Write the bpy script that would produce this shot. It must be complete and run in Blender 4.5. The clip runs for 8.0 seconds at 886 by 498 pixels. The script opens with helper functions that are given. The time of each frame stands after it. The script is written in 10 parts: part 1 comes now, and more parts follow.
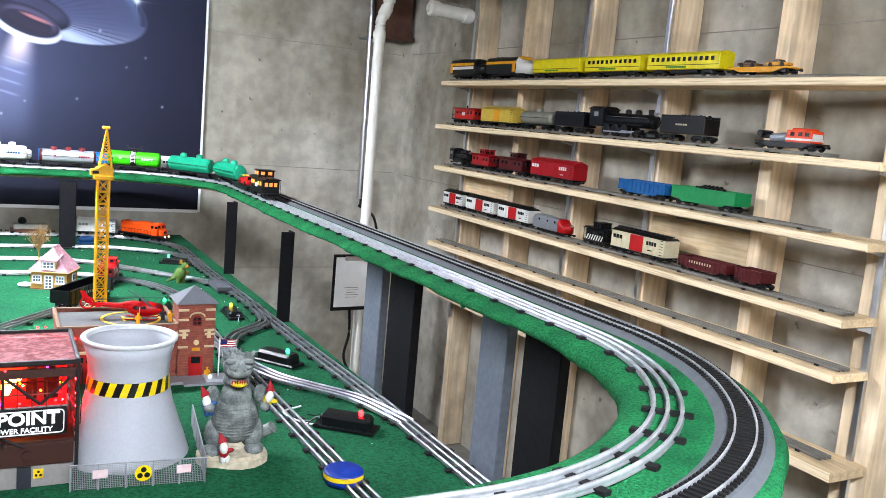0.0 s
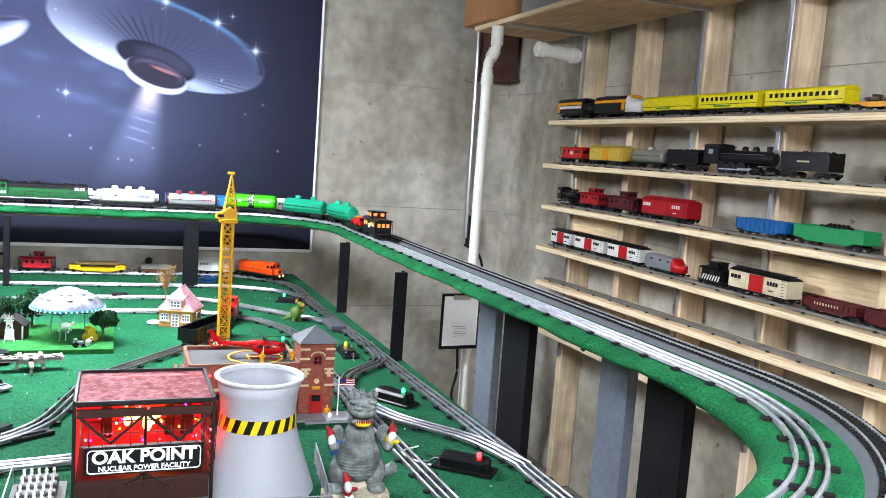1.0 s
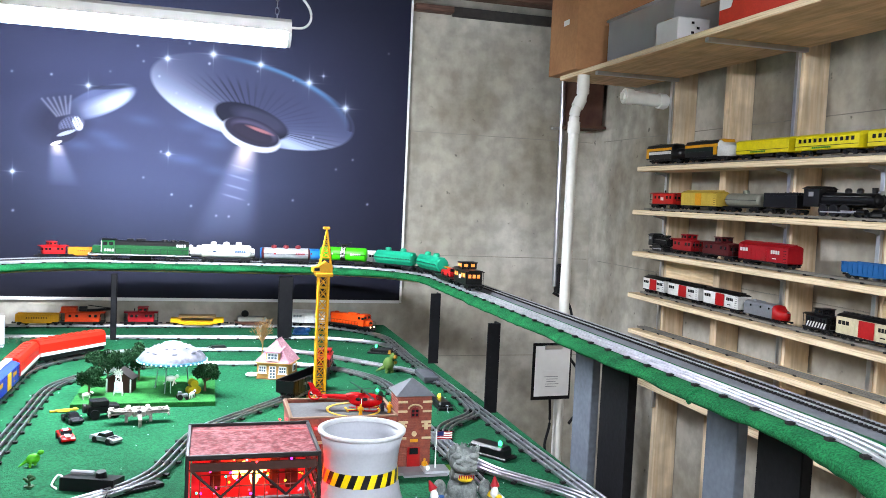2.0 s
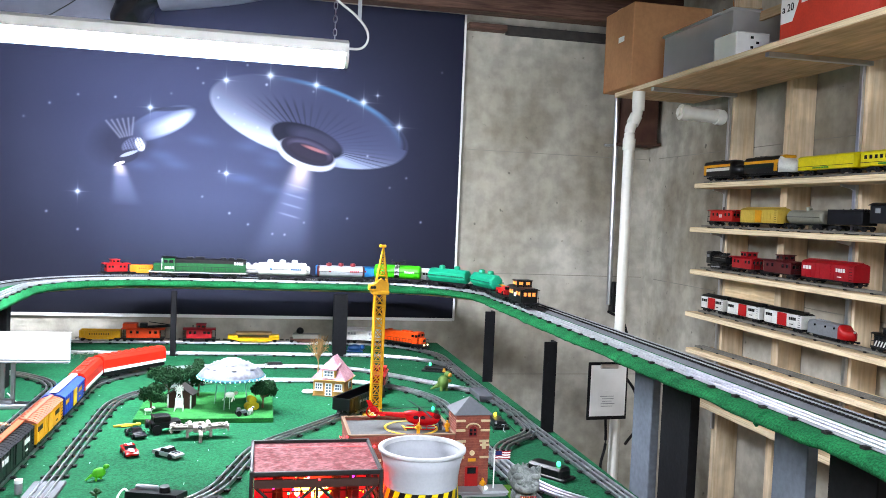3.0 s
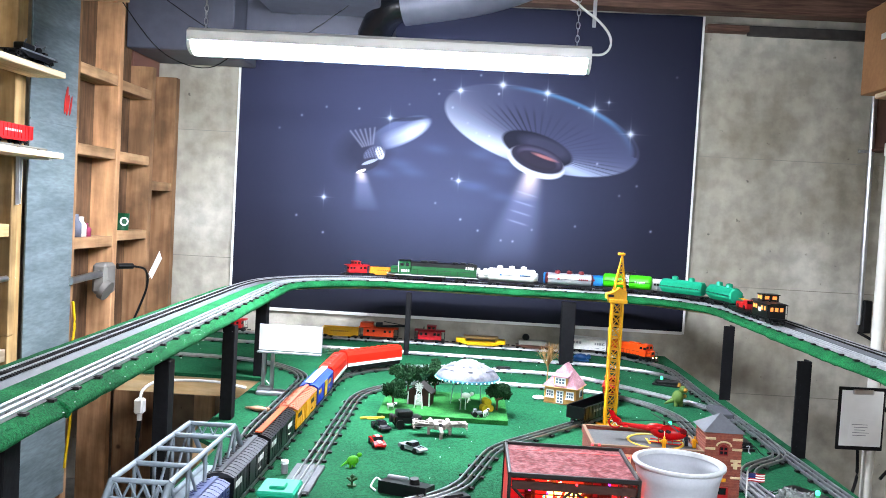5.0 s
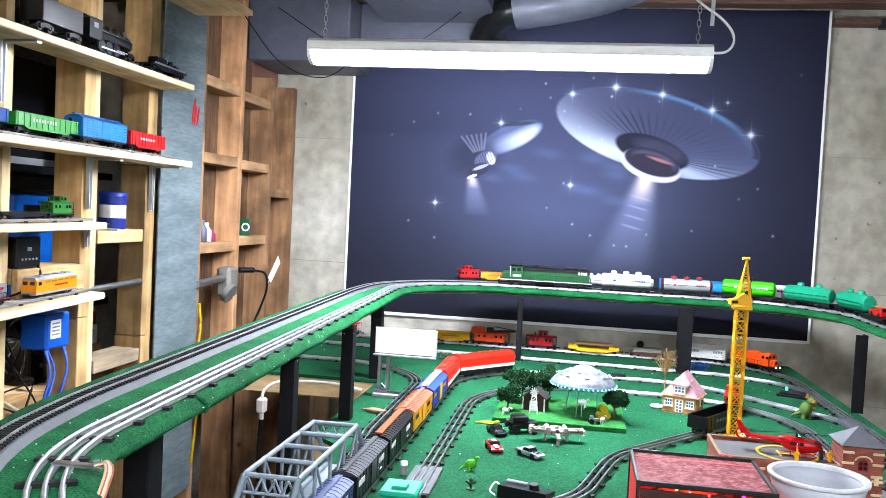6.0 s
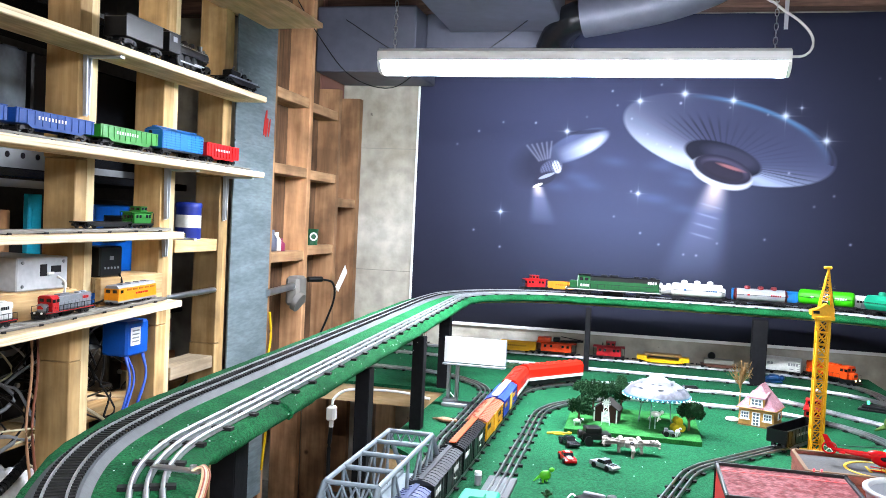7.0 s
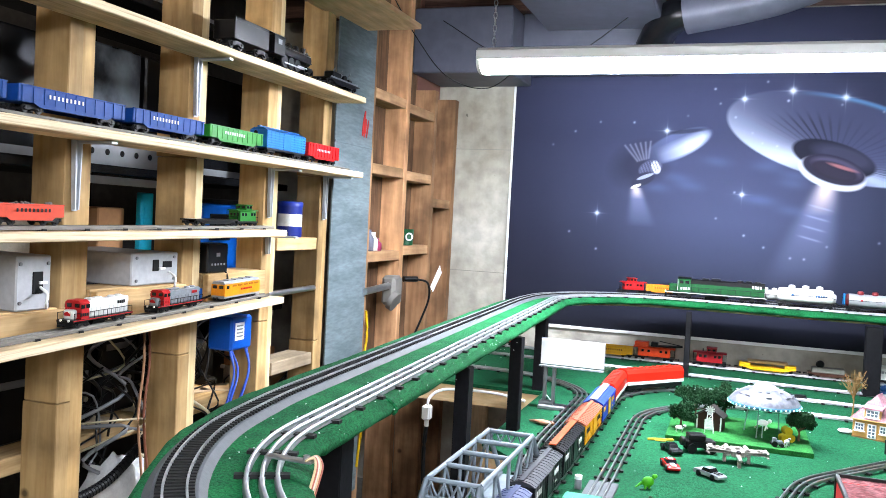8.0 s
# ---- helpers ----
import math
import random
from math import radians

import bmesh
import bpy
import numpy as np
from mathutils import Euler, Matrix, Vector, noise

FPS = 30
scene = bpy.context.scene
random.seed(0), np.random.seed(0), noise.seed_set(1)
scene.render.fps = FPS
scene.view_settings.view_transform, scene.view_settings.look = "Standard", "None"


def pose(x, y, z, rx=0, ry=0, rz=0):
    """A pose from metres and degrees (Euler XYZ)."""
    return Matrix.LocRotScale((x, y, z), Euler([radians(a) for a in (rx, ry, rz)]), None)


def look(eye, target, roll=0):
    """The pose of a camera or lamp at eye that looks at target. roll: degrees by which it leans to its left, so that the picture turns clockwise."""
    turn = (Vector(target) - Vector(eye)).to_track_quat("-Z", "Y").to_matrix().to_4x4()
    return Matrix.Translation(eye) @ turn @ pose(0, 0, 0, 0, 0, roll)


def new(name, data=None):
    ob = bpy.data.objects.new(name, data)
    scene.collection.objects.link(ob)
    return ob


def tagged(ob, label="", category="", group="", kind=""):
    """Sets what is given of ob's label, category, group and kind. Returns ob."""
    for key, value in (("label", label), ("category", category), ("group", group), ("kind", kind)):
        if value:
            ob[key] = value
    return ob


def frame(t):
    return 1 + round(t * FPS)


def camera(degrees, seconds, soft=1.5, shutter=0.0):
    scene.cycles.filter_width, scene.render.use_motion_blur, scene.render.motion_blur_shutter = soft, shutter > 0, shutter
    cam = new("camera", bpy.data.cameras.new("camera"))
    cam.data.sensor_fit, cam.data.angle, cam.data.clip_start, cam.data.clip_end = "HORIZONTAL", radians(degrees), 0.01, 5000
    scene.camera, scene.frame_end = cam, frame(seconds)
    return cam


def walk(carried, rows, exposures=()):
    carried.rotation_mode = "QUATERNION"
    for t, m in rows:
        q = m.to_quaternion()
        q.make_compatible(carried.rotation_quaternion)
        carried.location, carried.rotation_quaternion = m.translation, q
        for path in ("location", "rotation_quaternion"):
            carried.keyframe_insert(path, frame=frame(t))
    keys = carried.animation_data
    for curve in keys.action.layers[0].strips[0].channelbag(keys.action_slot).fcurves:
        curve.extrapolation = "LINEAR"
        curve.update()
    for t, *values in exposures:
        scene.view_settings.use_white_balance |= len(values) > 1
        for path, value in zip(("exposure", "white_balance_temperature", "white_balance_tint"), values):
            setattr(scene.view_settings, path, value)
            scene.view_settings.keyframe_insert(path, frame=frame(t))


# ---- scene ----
cam = camera(55.9, 8.0, 0.8)
PATH = [
    (0, (-0.262, -0.759, 1.387), (0.68, 0.981, 1.095), 5.1),
    (0.5, (-0.283, -0.751, 1.388), (0.534, 1.053, 1.11), 4.6),
    (1, (-0.302, -0.753, 1.396), (0.425, 1.097, 1.172), 4.1),
    (1.5, (-0.318, -0.751, 1.402), (0.297, 1.145, 1.238), 3.2),
    (3, (-0.35, -0.742, 1.404), (0.072, 1.211, 1.319), 2.4),
    (3.5, (-0.364, -0.738, 1.402), (-0.047, 1.235, 1.321), 2.6),
    (4, (-0.39, -0.733, 1.397), (-0.212, 1.258, 1.317), 2.7),
    (4.5, (-0.413, -0.733, 1.395), (-0.353, 1.264, 1.311), 3.0),
    (6, (-0.468, -0.731, 1.382), (-0.788, 1.241, 1.298), 2.9),
    (6.5, (-0.48, -0.735, 1.381), (-0.866, 1.226, 1.305), 2.6),
    (7, (-0.506, -0.732, 1.377), (-0.962, 1.214, 1.31), 2.7),
    (7.5, (-0.528, -0.733, 1.37), (-1.131, 1.173, 1.303), 2.9),
    (8, (-0.535, -0.726, 1.365), (-1.195, 1.161, 1.295), 3.0),
]
walk(cam, [(t, look(eye, target, roll)) for t, eye, target, roll in PATH], [(0.0, 2.28), (3.5, 2.28), (6.0, 2.12), (8.0, 2.12)])

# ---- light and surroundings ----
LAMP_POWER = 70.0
world = bpy.data.worlds.new("world")
scene.world = world
world.use_nodes = True
world.node_tree.nodes["Background"].inputs[0].default_value = (0.6, 0.65, 0.75, 1)
world.node_tree.nodes["Background"].inputs[1].default_value = 0.05


# ---- mesh helpers ----
def lin(r, g, b):
    """Linear colour from 0 to 255 display values."""
    return tuple(((c / 255 + 0.055) / 1.055) ** 2.4 if c > 10 else c / 255 / 12.92 for c in (r, g, b))


class Shape:
    """Collects vertices and faces of one mesh."""

    def __init__(self):
        self.v, self.f, self.s, self.mi, self.k = [], [], [], [], 0

    def add(self, verts, faces, smooth=False, m=None):
        n = len(self.v)
        self.v += [tuple(m @ Vector(p)) for p in verts] if m is not None else [tuple(p) for p in verts]
        self.f += [tuple(i + n for i in f) for f in faces]
        self.s += [smooth] * len(faces)
        self.mi += [self.k] * len(faces)
        return self

    def ink(self, k):
        self.k = k
        return self

    def box(self, c, s, b=0.0, m=None):
        hx, hy, hz = s[0] / 2, s[1] / 2, s[2] / 2
        b = min(b, hx * 0.9, hy * 0.9, hz * 0.9)
        if b <= 0:
            v = [(c[0] + x * hx, c[1] + y * hy, c[2] + z * hz) for x in (-1, 1) for y in (-1, 1) for z in (-1, 1)]
            f = [(0, 1, 3, 2), (4, 6, 7, 5), (0, 4, 5, 1), (2, 3, 7, 6), (0, 2, 6, 4), (1, 5, 7, 3)]
            return self.add(v, f, False, m)
        v, idx = [], {}
        for x in (-1, 1):
            for y in (-1, 1):
                for z in (-1, 1):
                    for a in range(3):
                        d = [hx - b, hy - b, hz - b]
                        d[a] += b
                        idx[(x, y, z, a)] = len(v)
                        v.append((c[0] + x * d[0], c[1] + y * d[1], c[2] + z * d[2]))
        f = []
        for a in range(3):
            o1, o2 = [k for k in range(3) if k != a]
            for sg in (-1, 1):
                q = []
                for s1, s2 in ((-1, -1), (1, -1), (1, 1), (-1, 1)):
                    k = [0, 0, 0]
                    k[a], k[o1], k[o2] = sg, s1, s2
                    q.append(idx[(*k, a)])
                flip = (sg > 0) != (a != 1)
                f.append(tuple(q[::-1]) if flip else tuple(q))
        for a in range(3):
            o1, o2 = [k for k in range(3) if k != a]
            for s1 in (-1, 1):
                for s2 in (-1, 1):
                    k0, k1 = [0, 0, 0], [0, 0, 0]
                    k0[a], k1[a] = -1, 1
                    k0[o1] = k1[o1] = s1
                    k0[o2] = k1[o2] = s2
                    f.append((idx[(*k0, o1)], idx[(*k1, o1)], idx[(*k1, o2)], idx[(*k0, o2)]))
        for x in (-1, 1):
            for y in (-1, 1):
                for z in (-1, 1):
                    f.append(tuple(idx[(x, y, z, a)] for a in range(3)))
        return self.add(v, f, False, m)

    def cyl(self, p, q, r, r2=None, n=12, caps=True, m=None):
        r2 = r if r2 is None else r2
        p, q = Vector(p), Vector(q)
        d = (q - p).normalized()
        u = d.orthogonal().normalized()
        w = d.cross(u)
        ring = [(math.cos(2 * math.pi * k / n), math.sin(2 * math.pi * k / n)) for k in range(n)]
        v = [p + (u * a + w * b) * r for a, b in ring] + [q + (u * a + w * b) * r2 for a, b in ring]
        self.add(v, [(k, (k + 1) % n, n + (k + 1) % n, n + k) for k in range(n)], True, m)
        if caps:
            self.add(v[:n], [tuple(range(n))[::-1]], False, m)
            self.add(v[n:], [tuple(range(n))], False, m)
        return self

    def lathe(self, prof, n=24, c=(0, 0, 0), m=None, smooth=True):
        v = [(c[0] + r * math.cos(2 * math.pi * k / n), c[1] + r * math.sin(2 * math.pi * k / n), c[2] + z) for r, z in prof for k in range(n)]
        f = [(j * n + k, j * n + (k + 1) % n, (j + 1) * n + (k + 1) % n, (j + 1) * n + k) for j in range(len(prof) - 1) for k in range(n)]
        return self.add(v, f, smooth, m)

    def ball(self, c, r, n=10, k=6, s=(1, 1, 1), m=None):
        prof = [(max(1e-4, math.cos(a)), math.sin(a)) for a in [math.pi * (j / k - 0.5) for j in range(k + 1)]]
        mm = Matrix.LocRotScale(c, None, (r * s[0], r * s[1], r * s[2]))
        return self.lathe(prof, n, (0, 0, 0), mm if m is None else m @ mm)

    def tube(self, pts, r, n=6, closed=False, m=None):
        pts = [Vector(p) for p in pts]
        v = []
        k = len(pts)
        for i, p in enumerate(pts):
            a = pts[(i - 1) % k] if closed or i else p
            b = pts[(i + 1) % k] if closed or i < k - 1 else p
            d = (b - a).normalized()
            side = Vector((0, 0, 1)).cross(d)
            side = side.normalized() if side.length > 0.05 else Vector((1, 0, 0))
            up = d.cross(side)
            v += [p + (side * math.cos(2 * math.pi * j / n) + up * math.sin(2 * math.pi * j / n)) * r for j in range(n)]
        f = [(i % k * n + j, i % k * n + (j + 1) % n, (i + 1) % k * n + (j + 1) % n, (i + 1) % k * n + j) for i in range(k if closed else k - 1) for j in range(n)]
        self.add(v, f, True, m)
        if not closed:
            self.add(v[:n], [tuple(range(n))[::-1]], False, m)
            self.add(v[-n:], [tuple(range(n))], False, m)
        return self

    def prism(self, poly, a, b, axis="x", m=None, smooth=False):
        """A flat outline pushed along an axis from a to b."""
        put = {"x": lambda p, t: (t, p[0], p[1]), "y": lambda p, t: (p[0], t, p[1]), "z": lambda p, t: (p[0], p[1], t)}[axis]
        n = len(poly)
        v = [put(p, a) for p in poly] + [put(p, b) for p in poly]
        self.add(v, [(k, (k + 1) % n, n + (k + 1) % n, n + k) for k in range(n)], smooth, m)
        self.add(v, [tuple(range(n))[::-1], tuple(range(n, 2 * n))], False, m)
        return self

    def sweep(self, path, prof, closed=False, z=0.0, smooth=True, loop=True):
        """A profile of (offset to the right, height) carried along a plan path."""
        n, k = len(prof), len(path)
        v = []
        for (x, y), (nx, ny) in zip(path, normals(path, closed)):
            v += [(x + nx * o, y + ny * o, z + h) for o, h in prof]
        m = n if loop else n - 1
        f = [(i % k * n + j, (i + 1) % k * n + j, (i + 1) % k * n + (j + 1) % n, i % k * n + (j + 1) % n) for i in range(k if closed else k - 1) for j in range(m)]
        return self.add(v, f, smooth)

    def mesh(self, name, material):
        me = bpy.data.meshes.new(name)
        me.from_pydata(self.v, [], self.f)
        me.polygons.foreach_set("use_smooth", self.s)
        me.polygons.foreach_set("material_index", self.mi)
        bm = bmesh.new()
        bm.from_mesh(me)
        bmesh.ops.recalc_face_normals(bm, faces=bm.faces)
        bm.to_mesh(me)
        bm.free()
        for mt in material if isinstance(material, (list, tuple)) else [material]:
            me.materials.append(mt)
        return me


def normals(path, closed):
    out = []
    k = len(path)
    for i in range(k):
        a = path[(i - 1) % k] if closed or i else path[i]
        b = path[(i + 1) % k] if closed or i < k - 1 else path[i]
        dx, dy = b[0] - a[0], b[1] - a[1]
        d = math.hypot(dx, dy) or 1
        out.append((dy / d, -dx / d))
    return out


def rounded(pts, r, closed=False, step=0.03):
    """A plan path through corner points, with arcs of radius r (or a third value of a point)."""
    out = []
    k = len(pts)
    for i, p in enumerate(pts):
        if not closed and i in (0, k - 1):
            out.append(Vector(p[:2]))
            continue
        c, a, b = Vector(p[:2]), Vector(pts[i - 1][:2]), Vector(pts[(i + 1) % k][:2])
        rr = p[2] if len(p) > 2 else r
        d1, d2 = (a - c).normalized(), (b - c).normalized()
        ang = math.acos(max(-1, min(1, d1.dot(d2))))
        if ang > 3.1:
            out.append(c)
            continue
        cut = min(rr / math.tan(ang / 2), (a - c).length * 0.49, (b - c).length * 0.49)
        rr = cut * math.tan(ang / 2)
        mid = c + (d1 + d2).normalized() * (rr / math.sin(ang / 2))
        p1, p2 = c + d1 * cut, c + d2 * cut
        n = max(3, int(rr * (math.pi - ang) / step))
        a1 = math.atan2(p1.y - mid.y, p1.x - mid.x)
        da = math.atan2(p2.y - mid.y, p2.x - mid.x) - a1
        da = (da + math.pi) % (2 * math.pi) - math.pi
        out += [mid + Vector((math.cos(a1 + da * j / n), math.sin(a1 + da * j / n))) * rr for j in range(n + 1)]
    full = []
    for i, p in enumerate(out):
        q = out[(i + 1) % len(out)]
        full.append((p.x, p.y))
        if i == len(out) - 1 and not closed:
            break
        n = int((q - p).length / (step * 3))
        full += [tuple(p.lerp(q, j / (n + 1))) for j in range(1, n + 1)]
    return full


def along(path, s, closed=True):
    """Point and heading at a length s along a path."""
    k = len(path)
    i = 0
    while True:
        a, b = path[i % k], path[(i + 1) % k]
        d = math.hypot(b[0] - a[0], b[1] - a[1])
        if s <= d or (not closed and i >= k - 2):
            t = s / d if d else 0
            return a[0] + (b[0] - a[0]) * t, a[1] + (b[1] - a[1]) * t, math.degrees(math.atan2(b[1] - a[1], b[0] - a[0]))
        s -= d
        i += 1


def nearest_s(path, x, y):
    best, s, at = 9e9, 0, 0
    for i in range(len(path) - 1):
        d = math.hypot(path[i][0] - x, path[i][1] - y)
        if d < best:
            best, at = d, s
        s += math.dist(path[i], path[i + 1])
    return at


def smooth_line(pts, n=6):
    """Extra points on a soft curve through the given ones."""
    p = [Vector(q) for q in pts]
    p = [p[0] * 2 - p[1]] + p + [p[-1] * 2 - p[-2]]
    out = []
    for i in range(1, len(p) - 2):
        for k in range(n):
            t = k / n
            a, b, c, d = p[i - 1], p[i], p[i + 1], p[i + 2]
            out.append(0.5 * ((2 * b) + (c - a) * t + (2 * a - 5 * b + 4 * c - d) * t * t + (3 * b - a - 3 * c + d) * t ** 3))
    return out + [p[-2]]


STORE = {}


def part(name, shape, material, parent, label="", key=None, m=None):
    """One mesh object under a thing or a part. shape may be made once and shared under a key."""
    if key is not None:
        key = (key, material.name)
        if key not in STORE:
            STORE[key] = (shape() if callable(shape) else shape).mesh(name, material)
        me = STORE[key]
    else:
        me = shape.mesh(name, material)
    ob = new(name, me)
    ob.parent = parent
    if m is not None:
        ob.matrix_basis = m
    if label:
        tagged(ob, label)
    return ob


def thing(name, label, category, m=None, group="", kind=""):
    ob = new(name)
    ob.empty_display_size = 0.05
    if m is not None:
        ob.matrix_basis = m
    return tagged(ob, label, category, group, kind)


def solid(name, shape, material, label, category="", group="", kind=""):
    """A thing that is one mesh."""
    return tagged(new(name, shape.mesh(name, material)), label, category, group, kind)


def writing(text, size, material, parent, m, name="lettering", depth=0.0004, bold=0.0):
    cu = bpy.data.curves.new(name, "FONT")
    cu.body, cu.size, cu.align_x, cu.align_y, cu.extrude = text, size, "CENTER", "CENTER", depth
    cu.offset = bold
    tmp = new("tmp", cu)
    me = bpy.data.meshes.new_from_object(tmp)
    bpy.data.objects.remove(tmp)
    me.materials.append(material)
    ob = new(name, me)
    ob.parent, ob.matrix_basis = parent, m
    return ob


# ---- materials ----
def material(name, colour, rough=0.5, metal=0.0, vary=0.15, scale=30.0, bump=0.0, bump_scale=200.0, colour2=None, coat=0.0, stretch=None, fine=None, glow=0.0, spread=(0.3, 0.7), rnd=0.0, spec=0.5):
    mt = bpy.data.materials.new(name)
    mt.use_nodes = True
    nt = mt.node_tree
    bs = nt.nodes["Principled BSDF"]
    bs.inputs["Roughness"].default_value, bs.inputs["Metallic"].default_value = rough, metal
    bs.inputs["Coat Weight"].default_value = coat
    bs.inputs["Specular IOR Level"].default_value = spec
    tc = nt.nodes.new("ShaderNodeTexCoord")
    mp = nt.nodes.new("ShaderNodeMapping")
    nt.links.new(tc.outputs["Object"], mp.inputs[0])
    if stretch:
        mp.inputs["Scale"].default_value = stretch
    no = nt.nodes.new("ShaderNodeTexNoise")
    no.inputs["Scale"].default_value, no.inputs["Detail"].default_value = scale, 6
    nt.links.new(mp.outputs[0], no.inputs["Vector"])
    ra = nt.nodes.new("ShaderNodeMapRange")
    ra.inputs["From Min"].default_value, ra.inputs["From Max"].default_value = spread
    nt.links.new(no.outputs[0], ra.inputs[0])
    mx = nt.nodes.new("ShaderNodeMix")
    mx.data_type = "RGBA"
    c2 = colour2 or tuple(c * (1 - vary) for c in colour)
    mx.inputs["A"].default_value, mx.inputs["B"].default_value = (*colour, 1), (*c2, 1)
    nt.links.new(ra.outputs[0], mx.inputs["Factor"])
    out = mx.outputs["Result"]
    if fine:
        n2 = nt.nodes.new("ShaderNodeTexNoise")
        n2.inputs["Scale"].default_value, n2.inputs["Detail"].default_value = fine[0], 4
        nt.links.new(mp.outputs[0], n2.inputs["Vector"])
        r2 = nt.nodes.new("ShaderNodeMapRange")
        r2.inputs["From Min"].default_value, r2.inputs["From Max"].default_value = 0.35, 0.65
        r2.inputs["To Min"].default_value, r2.inputs["To Max"].default_value = 1 - fine[1], 1 + fine[1]
        nt.links.new(n2.outputs[0], r2.inputs[0])
        m2 = nt.nodes.new("ShaderNodeVectorMath")
        m2.operation = "SCALE"
        nt.links.new(out, m2.inputs[0])
        nt.links.new(r2.outputs[0], m2.inputs["Scale"])
        out = m2.outputs[0]
    if rnd:
        oi = nt.nodes.new("ShaderNodeObjectInfo")
        r3 = nt.nodes.new("ShaderNodeMapRange")
        r3.inputs["To Min"].default_value, r3.inputs["To Max"].default_value = 1 - rnd, 1 + rnd
        nt.links.new(oi.outputs["Random"], r3.inputs[0])
        m3 = nt.nodes.new("ShaderNodeVectorMath")
        m3.operation = "SCALE"
        nt.links.new(out, m3.inputs[0])
        nt.links.new(r3.outputs[0], m3.inputs["Scale"])
        out = m3.outputs[0]
    nt.links.new(out, bs.inputs["Base Color"])
    if glow:
        nt.links.new(out, bs.inputs["Emission Color"])
        bs.inputs["Emission Strength"].default_value = glow
    if bump:
        nb = nt.nodes.new("ShaderNodeTexNoise")
        nb.inputs["Scale"].default_value, nb.inputs["Detail"].default_value = bump_scale, 5
        nt.links.new(mp.outputs[0], nb.inputs["Vector"])
        bu = nt.nodes.new("ShaderNodeBump")
        bu.inputs["Strength"].default_value, bu.inputs["Distance"].default_value = bump, 0.004
        nt.links.new(nb.outputs[0], bu.inputs["Height"])
        nt.links.new(bu.outputs[0], bs.inputs["Normal"])
    return mt


def wood(name, light, dark, grain=(6, 60, 6), rnd=0.12, dirt=0.82, knots=0.85):
    """Sawn timber whose grain runs along the axis with the small number of grain."""
    mt = material(name, light, 0.66, 0, scale=2.2, stretch=grain, colour2=dark, bump=0.25, bump_scale=5, fine=(0.9, 0.13), rnd=rnd, spec=0.2)
    nt = mt.node_tree
    bs = nt.nodes["Principled BSDF"]
    src = bs.inputs["Base Color"].links[0].from_socket
    tc = nt.nodes.new("ShaderNodeTexCoord")
    # handling dirt in broad patches
    dn = nt.nodes.new("ShaderNodeTexNoise")
    dn.inputs["Scale"].default_value, dn.inputs["Detail"].default_value = 7.0, 7
    nt.links.new(tc.outputs["Object"], dn.inputs["Vector"])
    dr = nt.nodes.new("ShaderNodeMapRange")
    dr.inputs["From Min"].default_value, dr.inputs["From Max"].default_value = 0.36, 0.62
    dr.inputs["To Min"].default_value, dr.inputs["To Max"].default_value = dirt, 1.08
    nt.links.new(dn.outputs[0], dr.inputs[0])
    # dark round knots
    vo = nt.nodes.new("ShaderNodeTexVoronoi")
    vo.inputs["Scale"].default_value = 5.5
    nt.links.new(tc.outputs["Object"], vo.inputs["Vector"])
    kr = nt.nodes.new("ShaderNodeMapRange")
    kr.inputs["From Min"].default_value, kr.inputs["From Max"].default_value = 0.03, 0.08
    kr.inputs["To Min"].default_value, kr.inputs["To Max"].default_value = knots, 1.0
    nt.links.new(vo.outputs["Distance"], kr.inputs[0])
    mu = nt.nodes.new("ShaderNodeMath")
    mu.operation = "MULTIPLY"
    nt.links.new(dr.outputs[0], mu.inputs[0])
    nt.links.new(kr.outputs[0], mu.inputs[1])
    sc = nt.nodes.new("ShaderNodeVectorMath")
    sc.operation = "SCALE"
    nt.links.new(src, sc.inputs[0])
    nt.links.new(mu.outputs[0], sc.inputs["Scale"])
    nt.links.new(sc.outputs[0], bs.inputs["Base Color"])
    return mt


PINE_Y = wood("pine_along_y", lin(236, 213, 174), lin(208, 178, 136), (60, 4, 60), 0.14, 0.72)
PINE_Z = wood("pine_along_z", lin(240, 220, 190), lin(212, 186, 150), (34, 34, 2.5), 0.18, 0.70)
OLD_Y = wood("old_fir_along_y", lin(208, 176, 128), lin(174, 140, 94), (34, 2.5, 34), 0.2, 0.66, 0.3)
OLD_Z = wood("old_fir_along_z", lin(196, 163, 114), lin(160, 126, 80), (20, 20, 2.0), 0.22, 0.54, 0.22)
PLY = wood("plywood", lin(222, 186, 150), lin(200, 162, 122), (30, 4, 30))
PLYX = wood("plywood_across", lin(214, 188, 146), lin(194, 162, 116), (4, 30, 30))


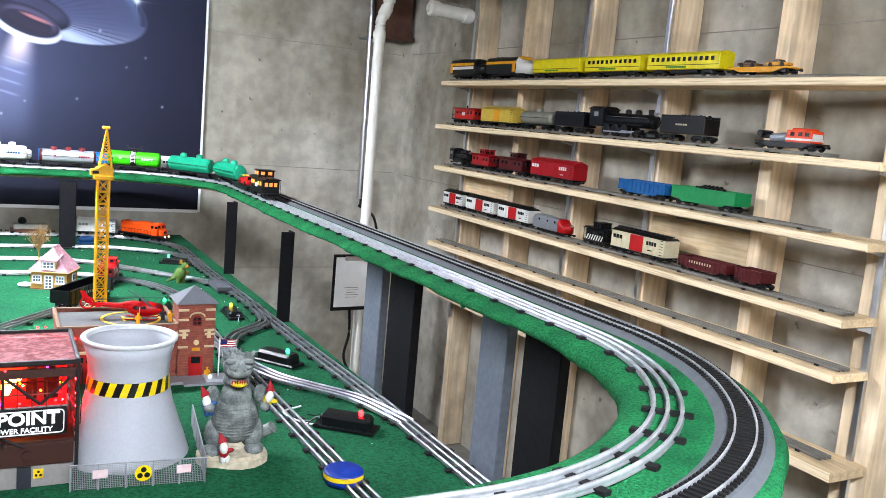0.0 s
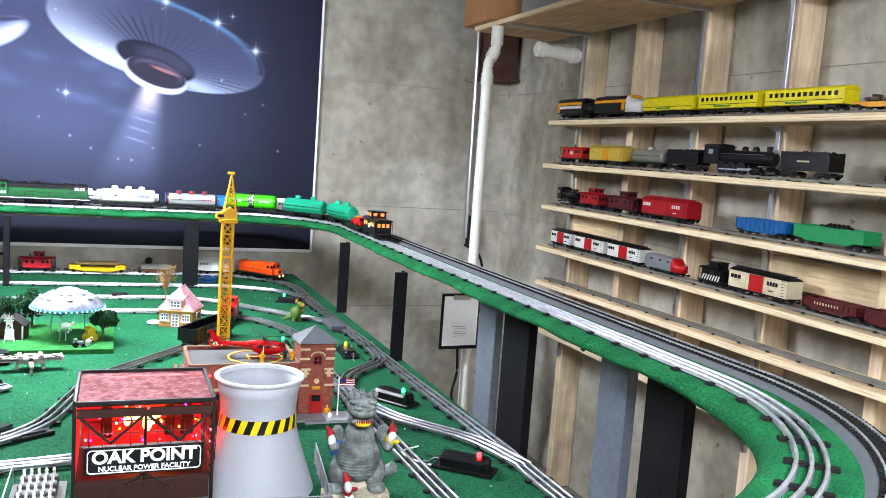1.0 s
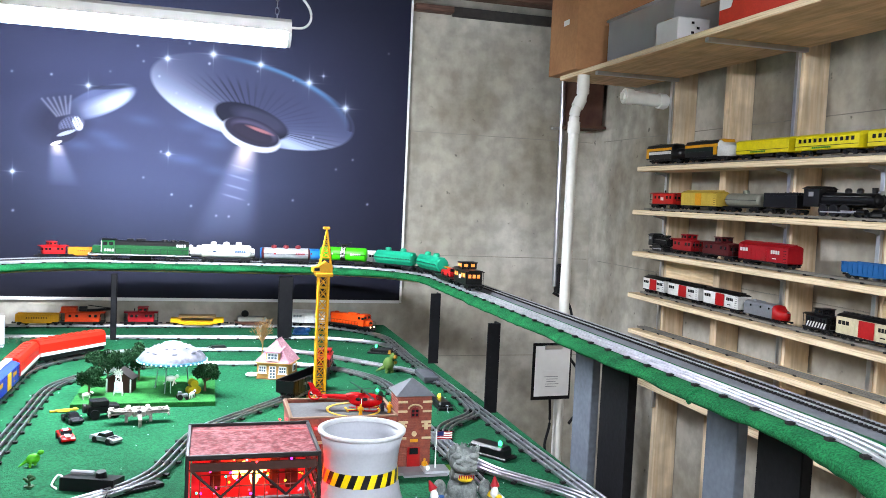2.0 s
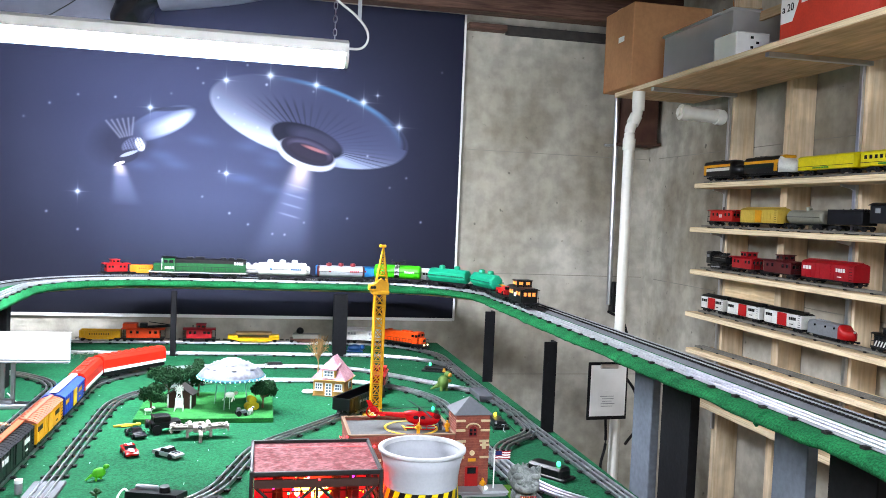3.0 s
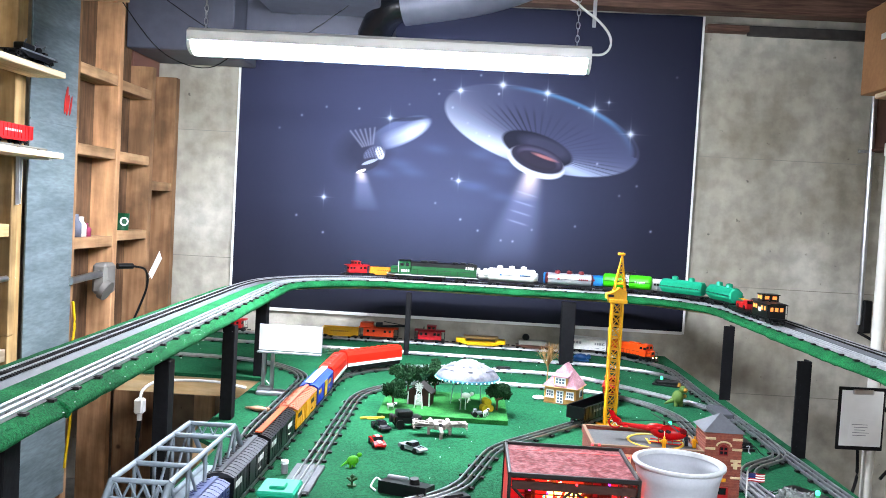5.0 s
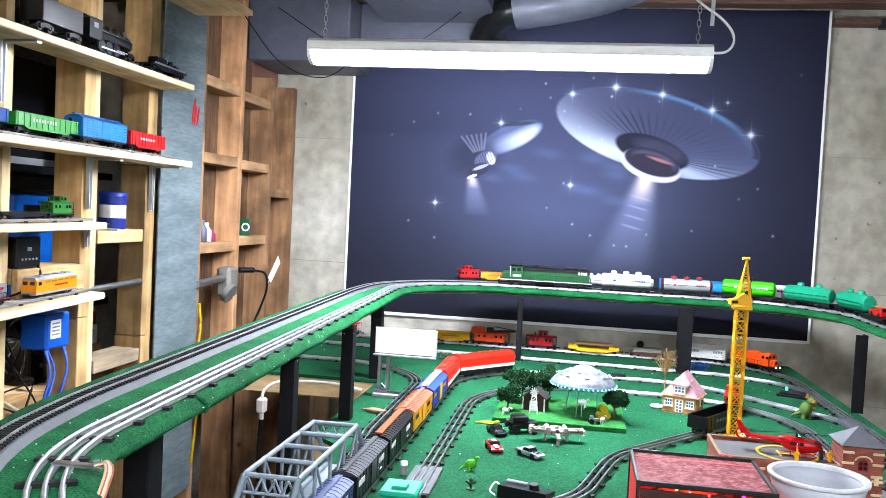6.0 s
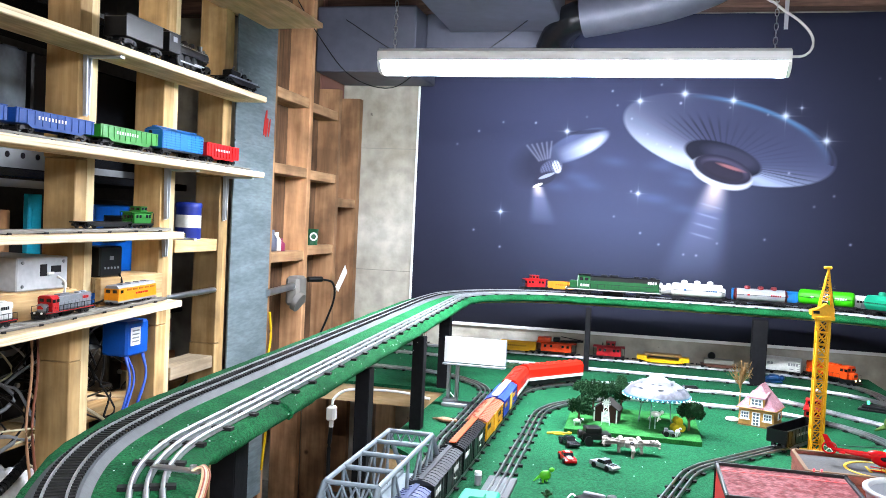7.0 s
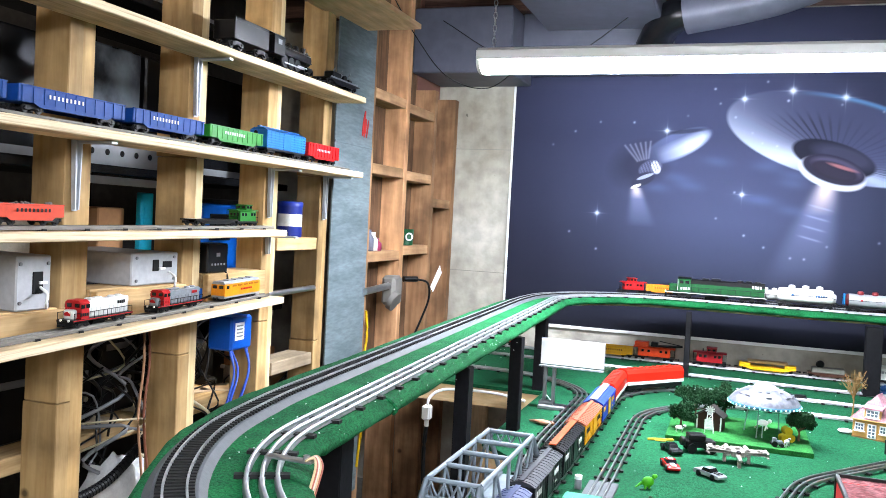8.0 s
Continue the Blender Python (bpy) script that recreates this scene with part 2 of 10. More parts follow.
def concrete():
    mt = material("cast_concrete", lin(188, 184, 173), 0.85, 0, scale=2.4, colour2=lin(140, 132, 117), bump=0.5, bump_scale=40, fine=(17, 0.15), spec=0.2)
    nt = mt.node_tree
    bs = nt.nodes["Principled BSDF"]
    src = bs.inputs["Base Color"].links[0].from_socket
    tc = nt.nodes.new("ShaderNodeTexCoord")
    # streaks that run down and a few dark pits
    mp = nt.nodes.new("ShaderNodeMapping")
    mp.inputs["Scale"].default_value = (9, 9, 0.5)
    nt.links.new(tc.outputs["Object"], mp.inputs[0])
    st = nt.nodes.new("ShaderNodeTexNoise")
    st.inputs["Scale"].default_value, st.inputs["Detail"].default_value = 1.0, 5
    nt.links.new(mp.outputs[0], st.inputs["Vector"])
    r1 = nt.nodes.new("ShaderNodeMapRange")
    r1.inputs["From Min"].default_value, r1.inputs["From Max"].default_value = 0.45, 0.75
    r1.inputs["To Min"].default_value, r1.inputs["To Max"].default_value = 1.02, 0.83
    nt.links.new(st.outputs[0], r1.inputs[0])
    pits = nt.nodes.new("ShaderNodeTexNoise")
    pits.inputs["Scale"].default_value, pits.inputs["Detail"].default_value = 22, 3
    nt.links.new(tc.outputs["Object"], pits.inputs["Vector"])
    r2 = nt.nodes.new("ShaderNodeMapRange")
    r2.inputs["From Min"].default_value, r2.inputs["From Max"].default_value = 0.70, 0.76
    r2.inputs["To Min"].default_value, r2.inputs["To Max"].default_value = 1.0, 0.45
    nt.links.new(pits.outputs[0], r2.inputs[0])
    mu = nt.nodes.new("ShaderNodeMath")
    mu.operation = "MULTIPLY"
    nt.links.new(r1.outputs[0], mu.inputs[0])
    nt.links.new(r2.outputs[0], mu.inputs[1])
    sc = nt.nodes.new("ShaderNodeVectorMath")
    sc.operation = "SCALE"
    nt.links.new(src, sc.inputs[0])
    nt.links.new(mu.outputs[0], sc.inputs["Scale"])
    nt.links.new(sc.outputs[0], bs.inputs["Base Color"])
    return mt


CONCRETE = concrete()
FELT = material("green_felt", lin(23, 82, 52), 0.95, 0, scale=6, colour2=lin(15, 66, 42), bump=0.6, bump_scale=420, fine=(170, 0.36), spec=0.1)
CARPET = material("green_carpet", lin(27, 102, 58), 0.95, 0, scale=16, colour2=lin(14, 74, 42), bump=0.8, bump_scale=420, fine=(260, 0.42), spec=0.1)
STEEL = material("bright_rail_steel", (0.50, 0.51, 0.53), 0.34, 0.6, scale=25, colour2=(0.34, 0.35, 0.37), fine=(90, 0.12))
SHELFRAIL = material("tarnished_shelf_rail", lin(120, 116, 108), 0.6, 0.3, scale=25, vary=0.3, spec=0.2)
DARKRAIL = material("dull_rail_steel", (0.30, 0.30, 0.31), 0.38, 1.0, scale=25, vary=0.4)
TABLESTEEL = material("worn_rail_steel", (0.52, 0.53, 0.55), 0.3, 0.95, scale=25, colour2=(0.34, 0.35, 0.37), fine=(90, 0.12))
ROADBED = material("grey_plastic_roadbed", lin(74, 77, 81), 0.75, 0, scale=40, vary=0.2, bump=0.1, bump_scale=300, fine=(120, 0.06))
BLACK = material("black_plastic", lin(18, 18, 20), 0.5, 0, scale=40, vary=0.3, spec=0.18)
TIE = material("black_tie", lin(18, 17, 17), 0.7, 0, scale=60, vary=0.4, spec=0.2)
GREY = material("grey_plastic", lin(128, 130, 134), 0.5, 0, scale=30)
WHITE = material("white_plastic", lin(232, 232, 230), 0.4, 0, scale=30, vary=0.06)
BLACKPOST = material("black_painted_wood", lin(18, 18, 21), 0.65, 0, scale=12, vary=0.35, bump=0.15, bump_scale=60, fine=(90, 0.2), spec=0.12)
GREYPOST = material("grey_painted_wood", lin(92, 98, 107), 0.55, 0, scale=9, colour2=lin(78, 84, 93), bump=0.15, bump_scale=60, fine=(70, 0.12), spec=0.25)
GALV = material("galvanised_sheet", lin(112, 124, 128), 0.5, 0.15, scale=5, colour2=lin(84, 96, 101), stretch=(1, 1, 5), fine=(22, 0.16), bump=0.1, bump_scale=30)
ZINC = material("zinc_standard", (0.62, 0.63, 0.65), 0.32, 1.0, scale=40)
PVC = material("white_pvc", lin(222, 220, 212), 0.4, 0, scale=6, vary=0.08, fine=(30, 0.05))
CARD = material("brown_cardboard", lin(178, 130, 88), 0.8, 0, scale=5, colour2=lin(160, 112, 74), bump=0.1, bump_scale=120, fine=(60, 0.06))
CEILWOOD = wood("ceiling_fir", lin(112, 84, 72), lin(74, 52, 46), (4, 60, 60))
RUST = material("rusty_steel", lin(90, 60, 46), 0.8, 0.1, scale=14, colour2=lin(70, 40, 32), bump=0.4, bump_scale=60)
DUCT = material("duct_sheet_metal", lin(88, 90, 104), 0.5, 0.25, scale=4, vary=0.2, fine=(20, 0.08))
FLOOR = material("concrete_floor", lin(120, 116, 108), 0.75, 0, scale=3, vary=0.3, bump=0.2, bump_scale=60, fine=(25, 0.15))
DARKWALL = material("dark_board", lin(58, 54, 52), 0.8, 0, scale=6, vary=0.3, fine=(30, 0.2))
SHADOWMETAL = material("black_enamel_panel", lin(20, 21, 24), 0.25, 0, scale=6, vary=0.3, spec=0.3)
PAINTS = {}


def paint(r, g, b, rough=0.45, metal=0.0):
    """Moulded or painted plastic in one display colour."""
    k = (r, g, b, rough, metal)
    if k not in PAINTS:
        PAINTS[k] = material("painted_plastic_%d_%d_%d" % (r, g, b), tuple(c ** 1.22 * 0.80 for c in lin(r, g, b)), rough, metal, scale=35, vary=0.16, bump=0.04, bump_scale=300, fine=(160, 0.06), spec=0.30)
    return PAINTS[k]


def glowing(name, colour, strength):
    mt = bpy.data.materials.new(name)
    mt.use_nodes = True
    bs = mt.node_tree.nodes["Principled BSDF"]
    bs.inputs["Base Color"].default_value = (*colour, 1)
    bs.inputs["Emission Color"].default_value = (*colour, 1)
    bs.inputs["Emission Strength"].default_value = strength
    return mt


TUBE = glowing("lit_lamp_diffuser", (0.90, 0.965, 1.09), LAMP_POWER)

# ---- room ----
XR, YB, XL = 1.56, 3.22, -1.87   # right wall, back wall, room face of the left stud wall
TOP = 2.47


def wall(name, c, s, mat, label, b=0.0):
    return solid(name, Shape().box(c, s, b), mat, label, "wall", kind="structure")


wall("wall_north", (-0.4, YB + 0.1, 1.25), (5.4, 0.2, 2.5), CONCRETE, "grey cast concrete basement wall with stains")
wall("wall_east", (XR + 0.1, 0.36, 1.25), (0.2, 5.72, 2.5), CONCRETE, "grey cast concrete basement wall behind pine studs")
wall("wall_south", (-0.4, -2.6, 1.25), (5.4, 0.2, 2.5), CONCRETE, "grey cast concrete wall closing the basement")
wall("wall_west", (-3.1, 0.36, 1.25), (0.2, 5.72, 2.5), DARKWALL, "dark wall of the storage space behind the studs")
solid("floor", Shape().box((-0.7, 0.3, -0.05), (5.4, 6.4, 0.1)), FLOOR, "bare grey concrete basement floor", "floor", kind="structure")
solid("ceiling", Shape().box((-0.7, 0.3, TOP + 0.05), (5.4, 6.4, 0.1)), CEILWOOD, "dark unfinished basement ceiling boards", "ceiling", kind="structure")

# form joints cast into the back and side walls
joint = Shape()
for z in (0.62, 1.12, 1.72):
    joint.box((-0.2, YB - 0.001, z), (3.5, 0.003, 0.003))
    joint.box((XR - 0.001, 0.6, z), (0.003, 5.0, 0.003))
solid("trim", joint, material("joint_line", lin(142, 137, 127), 0.9, 0, scale=5, vary=0.25), "faint raised form joints on the concrete walls", "trim", kind="structure")

# ceiling timbers
beam = Shape().box((-0.3, 2.98, 2.395), (5.0, 0.09, 0.15), 0.004)
solid("ceiling_beam", beam, CEILWOOD, "dark reddish timber beam under the ceiling", "beam", kind="structure")
for k in range(9):
    y = 2.55 - k * 0.55
    solid("ceiling_joist", Shape().box((-0.3, y, 2.42), (4.9, 0.04, 0.10), 0.003), CEILWOOD, "dark rough ceiling joist", "joist", "ceiling joists", "structure")
# dark gap under the beam, its shade put in as a flush strip
solid("timber_plate", Shape().box((1.16, 3.205, 2.305), (0.78, 0.03, 0.045), 0.003), DARKWALL, "dark strip in place of the gap above the concrete wall", "plate", kind="structure")
solid("timber_plate", Shape().box((0.67, 3.19, 2.305), (0.19, 0.06, 0.030), 0.003), CEILWOOD, "short brown timber offcut on top of the wall", "plate", kind="structure")

# ---- the printed banner ----
MX0, MX1, MZ0, MZ1 = -1.585, 0.572, 0.885, 2.36


def banner_colours(x, z):
    """Printed night sky with two saucers, with lamp haze and deck shade mixed into the colour; x and z in metres on the
    wall.
    """
    def mixc(base, col, a):
        return base * (1 - a[..., None]) + np.array(lin(*col)) * a[..., None]

    def blob(cx, cz, rx, rz, p=1.0):
        return np.exp(-(((x - cx) / rx) ** 2 + ((z - cz) / rz) ** 2) * p)

    def edge(d, w):
        return np.clip(0.5 - d / w, 0, 1)

    def turned(cx, cz, deg):
        c, q = math.cos(math.radians(deg)), math.sin(math.radians(deg))
        return (x - cx) * c + (z - cz) * q, -(x - cx) * q + (z - cz) * c

    def oval(cx, cz, ra, rb, deg):
        u, w = turned(cx, cz, deg)
        return np.sqrt((u / ra) ** 2 + (w / rb) ** 2) - 1

    def sector(phi, deg, wide):
        d = (phi - math.radians(deg) + math.pi) % (2 * math.pi) - math.pi
        return np.exp(-(d / math.radians(wide)) ** 2)

    out = np.zeros(x.shape + (3,)) + np.array(lin(40, 42, 64))
    # nebula of the print, lifted with haze from the lamp in front
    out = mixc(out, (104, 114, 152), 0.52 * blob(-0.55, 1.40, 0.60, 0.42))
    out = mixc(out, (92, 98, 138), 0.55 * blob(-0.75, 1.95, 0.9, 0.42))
    # print darkens downward; the lowest fade is the deck's shade put in as colour
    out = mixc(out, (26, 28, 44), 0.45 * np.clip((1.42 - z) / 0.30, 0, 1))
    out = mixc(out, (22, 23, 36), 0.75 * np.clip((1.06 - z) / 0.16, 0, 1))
    rng = np.random.RandomState(4)
    for _ in range(12):
        cx, cz = rng.uniform(-0.9, -0.3), rng.uniform(1.48, 1.70)
        out = mixc(out, (128, 150, 205), 0.15 * blob(cx - 0.7 * (z - cz), cz, 0.055, 0.022))
    # beams of light
    for ax, az, sx, length, w0, w1, a in ((-0.18, 1.60, -0.10, 0.46, 0.040, 0.14, 0.40), (-0.985, 1.56, 0.035, 0.18, 0.022, 0.06, 0.40)):
        t = np.clip((az - z) / length, 0, 1)
        c = ax + sx * t
        w = w0 + (w1 - w0) * t
        m = np.exp(-((x - c) / w) ** 4) * (z < az) * (1 - t) ** 0.8 * a
        out = mixc(out, (176, 186, 226), m)
        out = mixc(out, (255, 232, 222), 0.9 * np.exp(-((x - c) / (w * 0.7)) ** 2) * (z < az) * np.clip(1 - t * 3.4, 0, 1))
    for k in range(4):
        u, w = turned(-0.20 - 0.012 * k, 1.50 - 0.045 * k, -14)
        out = mixc(out, (196, 204, 236), 0.30 * np.exp(-(u / 0.045) ** 4 - (w / 0.004) ** 2))
    # large saucer, seen from below
    th = -17
    u, w = turned(-0.148, 1.802, -13.4)
    d = np.sqrt((u / 0.468) ** 2 + (w / 0.180) ** 2) - 1
    body = edge(d, 0.035)
    hu, hw = u - 0.015, (w + 0.11) * 2.1
    phi, rad = np.arctan2(hw, hu), np.hypot(hu, hw)
    shade = np.zeros(x.shape + (3,)) + np.array(lin(92, 98, 134))
    shade = mixc(shade, (206, 214, 234), 0.92 * sector(phi, 196, 42))
    shade = mixc(shade, (190, 202, 228), 0.85 * sector(phi, -20, 26))
    shade = mixc(shade, (70, 74, 104), 0.65 * sector(phi, 95, 55))
    ribs = np.clip(np.sin(phi * 58) * 1.4 - 0.3, 0, 1) * np.exp(-((rad - 0.24) / 0.16) ** 4)
    shade = mixc(shade, (40, 42, 66), 0.75 * ribs * (0.25 * sector(phi, 60, 40) + sector(phi, 118, 20) + 0.9 * sector(phi, 6, 11)))
    rim = np.exp(-((d + 0.06) / 0.05) ** 2) * np.clip((w + 0.01) / 0.05, 0, 1)
    shade = mixc(shade, (104, 150, 190), 0.85 * rim * np.clip((u + 0.22) / 0.2, 0, 1) * np.clip((0.46 - u) / 0.2, 0, 1))
    shade = mixc(shade, (34, 35, 56), 0.6 * np.exp(-((d + 0.03) / 0.03) ** 2) * np.clip((u - 0.30) / 0.1, 0, 1) * (w > 0))
    out = out * (1 - body[..., None]) + shade * body[..., None]
    # hub: dark collar, pale lower ring, dark lens
    for hx, hz, ra, rb, col, a, soft in ((-0.163, 1.715, 0.172, 0.068, (36, 38, 60), 1, 0.10), (-0.12, 1.722, 0.120, 0.040, (84, 86, 116), 0.6, 0.6), (-0.165, 1.650, 0.138, 0.066, (214, 218, 234), 1, 0.10), (-0.160, 1.666, 0.130, 0.058, (52, 50, 74), 1, 0.12), (-0.150, 1.672, 0.10, 0.040, (96, 92, 120), 0.8, 0.3), (-0.158, 1.660, 0.098, 0.036, (50, 46, 66), 0.9, 0.2), (-0.125, 1.676, 0.055, 0.007, (216, 150, 150), 0.6, 0.8)):
        out = mixc(out, col, a * edge(oval(hx, hz, ra, rb, th), soft))
    # small saucer
    out = mixc(out, (50, 52, 78), 0.8 * edge(oval(-0.975, 1.665, 0.115, 0.085, 20), 0.9))
    d = oval(-0.815, 1.754, 0.160, 0.058, 25)
    u, w = turned(-0.815, 1.754, 25)
    out = mixc(out, (112, 122, 160), edge(d, 0.15) * np.clip((u + 0.17) / 0.16, 0, 1))
    out = mixc(out, (214, 222, 240), 0.95 * edge(d + 0.10, 0.25) * np.clip((u + 0.10) / 0.16, 0, 1) * np.clip((0.030 - w) / 0.040, 0, 1))
    out = mixc(out, (48, 50, 74), 0.7 * edge(oval(-0.77, 1.822, 0.085, 0.009, 8), 0.7))
    for k in range(6):
        ax, az, bx, bz = -1.045 + 0.023 * k, 1.752 + 0.004 * k, -0.985 + 0.010 * k, 1.682 + 0.003 * k
        t = np.clip(((x - ax) * (bx - ax) + (z - az) * (bz - az)) / ((bx - ax) ** 2 + (bz - az) ** 2), 0, 1)
        q = np.hypot(x - ax - t * (bx - ax), z - az - t * (bz - az))
        out = mixc(out, (170, 174, 198), 0.42 * np.exp(-(q / 0.0045) ** 2))
    for hx, hz, ra, rb, col, a in ((-0.925, 1.650, 0.052, 0.034, (112, 116, 146), 1), (-0.900, 1.655, 0.020, 0.030, (222, 228, 240), 0.9), (-0.955, 1.600, 0.054, 0.028, (58, 60, 86), 1), (-0.945, 1.612, 0.040, 0.008, (190, 196, 216), 0.8), (-0.985, 1.566, 0.024, 0.007, (250, 240, 240), 1)):
        out = mixc(out, col, a * edge(oval(hx, hz, ra, rb, 22), 0.25))
    out = mixc(out, (60, 62, 90), 0.6 * edge(oval(-0.925, 1.655, 0.05, 0.03, 22), 0.2) * (np.sin((x * 0.9 + z * 0.4) * 520) > 0.2))
    # rim lamps and stars
    for sx, sz, r, a in ((-0.536, 1.968, 0.010, 0.95), (-0.340, 2.003, 0.012, 1), (-0.130, 1.975, 0.011, 1), (0.093, 1.911, 0.012, 1), (0.266, 1.804, 0.012, 1), (0.158, 1.947, 0.005, 0.6), (-1.157, 1.435, 0.008, 0.9), (-0.523, 1.545, 0.008, 1), (-0.86, 1.822, 0.009, 0.9)):
        q = np.hypot(x - sx, z - sz)
        out = mixc(out, (240, 246, 255), a * np.exp(-(q / r) ** 2))
        out = mixc(out, (190, 206, 244), 0.30 * a * np.exp(-q / (r * 1.3)))
        cross = np.exp(-(np.minimum(np.abs(x - sx), np.abs(z - sz)) / 0.0025) ** 2) * np.exp(-q / (r * 1.6))
        out = mixc(out, (226, 234, 255), 0.6 * a * cross)
    for _ in range(34):
        sx, sz = rng.uniform(-1.5, 0.5), rng.uniform(1.2, 2.1)
        out = mixc(out, (206, 214, 240), rng.uniform(0.15, 0.6) * np.exp(-(np.hypot(x - sx, z - sz) / 0.005) ** 2))
    return out * 0.50 + out ** 2 * 0.42


def build_banner():
    nx, nz = 640, 438
    xs, zs = np.linspace(MX0, MX1, nx), np.linspace(MZ0, MZ1, nz)
    gx, gz = np.meshgrid(xs, zs)
    ripple = 0.0035 * np.sin(gx * 9) + 0.002 * np.sin(gx * 23 + gz * 3) + 0.002 * np.sin(gz * 7)
    y = YB - 0.012 + ripple
    co = np.stack([gx, y, gz], -1).reshape(-1, 3)
    a = (np.arange(nz - 1)[:, None] * nx + np.arange(nx - 1)[None, :]).reshape(-1)
    faces = np.stack([a, a + 1, a + nx + 1, a + nx], -1)
    me = bpy.data.meshes.new("cloth")
    me.from_pydata(co.tolist(), [], faces.tolist())
    me.polygons.foreach_set("use_smooth", [True] * len(faces))
    # vertex colours hold the print with haze and deck shade mixed in
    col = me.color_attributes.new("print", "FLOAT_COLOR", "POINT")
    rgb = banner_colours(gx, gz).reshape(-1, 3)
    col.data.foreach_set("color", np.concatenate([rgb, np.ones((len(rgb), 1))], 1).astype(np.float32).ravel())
    mt = bpy.data.materials.new("printed_cloth")
    mt.use_nodes = True
    nt = mt.node_tree
    bs = nt.nodes["Principled BSDF"]
    bs.inputs["Roughness"].default_value = 0.75
    bs.inputs["Specular IOR Level"].default_value = 0.2
    at = nt.nodes.new("ShaderNodeVertexColor")
    at.layer_name = "print"
    nt.links.new(at.outputs[0], bs.inputs["Base Color"])
    no = nt.nodes.new("ShaderNodeTexNoise")
    no.inputs["Scale"].default_value = 700
    bu = nt.nodes.new("ShaderNodeBump")
    bu.inputs["Strength"].default_value, bu.inputs["Distance"].default_value = 0.15, 0.002
    nt.links.new(no.outputs[0], bu.inputs["Height"])
    nt.links.new(bu.outputs[0], bs.inputs["Normal"])
    me.materials.append(mt)
    root = thing("wall_banner", "dark blue printed cloth banner with two glowing saucers on the wall", "banner")
    cloth = new("cloth", me)
    cloth.parent = root
    hem = Shape()
    for x in (MX0 + 0.004, MX1 - 0.004):
        hem.box((x, YB - 0.018, (MZ0 + MZ1) / 2), (0.010, 0.004, MZ1 - MZ0))
    hem.box(((MX0 + MX1) / 2, YB - 0.018, MZ0 + 0.004), (MX1 - MX0 - 0.02, 0.004, 0.014))
    part("hem", hem, WHITE, root, "white unprinted edge")


build_banner()

# ---- train table ----
TZ = 0.78
DZ = 1.085
table = thing("train_table", "wide plywood train table covered in green felt", "table")
outline = [(-1.04, 0.32), (0.50, 0.32), (0.50, 1.6), (0.485, 3.18), (-1.75, 3.18), (-1.75, 2.14), (-1.14, 2.14), (-1.14, 1.40), (-1.04, 1.30)]
part("felt_top", Shape().prism(outline, TZ - 0.012, TZ, "z"), FELT, table, "green felt top")
part("board", Shape().prism([(x * 0.998, y + (0.002 if y < 2.9 else -0.002)) for x, y in outline], TZ - 0.075, TZ - 0.0125, "z"), PLYX, table, "bare plywood edge")
for x, y in ((-0.98, 0.4), (0.44, 0.4), (-0.98, 1.9), (0.44, 1.9), (-1.65, 3.1), (0.42, 3.1)):
    part("leg", Shape().box((0, 0, (TZ - 0.075) / 2), (0.089, 0.038, TZ - 0.075), 0.003), PINE_Z, table, key="tleg", m=pose(x, y, 0))

# ---- raised loop ----
BACK = 2.83
CORNERS = [(-1.022, -0.205, 0.475), (0.55, -0.232, 0.47), (0.525, BACK, 0.45), (-1.187, BACK, 0.45)]
LOOP = rounded(CORNERS, 0.4, True)
deck = thing("raised_track_deck", "raised oval deck wrapped in green carpet on posts", "deck")
prof = [(0.124, -0.034), (0.128, -0.012), (0.124, -0.003), (0.116, 0.0), (-0.032, 0.0), (-0.046, -0.003), (-0.055, -0.010), (-0.057, -0.021), (-0.053, -0.030), (-0.040, -0.034)]


def ramp(t):
    t = max(0.0, min(1.0, t))
    return t * t * (3 - 2 * t)


def widening(x, y):
    """The left straight of the deck is wider than the rest: 0 to 1."""
    return ramp((y - 0.02) / 0.40) * ramp((2.62 - y) / 0.5) * ramp((-0.75 - x) / 0.2)



def carpeted(path, prof, z):
    """The carpet's section swept round, with a slightly lumpy roll along its inner edge."""
    s = Shape()
    n, k = len(prof), len(path)
    v = []
    for i, ((x, y), (nx, ny)) in enumerate(zip(path, normals(path, True))):
        for o, h in prof:
            o += 0.050 * widening(x, y) if o > 0.1 else 0.0
            right, left = ramp((x - 0.2) / 0.25) * ramp((y - 0.05) / 0.3), ramp((-0.7 - x) / 0.25) * ramp(y / 0.2)
            h *= 1.0 - 0.34 * right - 0.24 * left - 0.26 * ramp((y - 2.5) / 0.2) * ramp((0.7 - abs(x + 0.33)) / 0.3) if h < -0.015 else 1.0
            o += 0.013 * left if o < -0.035 else 0.0
            wob = 0.0035 * (noise.noise((x * 9, y * 9, h * 30)) + 0.6 * noise.noise((x * 30, y * 30, h * 10))) if o < -0.04 or o > 0.125 else 0.0012 * noise.noise((x * 30, y * 30, o * 40))
            v.append((x + nx * (o + wob), y + ny * (o + wob), z + h + (wob if o < 0 else 0)))
    f = [(i * n + j, (i + 1) % k * n + j, (i + 1) % k * n + (j + 1) % n, i * n + (j + 1) % n) for i in range(k) for j in range(n)]
    return s.add(v, f, True)


